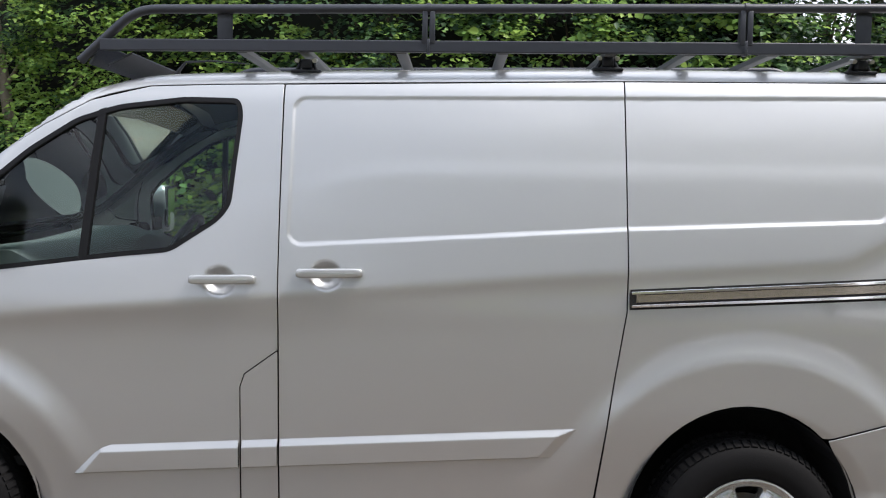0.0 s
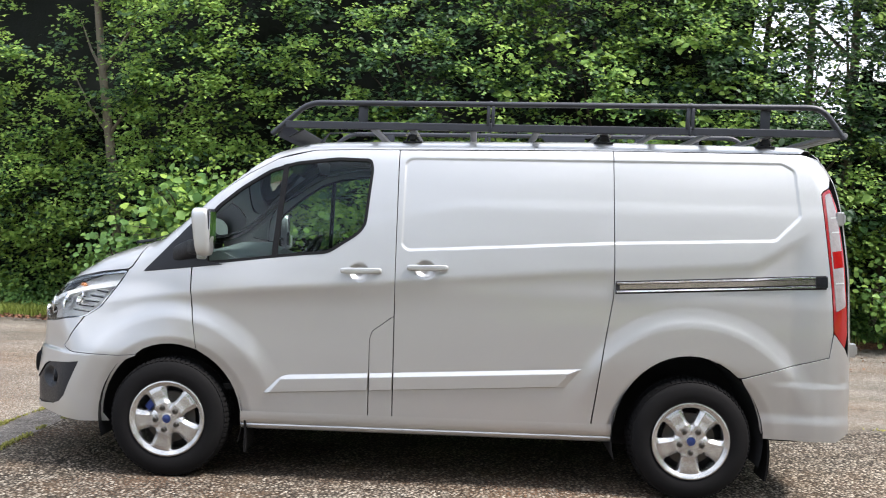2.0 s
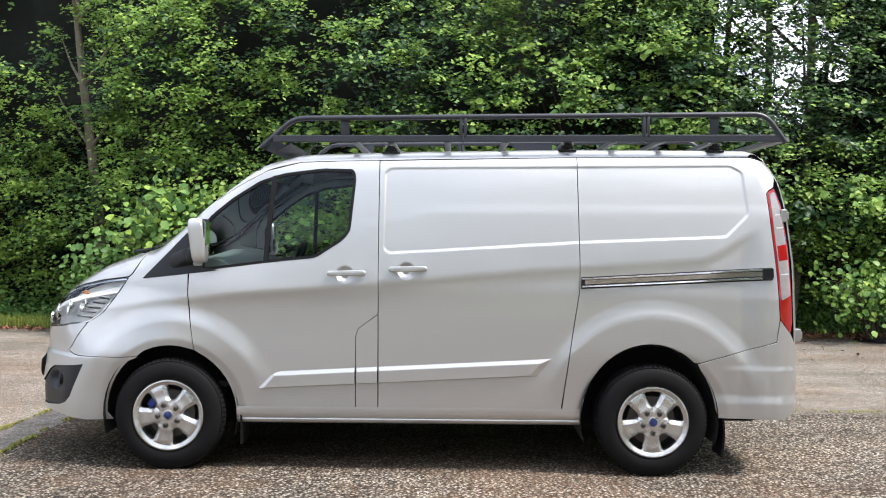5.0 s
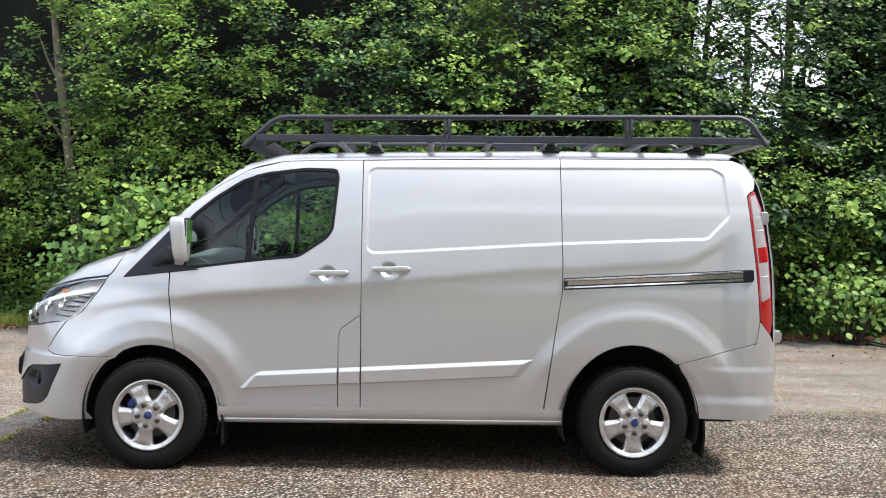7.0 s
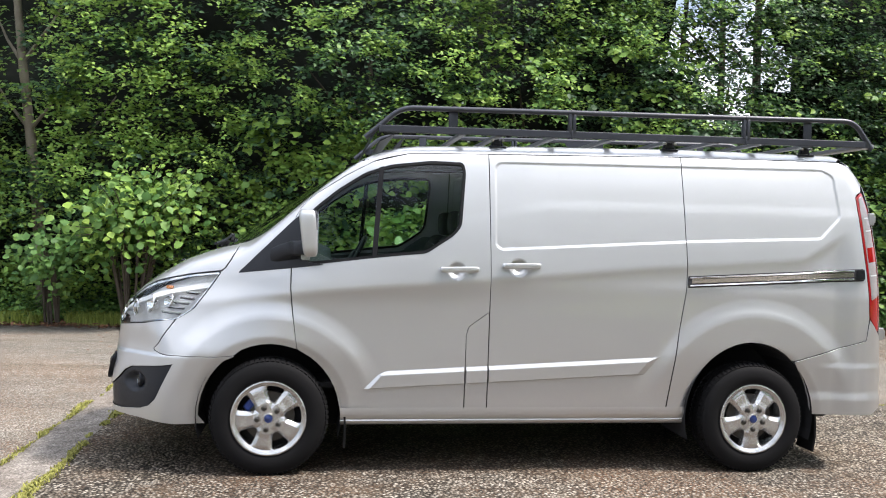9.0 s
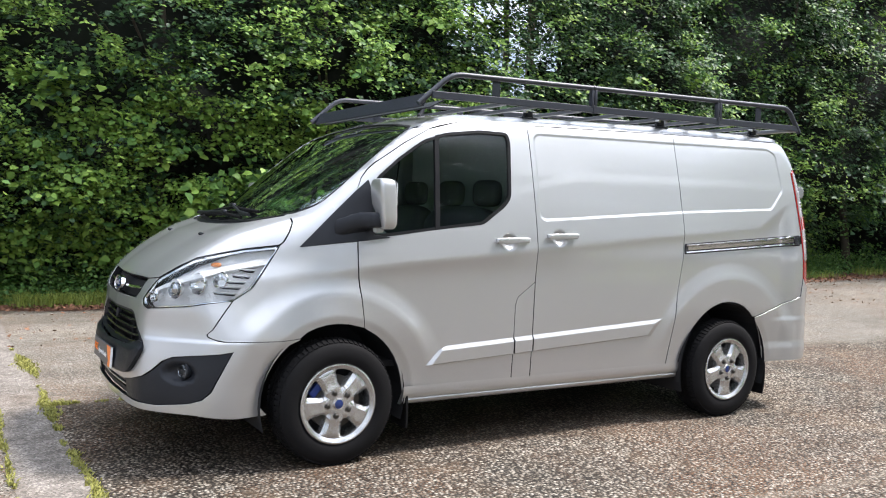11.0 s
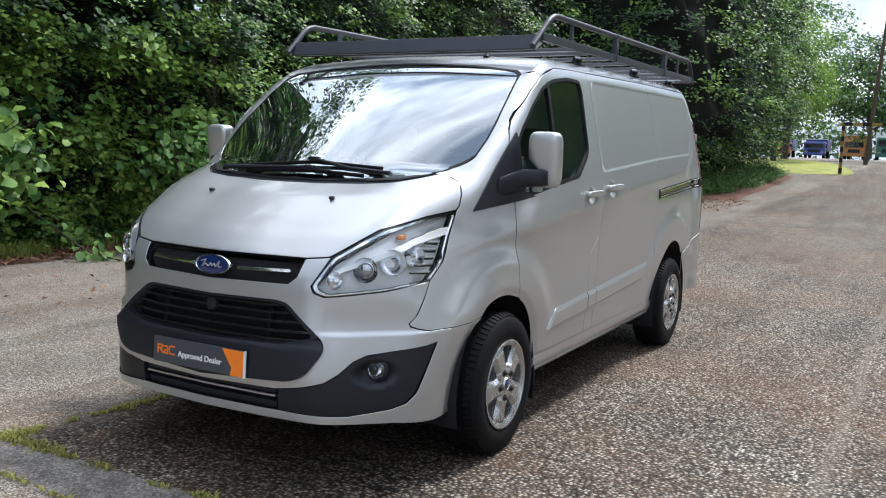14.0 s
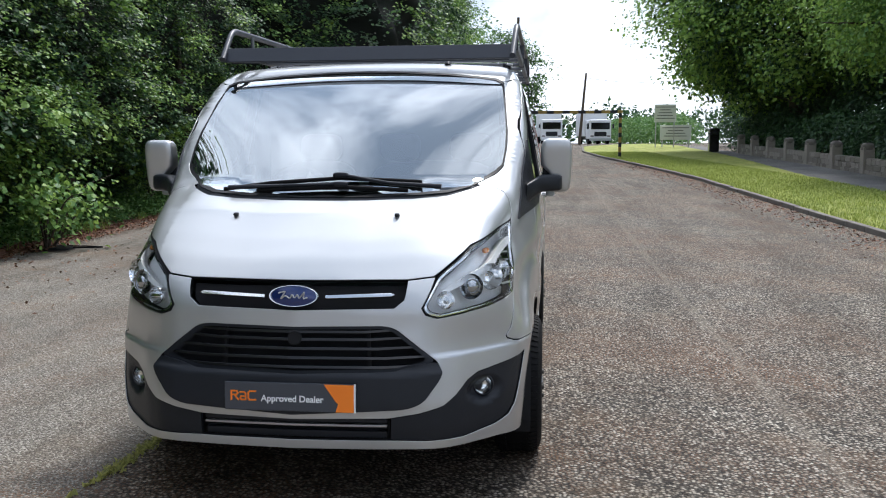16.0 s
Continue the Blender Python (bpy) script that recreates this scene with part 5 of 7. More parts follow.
tube(bm, [(2.30, -.80, 2.085), (2.30, .80, 2.085)], .016, 12)
rpart("rear_roller", bm, M_STEEL, "bright rear roller bar")
bm = bmesh.new()
pts = [(.70, 2.20), (1.03, 2.205), (1.03, 2.115), (.98, 2.115), (.97, 2.135), (.86, 2.13), (.82, 2.15), (.74, 2.155)]
vs0 = [bm.verts.new((x, .80, z)) for x, z in pts]
vs1 = [bm.verts.new((x, .806, z)) for x, z in pts]
bm.faces.new(vs0)
bm.faces.new(vs1[::-1])
for i in range(len(pts)):
    j = (i + 1) % len(pts)
    bm.faces.new((vs0[i], vs0[j], vs1[j], vs1[i]))
rpart("pipe_bracket", bm, M_RACK, "black bracket plate on the far rail", None)


# ---- ground ----
class Nodes:
    """Small helpers for building a procedural surface."""

    def __init__(self, name, rough=.8):
        self.m = bpy.data.materials.new(name)
        self.m.use_nodes = True
        self.t = self.m.node_tree
        self.b = self.t.nodes["Principled BSDF"]
        self.b.inputs["Roughness"].default_value = rough
        self.co = self.t.nodes.new("ShaderNodeTexCoord").outputs["Object"]

    def put(self, sock, v):
        if isinstance(v, (int, float)):
            sock.default_value = v
        elif isinstance(v, tuple):
            sock.default_value = (*v, 1) if len(v) == 3 and sock.type == "RGBA" else v
        else:
            self.t.links.new(v, sock)

    def tex(self, kind, scale, vec=None, **kw):
        n = self.t.nodes.new("ShaderNodeTex" + kind)
        n.inputs["Scale"].default_value = scale
        for k, v in kw.items():
            n.inputs[k].default_value = v
        self.t.links.new(vec or self.co, n.inputs["Vector"])
        return n

    def ramp(self, src, stops):
        r = self.t.nodes.new("ShaderNodeValToRGB")
        e = r.color_ramp.elements
        while len(e) < len(stops):
            e.new(.5)
        for q, (p, c) in zip(e, stops):
            q.position, q.color = p, (*c, 1) if isinstance(c, tuple) else (c, c, c, 1)
        self.t.links.new(src, r.inputs[0])
        return r.outputs[0]

    def mix(self, fac, a, c, mode="MIX"):
        n = self.t.nodes.new("ShaderNodeMix")
        n.data_type, n.blend_type = "RGBA", mode
        for k, v in (("Factor", fac), ("A", a), ("B", c)):
            self.put(n.inputs[k], v)
        return n.outputs["Result"]

    def math(self, op, a, b=0.0):
        n = self.t.nodes.new("ShaderNodeMath")
        n.operation = op
        self.put(n.inputs[0], a)
        self.put(n.inputs[1], b)
        return n.outputs[0]

    def xyz(self):
        n = self.t.nodes.new("ShaderNodeSeparateXYZ")
        self.t.links.new(self.co, n.inputs[0])
        return n.outputs

    def bump(self, h, strength, dist):
        n = self.t.nodes.new("ShaderNodeBump")
        n.inputs["Strength"].default_value, n.inputs["Distance"].default_value = strength, dist
        self.t.links.new(h, n.inputs["Height"])
        self.t.links.new(n.outputs[0], self.b.inputs["Normal"])

    def done(self, col):
        self.put(self.b.inputs["Base Color"], col)
        return self.m


def ground_mat():
    n = Nodes("chipped_asphalt", .78)
    chip = n.tex("Voronoi", 54.0)
    fine = n.tex("Voronoi", 120.0)
    stone = n.ramp(chip.outputs["Color"], [(.12, (.070, .057, .045)), (.42, (.235, .200, .160)), (.68, (.40, .355, .290)), (.92, (.60, .555, .475))])
    stone2 = n.ramp(fine.outputs["Color"], [(.2, (.084, .074, .061)), (.6, (.202, .182, .153)), (.9, (.48, .45, .395))])
    gap = n.ramp(chip.outputs["Distance"], [(.0, 1.0), (.30, .95), (.58, .16)])
    gx, gy, gz = n.xyz()
    lane = n.math("ADD", n.math("MAXIMUM", n.math("SUBTRACT", gy, 1.02), n.math("SUBTRACT", -2.8, gx)), n.math("MULTIPLY", n.math("SUBTRACT", n.tex("Noise", 1.4, Detail=9.0, Roughness=.72).outputs["Fac"], .5), .75))
    smooth_part = n.ramp(n.math("ADD", lane, .5), [(.38, 0.0), (.66, .88)])
    col = n.mix(smooth_part, n.mix(1.0, stone, gap, "MULTIPLY"), stone2)
    big = n.tex("Noise", .6, Detail=8.0, Roughness=.62)
    col = n.mix(1.0, col, n.ramp(big.outputs["Fac"], [(.28, (.74, .72, .70)), (.5, (1, 1, 1)), (.74, (1.20, 1.16, 1.10))]), "MULTIPLY")
    vm = n.t.nodes.new("ShaderNodeMapping")
    vm.inputs["Scale"].default_value = (.16, 1.0, 1.0)
    n.t.links.new(n.co, vm.inputs[0])
    track = n.tex("Noise", 1.5, vm.outputs[0], Detail=6.0, Roughness=.62)
    col = n.mix(1.0, col, n.ramp(track.outputs["Fac"], [(.34, (.70, .68, .66)), (.52, (1, 1, 1)), (.70, (1.16, 1.14, 1.12))]), "MULTIPLY")
    mid = n.tex("Noise", 2.6, Detail=7.0, Roughness=.66)
    col = n.mix(n.ramp(mid.outputs["Fac"], [(.52, 0.0), (.78, .45)]), col, (.17, .115, .070))
    # reddish leaf crumbs gathered in drifts
    drift = n.tex("Noise", .35, Detail=6.0, Roughness=.7, Distortion=.6)
    crumb = n.tex("Noise", 70.0, Detail=3.0)
    k = n.math("MULTIPLY", n.ramp(drift.outputs["Fac"], [(.46, 0.0), (.62, 1.0)]), n.ramp(crumb.outputs["Fac"], [(.50, 0.0), (.60, .8)]))
    col = n.mix(k, col, (.175, .088, .045))
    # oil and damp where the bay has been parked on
    # the van's shadow painted into the ground colour, with some oil and damp
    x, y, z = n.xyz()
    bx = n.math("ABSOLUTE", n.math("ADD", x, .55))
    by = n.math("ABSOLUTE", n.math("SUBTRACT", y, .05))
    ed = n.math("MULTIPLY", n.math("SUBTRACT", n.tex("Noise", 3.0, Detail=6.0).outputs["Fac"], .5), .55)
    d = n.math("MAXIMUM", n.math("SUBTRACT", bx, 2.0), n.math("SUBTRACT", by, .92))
    shade_damp = n.ramp(n.math("ADD", n.math("ADD", d, ed), .5), [(.42, .62), (.62, 0.0)])
    col = n.mix(shade_damp, col, n.mix(1.0, col, (.42, .37, .33), "MULTIPLY"))
    n.put(n.b.inputs["Roughness"], n.math("SUBTRACT", .80, n.math("MULTIPLY", shade_damp, .22)))
    # joint between two widths of surfacing, filled with fine grit
    wob = n.math("MULTIPLY", n.math("SUBTRACT", n.tex("Noise", 2.2, Detail=8.0, Roughness=.7).outputs["Fac"], .5), .16)
    off = n.math("ABSOLUTE", n.math("ADD", n.math("ADD", y, 2.33), wob))
    joint = n.ramp(off, [(.018, .36), (.055, 0.0)])
    col = n.mix(joint, col, n.mix(1.0, stone2, (.95, .88, .80), "MULTIPLY"))
    n.b.inputs["Specular IOR Level"].default_value = .18
    n.bump(gap, .8, .008)
    return n.done(col)


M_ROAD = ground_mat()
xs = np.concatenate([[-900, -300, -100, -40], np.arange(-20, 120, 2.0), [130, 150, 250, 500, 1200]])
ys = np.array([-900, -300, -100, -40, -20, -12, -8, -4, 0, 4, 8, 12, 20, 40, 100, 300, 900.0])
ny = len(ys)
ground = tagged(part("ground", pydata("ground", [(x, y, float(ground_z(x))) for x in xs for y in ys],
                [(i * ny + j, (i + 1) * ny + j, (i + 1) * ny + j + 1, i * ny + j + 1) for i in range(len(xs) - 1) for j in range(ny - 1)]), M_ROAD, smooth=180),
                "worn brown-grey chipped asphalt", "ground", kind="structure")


def soil_mat():
    n = Nodes("leaf_litter_soil", .95)
    a, b = n.tex("Noise", 9.0, Detail=8.0, Roughness=.7), n.tex("Voronoi", 38.0)
    col = n.ramp(a.outputs["Fac"], [(.3, (.055, .026, .017)), (.55, (.15, .066, .040)), (.75, (.27, .130, .078))])
    col = n.mix(n.ramp(b.outputs["Color"], [(.6, 0.0), (.85, .5)]), col, (.23, .13, .065))
    n.bump(a.outputs["Fac"], .9, .03)
    return n.done(col)


def turf_mat():
    n = Nodes("mown_turf", .9)
    a, b = n.tex("Noise", 1.3, Detail=7.0, Roughness=.65), n.tex("Noise", 45.0, Detail=4.0, Roughness=.7)
    col = n.ramp(a.outputs["Fac"], [(.30, (.17, .21, .035)), (.50, (.28, .31, .055)), (.70, (.43, .41, .11))])
    col = n.mix(1.0, col, n.ramp(b.outputs["Fac"], [(.3, .55), (.7, 1.25)]), "MULTIPLY")
    n.bump(b.outputs["Fac"], .9, .03)
    return n.done(col)


def path_mat():
    n = Nodes("smooth_tarmac", .85)
    a, b = n.tex("Noise", .8, Detail=8.0), n.tex("Voronoi", 90.0)
    # base tones lowered to stand in for tree shade on the footway
    col = n.ramp(a.outputs["Fac"], [(.3, (.095, .09, .086)), (.7, (.16, .152, .145))])
    col = n.mix(1.0, col, n.ramp(b.outputs["Color"], [(.2, .7), (.9, 1.3)]), "MULTIPLY")
    return n.done(col)


M_SOIL, M_TURF, M_PATH = soil_mat(), turf_mat(), path_mat()
M_CONC = mat("weathered_concrete", (.26, .238, .212), .9, vary=.9, scale=5, color2=(.12, .105, .09), bump=.5, bump_scale=90)
M_BARK = mat("bark", (.115, .092, .070), .95, vary=.9, scale=14, color2=(.045, .036, .028), bump=.9, bump_scale=40)
M_BARK_P = mat("pale_bark", (.30, .27, .21), .9, vary=.9, scale=9, color2=(.14, .12, .09), bump=.7, bump_scale=40)
# leaf tones; the hedge uses light and dark ones as painted light and shade
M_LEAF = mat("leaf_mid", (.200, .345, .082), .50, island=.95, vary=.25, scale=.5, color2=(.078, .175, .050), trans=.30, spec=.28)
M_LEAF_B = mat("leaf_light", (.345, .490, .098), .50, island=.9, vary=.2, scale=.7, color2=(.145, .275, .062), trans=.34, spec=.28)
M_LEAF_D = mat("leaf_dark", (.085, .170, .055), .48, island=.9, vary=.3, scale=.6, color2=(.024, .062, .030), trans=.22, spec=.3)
M_LITTER = mat("dead_leaf", (.30, .14, .075), .8, island=1.0, color2=(.09, .040, .022))
M_MOSS = mat("moss_grass", (.38, .36, .09), .85, island=.9, color2=(.17, .18, .05), trans=.2)
M_GRASS = mat("long_grass", (.40, .46, .10), .6, island=.9, color2=(.17, .23, .045), trans=.25)
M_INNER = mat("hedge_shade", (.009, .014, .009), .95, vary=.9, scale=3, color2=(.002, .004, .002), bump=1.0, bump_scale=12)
rng = np.random.default_rng(5)


def band(name, edge_a, edge_b, z, material, label, cat, n=6, wob=.12, step=.35):
    """A ground strip between two lines (x, y), with wavering edges, laid just over the ground."""
    A, B = np.array(edge_a, float), np.array(edge_b, float)
    la = np.concatenate([[0], np.cumsum(np.hypot(*np.diff(A, axis=0).T))])
    lb = np.concatenate([[0], np.cumsum(np.hypot(*np.diff(B, axis=0).T))])
    m = max(2, int(la[-1] / step))
    verts, faces = [], []
    for i in range(m + 1):
        k = i / m
        pa = np.array([np.interp(k * la[-1], la, A[:, j]) for j in (0, 1)])
        pb = np.array([np.interp(k * lb[-1], lb, B[:, j]) for j in (0, 1)])
        w = wob * noise.noise(Vector((pa[0] * 1.3, 3.1, z))) + wob * .6 * noise.noise(Vector((pa[0] * 5, 7.7, 0)))
        d = pb - pa
        for j in range(n + 1):
            q = pa + d * (j / n) + (d / np.hypot(*d)) * w * (1 - j / n)
            h = z * (0.15 if j == 0 else 1) + (.025 * noise.noise(Vector((q[0] * 2, q[1] * 2, 1))) if 0 < j else 0) * (z > .02)
            verts.append((q[0], q[1], float(ground_z(q[0])) + h))
    for i in range(m):
        for j in range(n):
            a = i * (n + 1) + j
            faces.append((a, a + n + 1, a + n + 2, a + 1))
    return tagged(part(name, pydata(name, verts, faces), material, smooth=180), label, cat, kind="structure")


band("verge", [(-40, 6.5), (-12, 6.55), (-5, 6.55), (-1, 6.2), (4, 6.25), (10, 6.6), (15.5, 6.8), (17.4, 5.6), (18.0, 3.2), (19, 2.0), (25, 2.2), (34, 2.7), (37.5, 3.4)],
     [(-40, 14), (-12, 12), (-5, 12), (-1, 12), (4, 12), (10, 12), (22, 12), (24, 11), (24, 10), (24, 9), (28, 8), (36, 8), (40, 7)], .035, M_SOIL, "bare soil and brown leaf litter under the hedge", "verge", n=12, wob=.18)
def strip_mat():
    n = Nodes("gritty_concrete", .92)
    a, b, c = n.tex("Noise", 6.0, Detail=9.0, Roughness=.7), n.tex("Voronoi", 95.0), n.tex("Noise", 1.1, Detail=6.0)
    col = n.ramp(a.outputs["Fac"], [(.28, (.10, .085, .07)), (.5, (.20, .175, .15)), (.72, (.31, .28, .245))])
    col = n.mix(1.0, col, n.ramp(b.outputs["Color"], [(.15, .55), (.6, 1.0), (.95, 1.7)]), "MULTIPLY")
    col = n.mix(n.ramp(c.outputs["Fac"], [(.5, 0.0), (.7, .6)]), col, (.11, .075, .05))
    n.bump(b.outputs["Distance"], .6, .005)
    return n.done(col)


M_STRIP = strip_mat()
# the strip of concrete across the road at the van's nose
conc = band("concrete_strip", [(-2.99, -1.6), (-2.985, 8)], [(-2.66, -1.6), (-2.665, 8)], .004, M_STRIP, "weathered flush concrete strip", "pavement", n=3, wob=.03, step=.06)


def blades(name, pts, h, w, material, lean=.35, label="", cat="grass", per=1):
    """Grass: thin bent triangles at the given ground points."""
    n = len(pts)
    a = rng.uniform(0, math.tau, n)
    hh = h * rng.uniform(.5, 1.3, n)
    d = np.stack([np.cos(a), np.sin(a), np.zeros(n)], 1)
    s = np.stack([-np.sin(a), np.cos(a), np.zeros(n)], 1) * (w * rng.uniform(.6, 1.3, n))[:, None]
    up = np.array([0, 0, 1.0])
    ln = rng.uniform(.1, 1, n)[:, None] * lean
    mid = pts + up * (hh * .55)[:, None] + d * hh[:, None] * ln * .3
    tip = pts + up * (hh * .95)[:, None] + d * hh[:, None] * ln
    v = np.stack([pts - s, pts + s, mid + s * .7, mid - s * .7, tip], 1).reshape(-1, 3)
    b = np.arange(n)[:, None] * 5
    return leaf_mesh(name, v, [(b + [0, 1, 2, 3]), (b + [3, 2, 4])], material, label, cat)


def leaf_mesh(name, v, face_sets, material, label, cat, parent=None):
    me = bpy.data.meshes.new(name)
    loops = np.concatenate([f.reshape(-1) for f in face_sets]).astype(np.int32)
    sizes = np.concatenate([np.full(len(f), f.shape[1]) for f in face_sets])
    starts = np.concatenate([[0], np.cumsum(sizes)[:-1]]).astype(np.int32)
    me.vertices.add(len(v))
    me.vertices.foreach_set("co", v.astype(np.float32).reshape(-1))
    me.loops.add(len(loops))
    me.loops.foreach_set("vertex_index", loops)
    me.polygons.add(len(starts))
    me.polygons.foreach_set("loop_start", starts)
    me.update(calc_edges=True)
    ob = part(name, me, material, parent)
    if parent is None:
        tagged(ob, label, cat, kind="stuff")
    else:
        tagged(ob, label, kind="stuff")
    return ob


def unit(v):
    return v / np.maximum(np.linalg.norm(v, axis=1, keepdims=True), 1e-9)


def leaves(name, p, nrm, length, material, label="", cat="foliage", parent=None, wide=.62, big=False, axis=None):
    """Many small folded leaves: places, the way each faces, and lengths; axis: the way their tips point."""
    n = len(p)
    nrm = unit(nrm)
    r = unit(rng.normal(size=(n, 3)) + np.array([0, 0, -.35])) if axis is None else unit(axis)
    t = unit(r - nrm * (r * nrm).sum(1, keepdims=True))
    s = np.cross(nrm, t)
    L = (length * rng.uniform(.65, 1.3, n))[:, None]
    W = L * wide * .5 * rng.uniform(.8, 1.2, n)[:, None]
    fold = nrm * L * rng.uniform(.02, .16, n)[:, None]
    if not big:
        v = np.stack([p, p + t * L * .45 + s * W + fold, p + t * L, p + t * L * .45 - s * W + fold], 1).reshape(-1, 3)
        b = np.arange(n)[:, None] * 4
        return leaf_mesh(name, v, [b + [0, 1, 2], b + [0, 2, 3]], material, label, cat, parent)
    droop = nrm * L * -.12
    v = np.stack([p, p + t * L * .18 + s * W * .75 + fold * .6, p + t * L * .55 + s * W + fold, p + t * L + droop, p + t * L * .55 - s * W + fold, p + t * L * .18 - s * W * .75 + fold * .6, p + t * L * .5], 1).reshape(-1, 3)
    b = np.arange(n)[:, None] * 7
    return leaf_mesh(name, v, [b + [0, 1, 2, 6], b + [6, 2, 3], b + [6, 3, 4], b + [0, 6, 4, 5]], material, label, cat, parent)


def fbm(x, y, z, sc, oct=3):
    out = np.empty(len(x))
    for i, q in enumerate(zip(x * sc, y * sc, z * sc)):
        out[i] = noise.fractal(Vector(q), .7, 2.0, oct)
    return out


# ---- the hedge behind the van ----
LINE = np.array([(-22, 6.9), (-10, 6.9), (0, 6.95), (8, 7.0), (15, 7.2), (17.6, 6.6), (18.9, 5.0), (19.4, 3.4), (21.5, 2.9), (28, 3.0), (36, 3.5), (38.5, 5.5), (39, 9)], float)
LLEN = np.concatenate([[0], np.cumsum(np.hypot(*np.diff(LINE, axis=0).T))])


def on_line(s):
    x, y = np.interp(s, LLEN, LINE[:, 0]), np.interp(s, LLEN, LINE[:, 1])
    e = .6
    tx = np.interp(s + e, LLEN, LINE[:, 0]) - np.interp(s - e, LLEN, LINE[:, 0])
    ty = np.interp(s + e, LLEN, LINE[:, 1]) - np.interp(s - e, LLEN, LINE[:, 1])
    l = np.hypot(tx, ty)
    return x, y, ty / l, -tx / l      # outward normal, towards the road


def face_out(s, z):
    """How far the foliage stands out over the base line at that height."""
    prof = np.interp(z, [0, .5, 1.2, 2.2, 3.6, 5.5, 8, 10, 13], [-.40, .0, .62, 1.02, 1.15, 1.0, .45, -.3, -1.8])
    prof = prof - .60 * np.clip((s - S_(3.9)) / 1.3, 0, 1) * np.clip((1.9 - z) / .9, 0, 1)
    return prof - .75 * np.clip((S_(-3.8) - s) / 1.8, 0, 1) * np.clip(z / 1.2, 0, 1)


hedge = empty("hedgerow", (0, 0, 0), "tall dense green mixed hedgerow overhanging the road edge", "hedge", kind="stuff")


def pads(name, s0, s1, z0, z1, dens, per, size, reach, parent, tone, keep=-.2, depth=.35, big=False, gap=None, rise=.10, fan=1.15):
    """Layered sprays over a stretch of the hedge's face: from each limb end a fan of twigs, leaves in two ranks along
    every twig, with light painted into the leaf colour at the tips and shade into deep sprays. tone: the share of light
    and of dark sprays."""
    twigs = 7
    n = int((s1 - s0) * (z1 - z0) * dens)
    s, z = rng.uniform(s0, s1, n), rng.uniform(z0, z1, n)
    f = fbm(s, z * 1.25, np.full(n, 4.0), .62)
    f2 = fbm(s, z * 1.5, np.full(n, 9.0), 1.9, 2)
    ok = f2 > keep
    if gap is not None:
        ok &= ~gap(s, z, rng.uniform(0, 1, n))
    s, z, f, f2 = s[ok], z[ok], f[ok], f2[ok]
    n = len(s)
    x, y, nx, ny_ = on_line(s)
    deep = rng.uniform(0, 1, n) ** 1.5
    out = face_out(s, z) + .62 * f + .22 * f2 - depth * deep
    o = np.stack([nx, ny_, np.zeros(n)], 1)
    c = np.stack([x, y, z + ground_z(x)], 1) + o * (out - reach * .7)[:, None]
    side = np.stack([-ny_, nx, np.zeros(n)], 1)
    up = np.array([0, 0, 1.0])
    m = max(2, per // twigs)
    phi = rng.uniform(-fan, fan, (n, twigs, 1))
    el = rise + rng.normal(size=(n, twigs, 1)) * .26
    d = (o[:, None] * np.cos(phi) + side[:, None] * np.sin(phi)) * np.cos(el) + up * np.sin(el)
    ln = reach * rng.uniform(.45, 1.35, (n, twigs))
    k = np.clip((np.arange(m) + rng.uniform(-.35, .35, (n, twigs, m))) / m * .85 + .18, .05, 1.05)
    p = c[:, None, None] + d[:, :, None] * (ln[..., None] * k)[..., None]
    p[..., 2] -= k ** 2 * ln[..., None] * .30
    lat = np.cross(d, up)
    lat /= np.maximum(np.linalg.norm(lat, axis=2, keepdims=True), 1e-6)
    flip = np.where(np.arange(m) % 2, 1.0, -1.0)[None, None, :, None]
    p = p + rng.normal(size=p.shape) * (.022 + size * .18)
    axis = d[:, :, None] * .55 + lat[:, :, None] * flip * .9 + rng.normal(size=p.shape) * .25 - up * .15
    nr = up * .80 + o[:, None, None] * .50 + rng.normal(size=p.shape) * .34
    # leaf colour imitates lit tips and shaded, deeper sprays
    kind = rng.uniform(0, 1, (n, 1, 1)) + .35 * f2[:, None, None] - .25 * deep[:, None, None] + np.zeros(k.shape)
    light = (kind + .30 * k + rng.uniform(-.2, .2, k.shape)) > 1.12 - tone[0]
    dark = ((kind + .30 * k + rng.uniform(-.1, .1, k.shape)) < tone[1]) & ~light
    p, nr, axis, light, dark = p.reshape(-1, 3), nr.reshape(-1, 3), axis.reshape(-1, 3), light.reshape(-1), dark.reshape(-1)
    good = p[:, 2] > ground_z(p[:, 0]) + .02
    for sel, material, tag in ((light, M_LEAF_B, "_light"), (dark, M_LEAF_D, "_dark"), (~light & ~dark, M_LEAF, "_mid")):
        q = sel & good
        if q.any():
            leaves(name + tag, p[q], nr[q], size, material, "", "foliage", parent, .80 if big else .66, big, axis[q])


S_ = lambda x: float(np.interp(x, LINE[:5, 0], LLEN[:5]))
END = LLEN[-1]


def sky_gap(s, z, r):
    """Thin places: the open crown over the bare stems, and round the pale stem."""
    a = (np.abs(s - S_(5.2)) < .45 + .55 * (z - 2.7)) & (z > 2.9) & (r < .5)
    b = (np.abs(s - S_(-5.25)) < .22) & (z > 2.8) & (z < 4.0) & (r < .9)
    c = (np.abs(s - S_(-6.2)) < .7) & (z > 4.1) & (r < .85)
    d = (np.abs(s - S_(-1.6)) < .22) & (z > 3.5) & (r < .8)
    return a | b | c | d


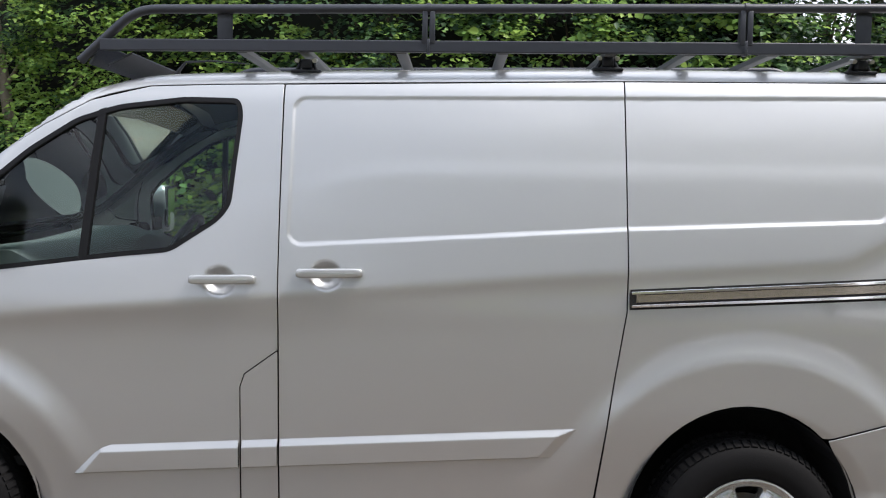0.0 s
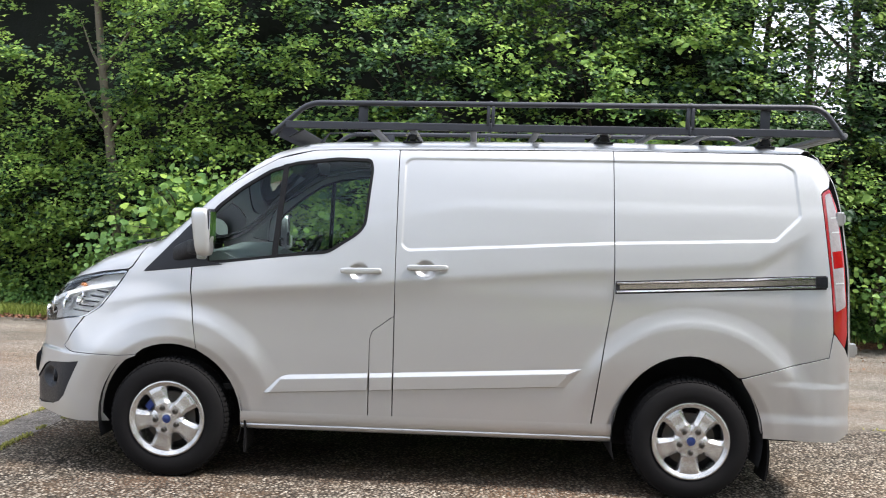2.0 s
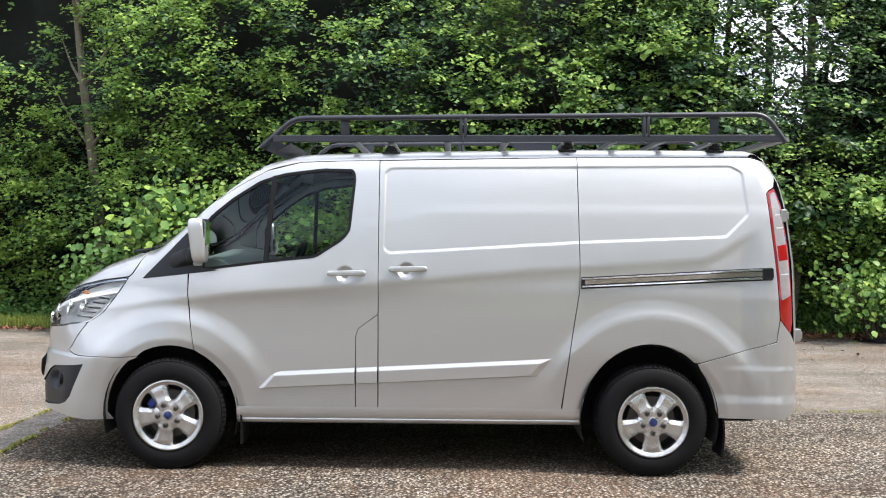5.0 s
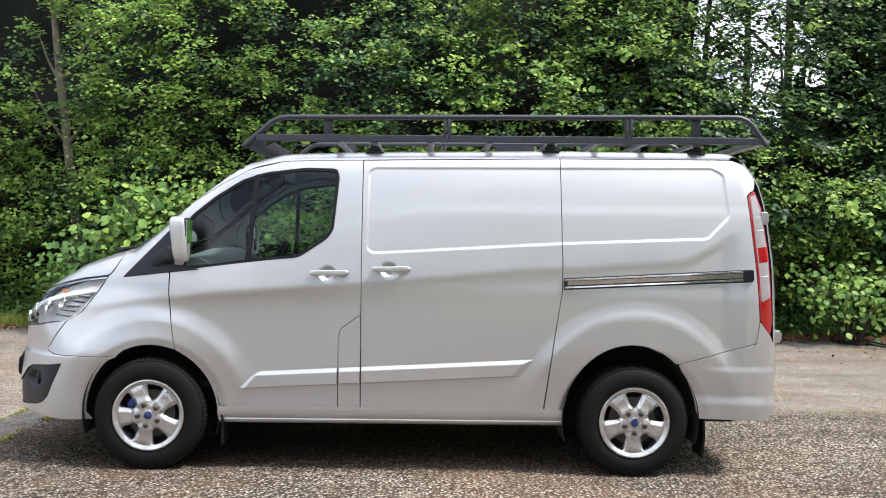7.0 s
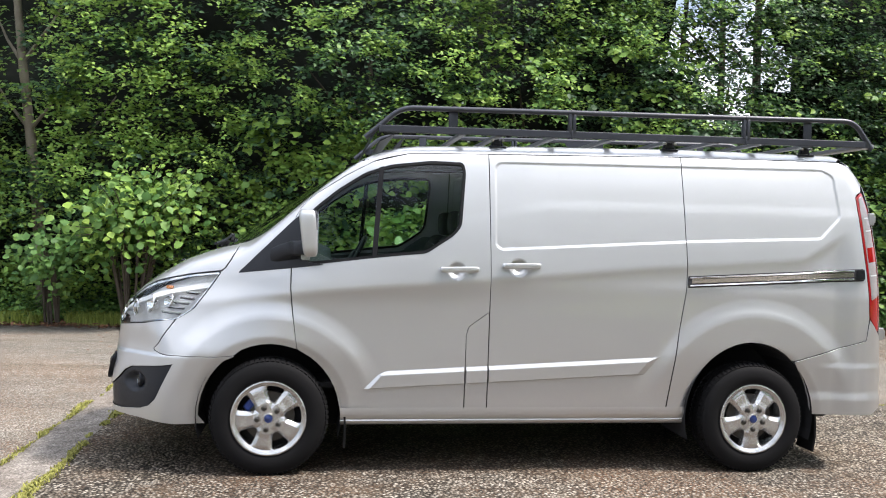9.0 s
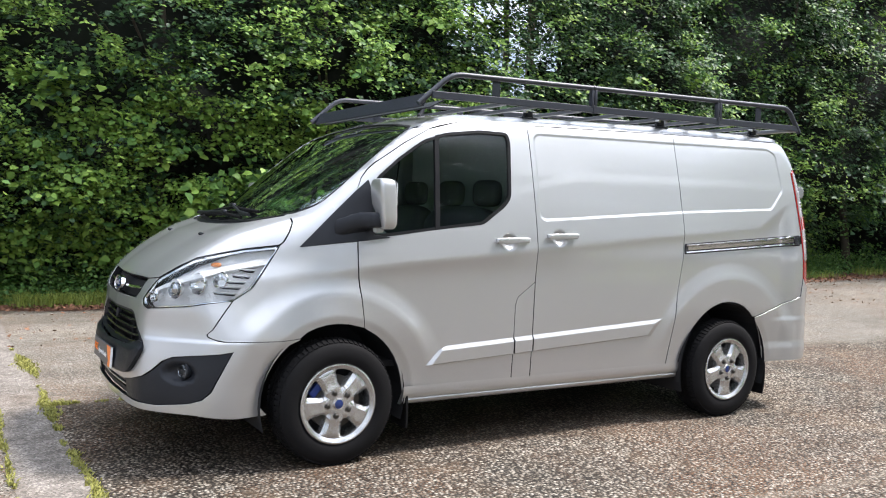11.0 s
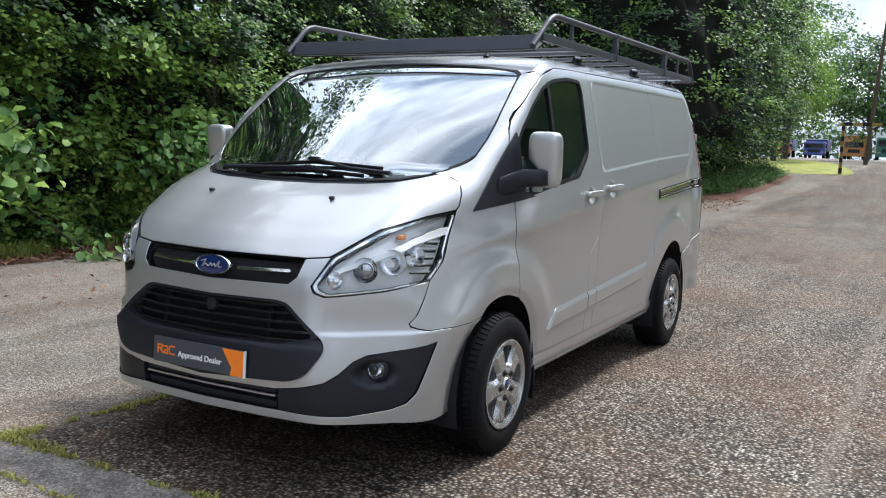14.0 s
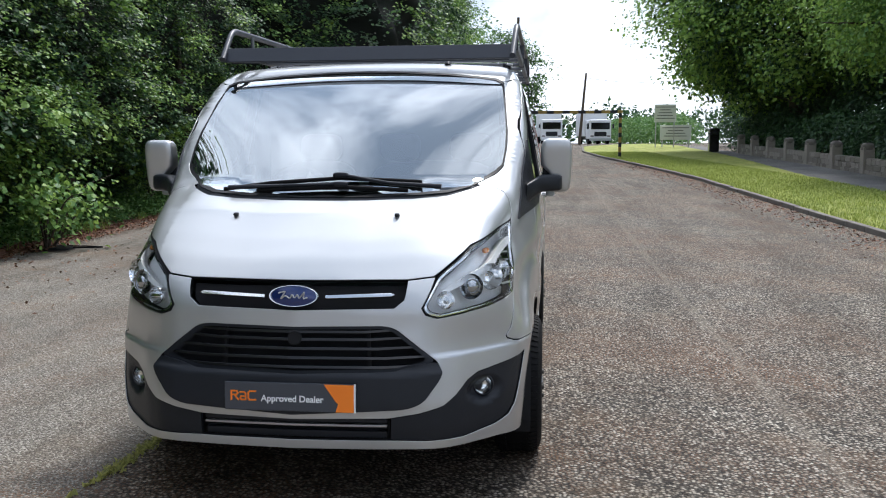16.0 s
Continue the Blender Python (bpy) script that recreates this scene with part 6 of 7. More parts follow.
# tones also put the shade of upper and inner foliage into leaf colour
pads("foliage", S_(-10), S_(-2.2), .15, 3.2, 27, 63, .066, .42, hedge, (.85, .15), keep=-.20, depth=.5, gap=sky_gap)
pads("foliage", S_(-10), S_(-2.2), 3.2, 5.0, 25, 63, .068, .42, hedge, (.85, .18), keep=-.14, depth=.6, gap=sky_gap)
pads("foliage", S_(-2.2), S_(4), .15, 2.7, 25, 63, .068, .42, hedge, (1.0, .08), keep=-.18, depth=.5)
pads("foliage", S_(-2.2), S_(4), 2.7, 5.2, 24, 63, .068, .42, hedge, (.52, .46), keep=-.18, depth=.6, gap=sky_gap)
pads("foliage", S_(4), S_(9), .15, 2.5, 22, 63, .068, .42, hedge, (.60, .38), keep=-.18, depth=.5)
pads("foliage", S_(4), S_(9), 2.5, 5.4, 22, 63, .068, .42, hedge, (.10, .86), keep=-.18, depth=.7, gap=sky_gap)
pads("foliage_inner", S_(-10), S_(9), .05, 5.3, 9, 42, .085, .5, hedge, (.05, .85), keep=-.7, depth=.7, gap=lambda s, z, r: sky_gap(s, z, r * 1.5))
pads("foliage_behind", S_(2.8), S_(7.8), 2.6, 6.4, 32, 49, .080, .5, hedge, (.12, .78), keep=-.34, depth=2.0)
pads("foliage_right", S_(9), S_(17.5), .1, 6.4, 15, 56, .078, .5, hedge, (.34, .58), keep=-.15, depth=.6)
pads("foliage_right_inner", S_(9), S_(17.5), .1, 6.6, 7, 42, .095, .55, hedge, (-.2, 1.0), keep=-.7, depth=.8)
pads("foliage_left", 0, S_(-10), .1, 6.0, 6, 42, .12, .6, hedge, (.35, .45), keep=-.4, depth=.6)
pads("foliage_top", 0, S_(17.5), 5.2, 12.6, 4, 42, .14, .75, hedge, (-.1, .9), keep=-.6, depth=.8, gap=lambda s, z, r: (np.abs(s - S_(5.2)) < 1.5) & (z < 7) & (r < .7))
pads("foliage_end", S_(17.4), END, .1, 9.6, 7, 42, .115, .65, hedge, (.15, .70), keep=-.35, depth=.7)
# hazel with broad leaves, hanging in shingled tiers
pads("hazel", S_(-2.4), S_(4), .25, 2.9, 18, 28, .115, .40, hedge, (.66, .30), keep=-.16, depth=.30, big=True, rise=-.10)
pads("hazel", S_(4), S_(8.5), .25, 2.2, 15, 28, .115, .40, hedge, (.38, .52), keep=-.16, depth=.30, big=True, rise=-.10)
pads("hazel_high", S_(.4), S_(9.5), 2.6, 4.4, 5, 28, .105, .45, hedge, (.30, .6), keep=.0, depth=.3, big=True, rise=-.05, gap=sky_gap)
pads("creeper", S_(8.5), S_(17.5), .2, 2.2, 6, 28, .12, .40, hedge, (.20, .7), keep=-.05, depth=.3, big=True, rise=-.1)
# near-black sheet inside, standing in for the hedge's deep shade
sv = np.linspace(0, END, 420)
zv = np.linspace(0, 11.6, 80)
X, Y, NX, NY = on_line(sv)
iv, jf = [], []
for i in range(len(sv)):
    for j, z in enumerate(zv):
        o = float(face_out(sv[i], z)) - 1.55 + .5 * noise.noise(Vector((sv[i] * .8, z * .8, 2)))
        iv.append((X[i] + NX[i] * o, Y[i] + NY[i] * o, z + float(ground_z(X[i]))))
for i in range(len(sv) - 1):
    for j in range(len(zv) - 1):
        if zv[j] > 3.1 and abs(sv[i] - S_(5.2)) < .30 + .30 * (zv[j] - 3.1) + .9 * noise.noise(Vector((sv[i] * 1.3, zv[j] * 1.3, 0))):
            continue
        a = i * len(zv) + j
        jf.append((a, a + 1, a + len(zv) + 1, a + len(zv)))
part("inner_mass", pydata("inner_mass", iv, jf), M_INNER, hedge, "dark sheet standing in for deep shade inside the hedge", smooth=180)
# trunks and limbs within
for x0, off, h, r in ((-9.5, -.6, 7, .10), (-5.25, -.38, 7.5, .10), (-3.2, -.7, 7, .10), (-.6, -.5, 8, .09), (2.1, -.6, 7.5, .10), (4.3, -.5, 8.5, .07), (4.9, -.2, 8.5, .085), (5.5, -.5, 8.5, .11), (6.1, -.4, 8.5, .06), (9.5, -.5, 8, .10), (12.5, -.4, 8, .09), (15.6, -.4, 8, .10)):
    x, y, nx, ny_ = [float(q[0]) for q in on_line(np.array([S_(x0)]))]
    bm = bmesh.new()
    pts = []
    ang = rng.uniform(-.06, .06)
    for i in range(9):
        k = i / 8
        pts.append((x + ang * h * k + .10 * math.sin(k * 5 + x0), y - off + .12 * math.sin(k * 4 + 2 * x0), float(ground_z(x)) - .1 + h * k))
    tube(bm, pts, [r * (1 - .75 * i / 8) for i in range(9)], 8)
    for i in range(2, 8):
        for q in range(2):
            p0 = Vector(pts[i])
            a = rng.uniform(0, math.tau)
            d = Vector((math.cos(a) * .8, math.sin(a) * .8 + .25, rng.uniform(.4, 1.1)))
            ll = rng.uniform(.7, 1.9)
            tube(bm, [p0, p0 + d * ll * .5 + Vector((0, 0, .05)), p0 + d * ll + Vector((0, 0, .25))], [r * .32, r * .2, r * .06], 6)
    part("trunk", bm, M_BARK_P if x0 in (-5.25, 4.9, 5.5) else M_BARK, hedge, "slim grey-brown trunk with limbs", smooth=60)


# ---- verge plants ----
def scatter(n, x0, x1, y0, y1, z=.0):
    p = np.stack([rng.uniform(x0, x1, n), rng.uniform(y0, y1, n), np.zeros(n)], 1)
    p[:, 2] = ground_z(p[:, 0]) + z
    return p


# ivy and nettles creeping out of the hedge foot
n = 3600
s = rng.uniform(S_(-12), END - 6, n)
x, y, nx, ny_ = on_line(s)
o = rng.uniform(-.75, .15, n) + .35 * fbm(s, s * 0, s * 0, .5)
k = rng.uniform(0, 1, (n, 26))
c = np.stack([x + nx * o, y + ny_ * o, ground_z(x)], 1)
p = c[:, None, :] + rng.normal(size=(n, 26, 3)) * np.array([.16, .14, 0])
p[..., 2] += np.abs(rng.normal(size=(n, 26))) * .16 * np.clip(.9 - o, .25, 1.4)[:, None] + .045
nr = np.array([0, -.25, 1.0]) + rng.normal(size=p.shape) * .45
leaves("ground_ivy", p.reshape(-1, 3), nr.reshape(-1, 3), .058, M_LEAF, "low ivy and nettles along the hedge foot", "ground cover", None, .8)
pts = scatter(46000, -9, 1.6, 6.42, 7.3, .02)
keep = fbm(pts[:, 0], pts[:, 1], pts[:, 0] * 0, .9) > -.45 + .6 * (6.6 - pts[:, 1])
blades("verge_grass", pts[keep], .15, .008, M_GRASS, .7, "long green grass on the verge", "grass")
pts = scatter(5000, 1, 17, 6.5, 7.3, .03)
keep = fbm(pts[:, 0], pts[:, 1], pts[:, 0] * 0, .8) > .05
blades("verge_grass_far", pts[keep], .16, .006, M_GRASS, .7, "long green grass on the verge", "grass")
# brown leaf litter
pts = np.concatenate([scatter(9000, -10, 17, 6.05, 6.75, .045), scatter(2600, 14.5, 19, 1.5, 7, .05), scatter(900, -4, 16, 3.5, 6.2, .006)])
leaves("leaf_litter", pts, np.array([0, 0, 1.0]) + rng.normal(size=pts.shape) * .35, .05, M_LITTER, "scattered brown dead leaves", "leaf litter", None, .7)

# broad-leaved shrub in front of the hedge
def shrub(name, cx, cy, w, h, n, size, material, label, stems=9):
    ob = empty(name, (0, 0, 0), label, "shrub")
    base = Vector((cx, cy, float(ground_z(cx))))
    pp, nn = [], []
    for i in range(stems):
        a = rng.uniform(0, math.tau)
        top = base + Vector((math.cos(a) * w * rng.uniform(.3, 1), math.sin(a) * w * .45 - .25, h * rng.uniform(.55, 1.0)))
        mid = base.lerp(top, .5) + Vector((0, 0, .25 * h))
        ax = bend([base + Vector((math.cos(a) * .1, .1, 0)), mid, top + Vector((0, -.2, -.1))], 1.0, 5)
        part("stem", tube(bmesh.new(), ax, [.018 - .014 * j / (len(ax) - 1) for j in range(len(ax))], 6), M_BARK, ob, smooth=60)
        m = n // stems
        k = rng.uniform(.22, 1, m)
        q = np.array([ax[min(int(t * (len(ax) - 1)), len(ax) - 1)] for t in k]) + rng.normal(size=(m, 3)) * np.array([.22, .16, .20])
        pp.append(q)
        nn.append(np.array([0, -.55, .8]) + rng.normal(size=(m, 3)) * .55)
    pp, nn = np.concatenate(pp), np.concatenate(nn)
    good = pp[:, 2] > .05
    young = rng.uniform(0, 1, len(pp)) < (.5 if material is M_LEAF_B else 1.0)
    leaves("leaf_mass", pp[good & young], nn[good & young], size, material, "", "", ob, .82, True)
    if not young.all():
        leaves("older_leaf_mass", pp[good & ~young], nn[good & ~young], size * 1.1, M_LEAF, "", "", ob, .82, True)
    return ob


shrub("broad_leaved_shrub", -3.7, 6.15, 1.05, 2.45, 1300, .105, M_LEAF_B, "broad-leaved light green shrub growing out of the hedge", 16)
shrub("broad_leaved_shrub", -4.75, 6.35, .6, 1.6, 420, .095, M_LEAF, "broad-leaved light green shrub growing out of the hedge")
shrub("elder_shrub", .35, 6.35, 1.0, 1.75, 1000, .125, M_LEAF_B, "fresh green elder shrub growing out of the hedge", 14)
shrub("bramble", 6.2, 6.05, 1.1, 1.2, 900, .085, M_LEAF_B, "low bramble bush with arching stems")
shrub("bramble", 3.4, 6.0, 1.0, 1.9, 700, .11, M_LEAF, "tall bramble bush with arching stems")

# moss along the joints of the concrete strip and the bay line
def line_pts(a, b, n, w):
    k = rng.uniform(0, 1, n)
    p = np.array(a) + (np.array(b) - np.array(a)) * k[:, None]
    d = np.array(b, float) - np.array(a, float)
    d = np.array([-d[1], d[0]]) / np.hypot(*d)
    q = fbm(p[:, 0], p[:, 1], p[:, 0] * 0, 1.7)
    p = p + d * (rng.normal(size=n) * w * np.clip(.5 + q, .15, 1.4))[:, None] + d * (.05 * fbm(p[:, 0], p[:, 1], p[:, 0] * 0 + 5, 1.1))[:, None]
    ok = q > rng.uniform(-.35, .25, n)
    p = p[ok]
    return np.concatenate([p, np.full((len(p), 1), .017)], 1)


mp = np.concatenate([line_pts((-2.66, -1.5), (-2.66, 4.0), 6500, .030), line_pts((-2.985, -1.5), (-2.985, 2.6), 3300, .024), line_pts((-2.66, 1.06), (-1.45, .97), 3000, .040), line_pts((-1.5, .98), (6, 1.2), 1600, .03)])
blades("joint_moss", mp, .016, .0055, M_MOSS, 1.6, "yellow-green moss and grass in the joints", "moss")

# cut branch and mat on the road edge
br = empty("cut_branch", (0, 0, 0), "cut leafy branch lying on the road edge", "branch")
ax = [Vector(q) for q in ((1.2, 6.9, .9), (1.5, 6.45, .45), (1.75, 5.95, .08), (1.85, 5.55, .03))]
part("stem", tube(bmesh.new(), bend(ax, .3), .010, 6), M_BARK, br, smooth=60)
q = np.array([ax[0].lerp(ax[1], t) if t < 1 else (ax[1].lerp(ax[2], t - 1) if t < 2 else ax[2].lerp(ax[3], t - 2)) for t in rng.uniform(0, 3, 70)]) + rng.normal(size=(70, 3)) * .10
q[:, 2] = np.maximum(q[:, 2], .03)
leaves("leaf_mass", q, np.array([0, -.4, 1]) + rng.normal(size=(70, 3)) * .4, .12, M_LEAF, "", "", br, .7, True)
bm = bmesh.new()
ring = [(.26 * math.cos(t) * (1 + .12 * math.sin(3 * t)), .34 * math.sin(t) * (1 + .1 * math.cos(2 * t))) for t in np.linspace(0, math.tau, 25)[:-1]]
lo = [bm.verts.new((x, y, .0)) for x, y in ring]
hi = [bm.verts.new((x * .93, y * .93, .028 + .012 * math.sin(5 * i))) for i, (x, y) in enumerate(ring)]
for i in range(24):
    bm.faces.new((lo[i], lo[(i + 1) % 24], hi[(i + 1) % 24], hi[i]))
bm.faces.new(hi)
m = part("rubber_mat", bm, M_RUBBER, None, smooth=40)
m.location = (6.20, 6.12, float(ground_z(6.25)) + .012)
tagged(m, "crumpled black rubber mat lying at the road edge", "mat")
part("strap", tube(bmesh.new(), bend([(.05, -.16, .02), (.10, -.45, .012), (.22, -.72, .012), (.30, -.45, .012), (.24, -.10, .02)], .12), .011, 6), M_RUBBER, m, smooth=60)

# ---- far side of the road: kerb, grass, footway, wall ----
KERB = [(-60, -7.4), (-12, -7.0), (0, -6.85), (6, -6.35), (10, -6.2), (15, -6.0), (22, -5.75), (28, -5.2), (34, -4.5), (40, -3.8), (48, -3.2), (60, -3.6), (70, -6.0), (80, -10)]
band("grass_verge", [(x, y - .12) for x, y in KERB], [(-60, -10.2), (-12, -9.6), (0, -9.2), (6, -9.0), (10, -8.9), (15, -9.0), (22, -9.2), (28, -9.5), (34, -9.9), (40, -10.2), (48, -10.4), (60, -10.5), (70, -10.6), (80, -11.5)], .075, M_TURF, "mown sunlit grass verge", "verge", n=10, wob=.03, step=.6)
band("footway", [(-60, -10.2), (-12, -9.6), (0, -9.2), (6, -9.0), (10, -8.9), (15, -9.0), (22, -9.2), (28, -9.5), (34, -9.9), (40, -10.2), (48, -10.4), (58, -10.5)],
     [(-60, -16), (-12, -13.0), (0, -12.5), (6, -12.2), (10, -12.0), (15, -11.9), (22, -11.9), (28, -11.7), (34, -11.6), (40, -11.6), (48, -11.6), (58, -11.8)], .055, M_PATH, "tarmac footway coloured dark for the tree shade on it", "pavement", n=3, wob=.02, step=.8)
n = 90000
gx = -12 + 58 * rng.uniform(0, 1, n)
gy = np.interp(gx, [q[0] for q in KERB], [q[1] for q in KERB]) - .14 - 3.2 * rng.uniform(0, 1, n)
blades("verge_blades", np.stack([gx, gy, ground_z(gx) + .055], 1), .085, .007, M_GRASS, .9, "short yellow-green grass on the mown verge", "grass")
kerb = empty("kerb", (0, 0, 0), "weathered concrete kerb with crumbling edges", "kerb", kind="structure")
K = np.array(KERB, float)
kl = np.concatenate([[0], np.cumsum(np.hypot(*np.diff(K, axis=0).T))])
kme = box(bmesh.new(), (0, 0, 0), (.90, .125, .16), bevel=.014)
kdata = bpy.data.meshes.new("kerb_stone")
kme.to_mesh(kdata)
kme.free()
for i, d in enumerate(np.arange(float(np.interp(-8, K[:, 0], kl)), float(np.interp(58, K[:, 0], kl)), .912)):
    x, y = np.interp(d, kl, K[:, 0]), np.interp(d, kl, K[:, 1])
    x2, y2 = np.interp(d + .9, kl, K[:, 0]), np.interp(d + .9, kl, K[:, 1])
    st = part("kerb_stone", kdata, M_CONC, kerb)
    zz = float(ground_z((x + x2) / 2))
    st.matrix_world = Matrix.Translation(((x + x2) / 2, (y + y2) / 2 + rng.uniform(-.008, .008), zz + .015 + rng.uniform(-.008, .006))) @ Matrix.Rotation(math.atan2(y2 - y, x2 - x), 4, "Z") @ Matrix.Rotation(-math.atan2(float(ground_z(x2) - ground_z(x)), .9), 4, "Y")
# drift of brown needles in the gutter
pts = []
for d in rng.uniform(float(np.interp(4, K[:, 0], kl)), float(np.interp(34, K[:, 0], kl)), 3200):
    x, y = np.interp(d, kl, K[:, 0]), np.interp(d, kl, K[:, 1])
    pts.append((x, y + .1 + abs(rng.normal()) * .45, float(ground_z(x)) + .008))
leaves("gutter_litter", np.array(pts), np.array([0, 0, 1.0]) + rng.normal(size=(len(pts), 3)) * .3, .06, M_LITTER, "brown leaf litter in the gutter", "leaf litter", None, .6)
band("grass_island", [(38.5, 9), (38.3, 3.0), (38.6, 1.0), (41, .9), (47, 1.6), (56, 3.2), (66, 7.0)], [(44, 12), (46, 11), (47, 10), (48, 10), (52, 11), (58, 12), (66, 16)], .09, M_TURF, "mown grass beside the junction", "verge", n=6, wob=.05, step=.6)
band("far_field", [(112, -90), (112, 90)], [(600, -400), (600, 400)], .05, M_TURF, "distant grass field", "field", n=3, wob=.1, step=10)

M_STONE = mat("wall_stone", (.26, .23, .19), .9, vary=.9, scale=3, color2=(.16, .14, .115), bump=.8, bump_scale=25)
M_STONE2 = mat("wall_stone_pale", (.33, .30, .25), .9, vary=.9, scale=4, color2=(.24, .21, .18), bump=.7, bump_scale=30)
wall = empty("garden_wall", (0, 0, 0), "low weathered stone wall with square pillars", "wall")
wp = [(x, -11.55) for x in np.arange(15.4, 47.2, 3.2)]
stone_meshes = []
for kk in range(6):
    bm = box(bmesh.new(), (0, 0, 0), (.36 + .05 * kk, .26, .175), bevel=.02)
    for v in bm.verts:
        v.co += Vector((rng.uniform(-.012, .012), rng.uniform(-.012, .012), rng.uniform(-.010, .010)))
    me = bpy.data.meshes.new("stone")
    bm.to_mesh(me)
    bm.free()
    me.materials.append(M_STONE if kk % 2 else M_STONE2)
    stone_meshes.append(me)
core = bmesh.new()
for (x0, y0), (x1, y1) in zip(wp, wp[1:]):
    zz = float(ground_z((x0 + x1) / 2))
    mm = Matrix.Translation(((x0 + x1) / 2, y0, zz + .27)) @ Matrix.Rotation(-math.atan2(.0275, 1), 4, "Y")
    box(core, (0, 0, 0), (3.2, .20, .60), mm)
part("core", core, M_STONE, wall, "mortar core of the wall")
for i, (x0, y0) in enumerate(wp):
    zz = float(ground_z(x0))
    bm = box(bmesh.new(), (x0, y0, zz + .42), (.36, .36, 1.0), bevel=.02)
    pl = part("pillar", bm, M_STONE2, wall, "square stone pillar")
    part("pillar_cap", rounded_bar(bmesh.new(), (x0, y0, zz + .92), (.20, .20, .16), 2.8, 20, 10), M_CONC, pl, "rounded concrete cap", smooth=60)
    if i + 1 < len(wp) and x0 > 18:
        for r in range(3):
            x = x0 + .2 + (.15 if r % 2 else 0)
            while x < x0 + 3.0:
                kk = int(rng.integers(0, 6))
                w_ = .36 + .05 * kk
                if x + w_ > x0 + 3.05:
                    break
                st = part("stone", stone_meshes[kk], None, wall)
                xc = x + w_ / 2
                st.matrix_world = Matrix.Translation((xc, y0 + .0, float(ground_z(xc)) + .09 + r * .19))
                x += w_ + .012


# ---- trees ----
def tree(name, x, y, h, r, crown0, n, size, material, label, trunk_r=.22, dark=None, squash=1.0):
    """Trunk, limbs and a crown of many leaves in uneven clumps."""
    ob = empty(name, (x, y, float(ground_z(x))), label, "tree")
    bm = bmesh.new()
    pts = [Vector((.25 * math.sin(i * .9 + x), .2 * math.cos(i * .7 + y), h * .8 * i / 8)) for i in range(9)]
    pts[0].x = pts[0].y = 0
    tube(bm, pts, [trunk_r * (1.25 if i == 0 else 1 - .8 * i / 8) for i in range(9)], 10)
    part("trunk", bm, M_BARK, ob, "", smooth=60)
    clumps = []
    bm = bmesh.new()
    for i in range(22):
        k = .25 + .75 * i / 21
        p0 = pts[min(int(k * 8), 7)].lerp(pts[min(int(k * 8) + 1, 8)], (k * 8) % 1)
        p0 = Vector((p0.x, p0.y, max(p0.z, crown0 * .75)))
        a = i * 2.4 + rng.uniform(-.4, .4)
        rad = r * rng.uniform(.6, 1.0) * math.sin(min(1, (1.15 - k) * 1.6 + .1) * math.pi / 2)
        p1 = p0 + Vector((math.cos(a) * rad, math.sin(a) * rad * squash, rng.uniform(.05, .5) * rad))
        tube(bm, [p0, p0.lerp(p1, .5) + Vector((0, 0, .25)), p1], [trunk_r * .3, trunk_r * .2, trunk_r * .06], 6)
        for q in (.55, .8, 1.0):
            clumps.append(p0.lerp(p1, q) + Vector((rng.normal() * .4, rng.normal() * .4, rng.normal() * .35)))
    part("limb", bm, M_BARK, ob, "", smooth=60)
    for i in range(120):
        a, b = rng.uniform(0, math.tau), rng.uniform(-.85, 1.0)
        clumps.append(Vector((math.cos(a) * r * math.sqrt(max(0, 1 - b * b)) * rng.uniform(.7, 1.05), math.sin(a) * r * squash * math.sqrt(max(0, 1 - b * b)) * rng.uniform(.7, 1.05), (h + crown0) / 2 + b * (h - crown0) / 2)))
    C = np.array(clumps)
    m = n // len(C)
    sc = r * .105
    P = C[:, None, :] + rng.normal(size=(len(C), m, 3)) * np.array([sc, sc, sc * .7])
    out = P - np.array([0, 0, (h + crown0) / 2])
    N = unit(out.reshape(-1, 3)) * .6 + np.array([0, 0, .8]) + rng.normal(size=(len(C) * m, 3)) * .5
    P = P.reshape(-1, 3)
    if dark is None:
        leaves("crown", P, N, size, material, "", "", ob)
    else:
        # leaves further in get a darker colour, imitating shade inside the crown
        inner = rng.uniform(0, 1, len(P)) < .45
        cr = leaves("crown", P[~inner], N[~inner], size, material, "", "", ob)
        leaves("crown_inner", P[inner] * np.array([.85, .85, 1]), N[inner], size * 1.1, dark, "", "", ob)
    return ob


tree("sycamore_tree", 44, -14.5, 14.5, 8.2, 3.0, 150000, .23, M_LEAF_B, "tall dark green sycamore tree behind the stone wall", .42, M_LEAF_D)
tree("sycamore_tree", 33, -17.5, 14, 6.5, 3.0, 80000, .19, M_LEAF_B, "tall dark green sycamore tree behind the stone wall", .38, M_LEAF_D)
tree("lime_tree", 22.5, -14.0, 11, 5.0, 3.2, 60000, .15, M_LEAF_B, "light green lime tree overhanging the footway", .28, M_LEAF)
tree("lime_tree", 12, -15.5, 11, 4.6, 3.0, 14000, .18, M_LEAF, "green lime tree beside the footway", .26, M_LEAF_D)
# three trees out of view, added to darken reflections in the van's flank
tree("lime_tree", 4, -17.5, 11, 4.8, 2.4, 12000, .24, M_LEAF, "unseen green lime tree added across the road to darken the van's reflections", .28, M_LEAF_D)
tree("lime_tree", 9, -17.0, 10.5, 4.6, 2.6, 12000, .24, M_LEAF, "unseen green lime tree added across the road to darken the van's reflections", .28, M_LEAF_D)
tree("lime_tree", -.5, -20, 10, 4.4, 2.6, 10000, .24, M_LEAF, "unseen green lime tree added across the road to darken the van's reflections", .26, M_LEAF_D)
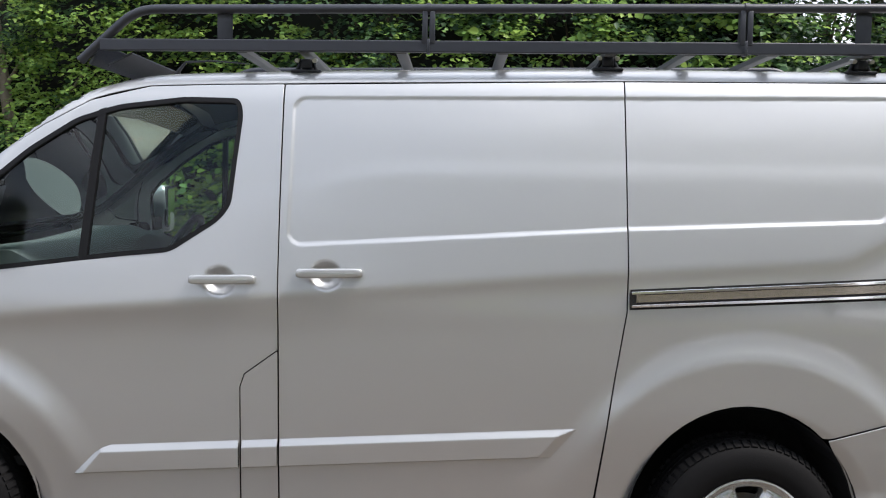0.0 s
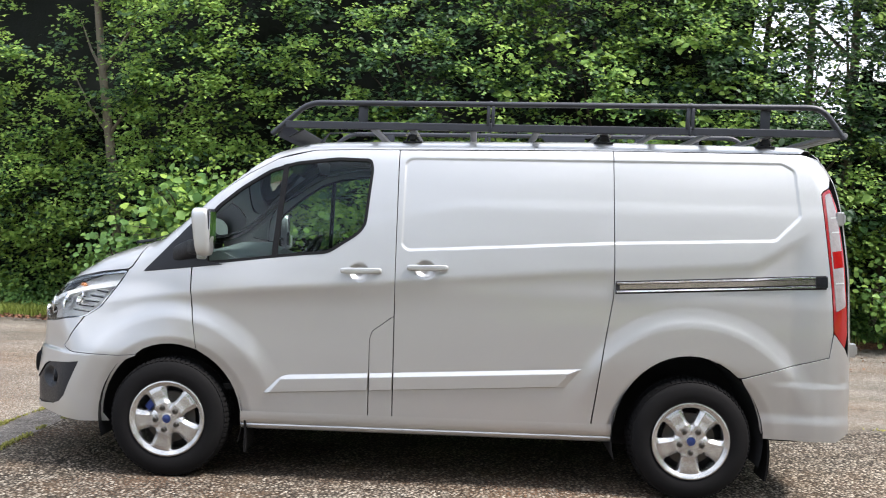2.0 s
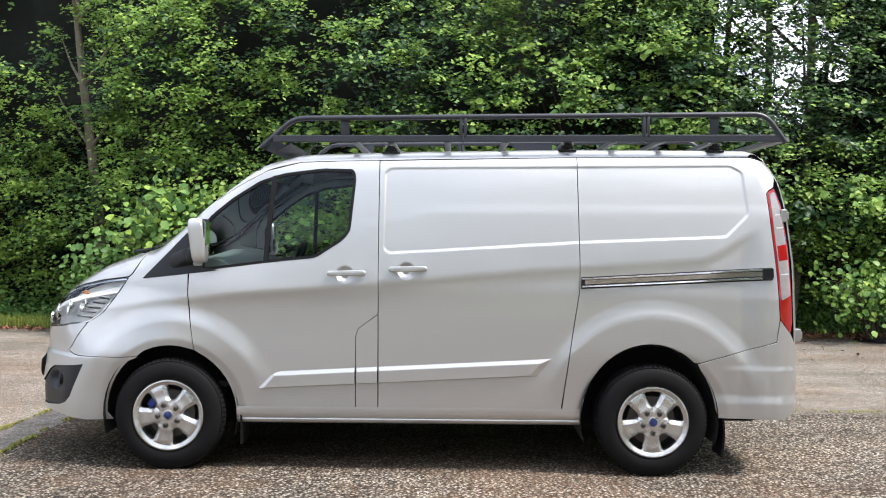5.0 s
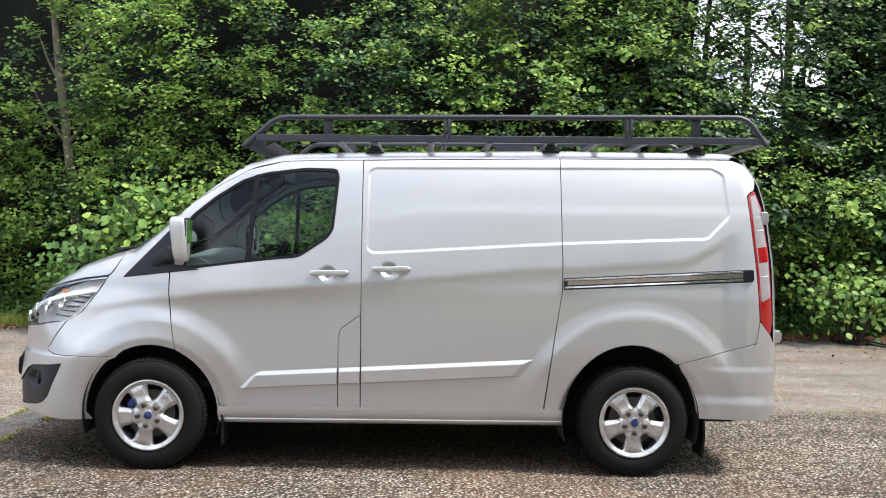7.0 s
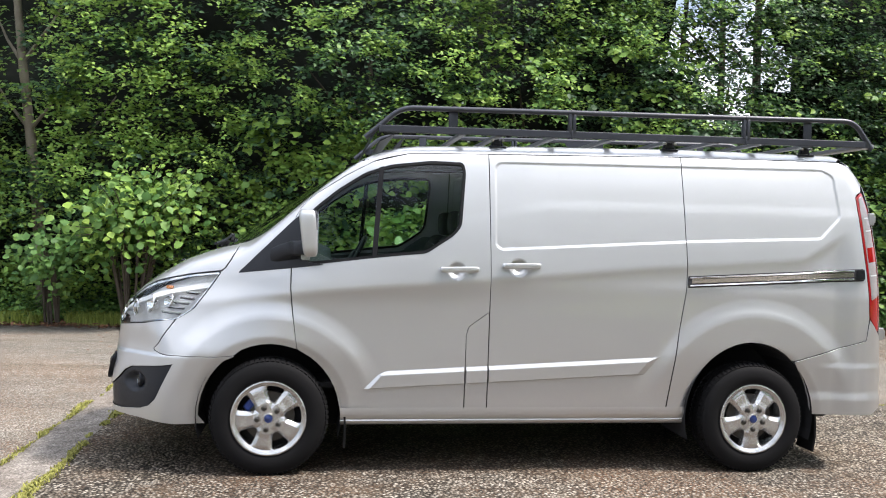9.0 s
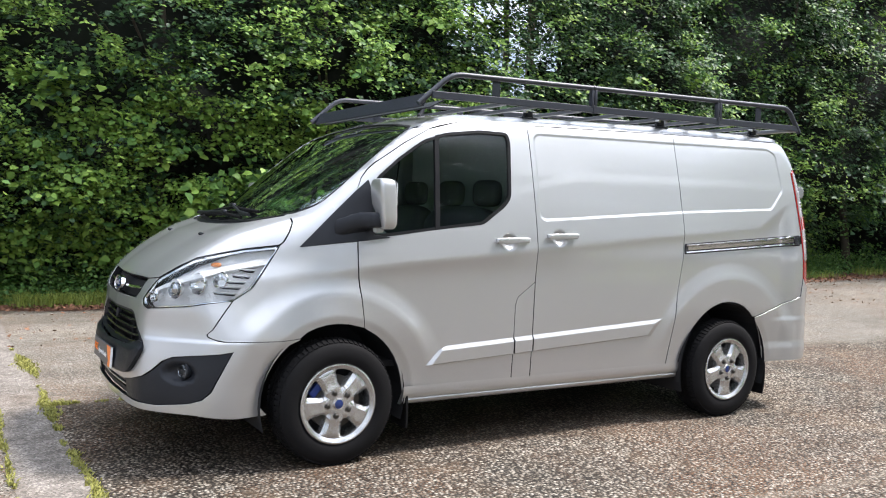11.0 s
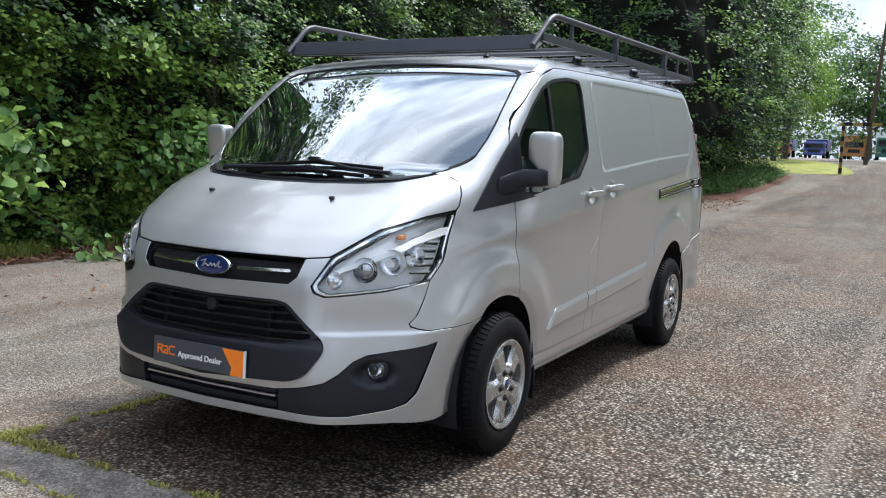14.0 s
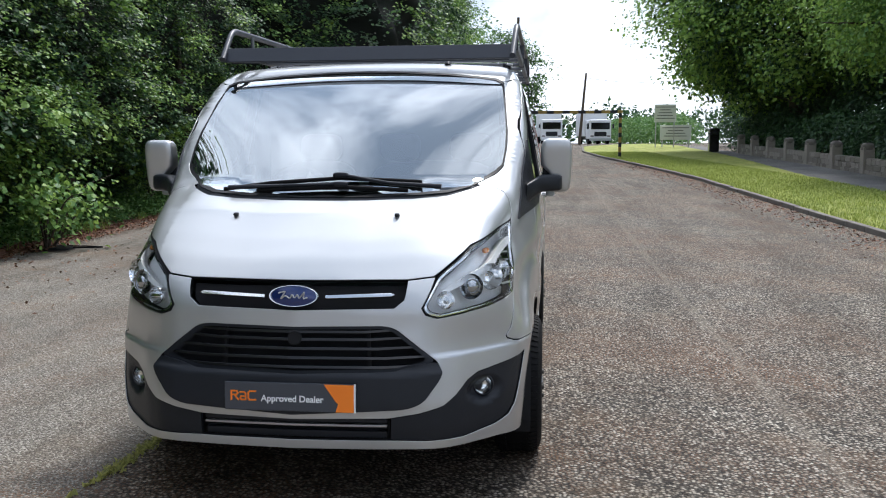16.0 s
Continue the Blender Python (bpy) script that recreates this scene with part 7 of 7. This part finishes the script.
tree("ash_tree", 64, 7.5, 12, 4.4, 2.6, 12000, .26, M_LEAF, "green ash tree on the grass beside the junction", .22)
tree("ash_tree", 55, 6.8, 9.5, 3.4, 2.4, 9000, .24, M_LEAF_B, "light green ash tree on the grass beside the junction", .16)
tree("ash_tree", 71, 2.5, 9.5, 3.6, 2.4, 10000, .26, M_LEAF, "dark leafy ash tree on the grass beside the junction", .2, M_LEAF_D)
tree("ash_tree", 47, 7.8, 9.5, 3.2, 2.0, 9000, .22, M_LEAF_B, "light green ash tree on the grass beside the junction", .15)
tree("ash_tree", 37.5, 7.0, 10.5, 4.0, 1.2, 14000, .18, M_LEAF_B, "light green ash tree at the end of the hedge", .18, M_LEAF)


def bush_row(name, x0, y0, x1, y1, h, w, n, size, material, label):
    k = rng.uniform(0, 1, n)
    p = np.stack([x0 + (x1 - x0) * k, y0 + (y1 - y0) * k, np.zeros(n)], 1)
    b = fbm(p[:, 0], p[:, 1], p[:, 0] * 0, .35)
    hh = h * (1 + .35 * b)
    t = rng.uniform(0, 1, n)
    p[:, 2] = ground_z(p[:, 0]) + hh * t ** .7
    a = rng.uniform(0, math.tau, n)
    rr = w * np.sqrt(np.clip(1 - t ** 2.2, .05, 1)) * rng.uniform(.75, 1.05, n)
    p[:, 0] += np.cos(a) * rr
    p[:, 1] += np.sin(a) * rr
    nr = np.stack([np.cos(a) * .6, np.sin(a) * .6, np.full(n, .8)], 1) + rng.normal(size=(n, 3)) * .5
    return leaves(name, p, nr, size, material, label, "bush")


bush_row("garden_hedge", 16, -13.2, 50, -13.0, 2.1, 1.0, 24000, .16, M_LEAF_D, "dark garden hedge behind the stone wall")
bush_row("garden_thicket", 26, -15.6, 62, -15.0, 4.6, 1.5, 34000, .24, M_LEAF_D, "dense dark shrubs and young trees behind the garden hedge")
bush_row("far_hedge", 76, -13, 112, -9, 2.6, 2.4, 14000, .28, M_LEAF, "rough green bushes beyond the junction")
bush_row("far_hedge", 84, 12, 112, 40, 3.0, 2.4, 9000, .32, M_LEAF, "rough green bushes beyond the junction")
bush_row("skyline_trees", 150, -80, 150, 70, 5.5, 5.0, 9000, .9, M_LEAF_D, "distant line of trees")

# ---- barrier, poles, boards, bin ----
M_YELLOW = mat("barrier_yellow", (.45, .29, .03), .55, vary=.8, scale=6, color2=(.22, .15, .05))
M_WOODPOLE = mat("pole_wood", (.13, .095, .065), .9, vary=.9, scale=5, color2=(.06, .045, .035), bump=.5, bump_scale=40)
M_BOARD = mat("board_white", (.70, .71, .70), .5, vary=.3, scale=3, color2=(.55, .56, .55))
M_LORRY = mat("lorry_white", (.72, .73, .74), .35, vary=.25, scale=1.5, color2=(.58, .59, .60), coat=.3)
BX = 39.0
bar = empty("height_barrier", (0, 0, 0), "rusty yellow and black striped height barrier across the road", "barrier")
zb = float(ground_z(BX))
for yy in (-4.62, 1.35):
    po = part("post", box(bmesh.new(), (BX, yy, zb + 1.12), (.14, .14, 2.3), bevel=.012), M_YELLOW, bar, "yellow post")
    for k in range(5):
        part("black_band", box(bmesh.new(), (BX, yy, zb + .2 + k * .48), (.146, .146, .22), bevel=.005), M_BLACK, po)
be = part("beam", box(bmesh.new(), (BX, -1.635, zb + 2.30), (.13, 6.2, .15), bevel=.012), M_YELLOW, bar, "yellow cross beam")
for k in range(8):
    part("black_band", box(bmesh.new(), (BX, -4.3 + k * .78, zb + 2.30), (.136, .36, .156), bevel=.005), M_BLACK, be)


def pole(x, y, h, lean, label):
    z = float(ground_z(x))
    ob = part("telegraph_pole", tube(bmesh.new(), [(0, 0, -.2), (0, lean * h * .5, h * .5), (0, lean * h, h)], [.14, .12, .09], 10), M_WOODPOLE, None, smooth=60)
    ob.location = (x, y, z)
    tagged(ob, label, "pole")
    return ob


pole(74, -3.9, 6.3, -.085, "leaning wooden telegraph pole beyond the barrier")
pole(56, 1.5, 8.9, -.06, "tall leaning wooden telegraph pole on the grass")
cb = part("overhead_cable", tube(bmesh.new(), [(74, -4.4 - 12 * t, float(ground_z(74)) + 5.9 - 2.4 * t * (1 - t) + .3 * t) for t in np.linspace(0, 1, 14)], .018, 5), M_BLACK, None, smooth=60)
tagged(cb, "thin black overhead cable slung from the pole", "cable")


def board(x, y, w, z0, z1, label, rows):
    z = float(ground_z(x))
    ob = empty("notice_board", (x, y, z), label, "sign")
    for d in (-w * .42, w * .42):
        part("leg", tube(bmesh.new(), [(.05, d, -.1), (.05, d, z1)], .04, 8), M_STEEL, ob, smooth=60)
    pnl = part("panel", box(bmesh.new(), (0, 0, (z0 + z1) / 2), (.05, w, z1 - z0), bevel=.01), M_BOARD, ob, "white board")
    for i in range(rows):
        ln = w * (.85 - .12 * ((i * 7) % 4))
        part("text_bar", box(bmesh.new(), (-.029, 0, z1 - .18 - i * (z1 - z0 - .25) / max(rows, 1)), (.006, ln, .055)), M_RACKBAR, pnl, "grey bar of writing")
    return ob


board(56, -9.0, 1.45, 1.75, 2.95, "white notice board on two posts at the entrance", 5)
board(56.6, -9.8, 2.1, .55, 1.55, "low white notice board on two posts at the entrance", 4)
zb2 = float(ground_z(47))
bn = part("litter_bin", box(bmesh.new(), (47, -10.6, zb2 + .62), (.55, .55, 1.15), bevel=.06), M_GLOSSBLACK, None)
tagged(bn, "tall black litter bin on the footway", "bin")
part("hood", box(bmesh.new(), (46.98, -10.6, zb2 + 1.28), (.60, .60, .26), Matrix(), .09), M_GLOSSBLACK, bn, "sloping black hood")
part("slot", box(bmesh.new(), (46.70, -10.6, zb2 + 1.12), (.02, .36, .16)), M_VOID, bn)


# ---- lorries on the crest ----
def lorry(x, y, turn, paint, box_paint, size, label, bonnet=False):
    z = float(ground_z(x))
    w, h, ln = size
    ob = empty("lorry", (x, y, z), label, "lorry", "lorries parked beyond the barrier")
    ob.rotation_euler = (0, 0, radians(turn))
    ch = h * (.62 if not bonnet else .60)
    cab = part("cab", box(bmesh.new(), (.9, 0, .5 + ch / 2), (1.8, w, ch), bevel=.12), paint, ob, "white cab")
    part("windscreen", box(bmesh.new(), (-.012, 0, .5 + ch * .68), (.05, w * .84, ch * .34), bevel=.02), M_FRIT, cab, "dark windscreen")
    for s in (-1, 1):
        part("side_window", box(bmesh.new(), (.75, s * w * .5, .5 + ch * .68), (.8, .03, ch * .30), bevel=.01), M_FRIT, cab)
        part("headlamp", box(bmesh.new(), (-.01, s * w * .38, .5 + ch * .16), (.05, w * .14, .16), bevel=.02), M_CLEARLENS, cab)
        part("mirror", box(bmesh.new(), (-.08, s * (w * .5 + .16), .5 + ch * .66), (.12, .18, .42), bevel=.03), M_BLACK, cab)
    part("grille", box(bmesh.new(), (-.02, 0, .5 + ch * .27), (.05, w * .55, ch * .22), bevel=.02), M_BLACK, cab, "dark grille")
    part("bumper", box(bmesh.new(), (.0, 0, .48), (.16, w * .98, .26), bevel=.04), M_TRIM if bonnet else paint, cab)
    body = part("box_body", box(bmesh.new(), (2.05 + ln / 2, 0, .85 + (h - .85) / 2), (ln, w * 1.04, h - .85), bevel=.04), box_paint, ob, "box body")
    part("roof_edge", box(bmesh.new(), (2.0, 0, h), (.10, w * 1.06, .10), bevel=.02), M_STEEL, body)
    part("chassis", box(bmesh.new(), (2 + ln / 2, 0, .62), (ln + 2, w * .5, .26)), M_BLACK, ob)
    for xx in (.95, 1.6 + ln * .8):
        for s in (-1, 1):
            wl = part("wheel", lathe(bmesh.new(), [(.0, -.13), (.26, -.13), (.30, -.16), (.46, -.15), (.48, 0), (.46, .15), (.30, .16), (.26, .13), (0, .13)], 24), M_RUBBER, ob, smooth=40)
            wl.location = (xx, s * w * .42, .48)
    return ob


M_TRUCK_G = mat("lorry_green", (.03, .12, .08), .4, vary=.2, scale=2)
M_TRUCK_B = mat("lorry_blue", (.03, .06, .22), .4, vary=.2, scale=2)
M_TRUCK_R = mat("lorry_red", (.35, .04, .03), .4, vary=.2, scale=2)
M_TRUCK_O = mat("load_orange", (.42, .19, .05), .7, vary=.5, scale=2)
lorry(95, -1.6, 4, M_LORRY, M_LORRY, (2.4, 3.6, 6.5), "white box lorry facing the barrier")
lorry(83, -6.3, 10, M_LORRY, M_LORRY, (2.2, 3.2, 4.2), "smaller white box lorry facing the barrier", True)
lorry(104, 2.6, 4, M_TRUCK_G, M_LORRY, (2.4, 3.3, 6.0), "green-cabbed box lorry beyond the barrier")
lorry(106, 6.2, 0, M_TRUCK_O, M_TRUCK_O, (2.3, 2.8, 5.0), "orange loaded lorry beyond the barrier")
lorry(104, 10.2, 0, M_TRUCK_B, M_TRUCK_B, (2.3, 2.2, 4.0), "dark blue lorry beyond the barrier")
lorry(104, 14.0, 0, M_TRUCK_R, M_TRUCK_B, (2.3, 2.2, 4.0), "red and blue lorry beyond the barrier")
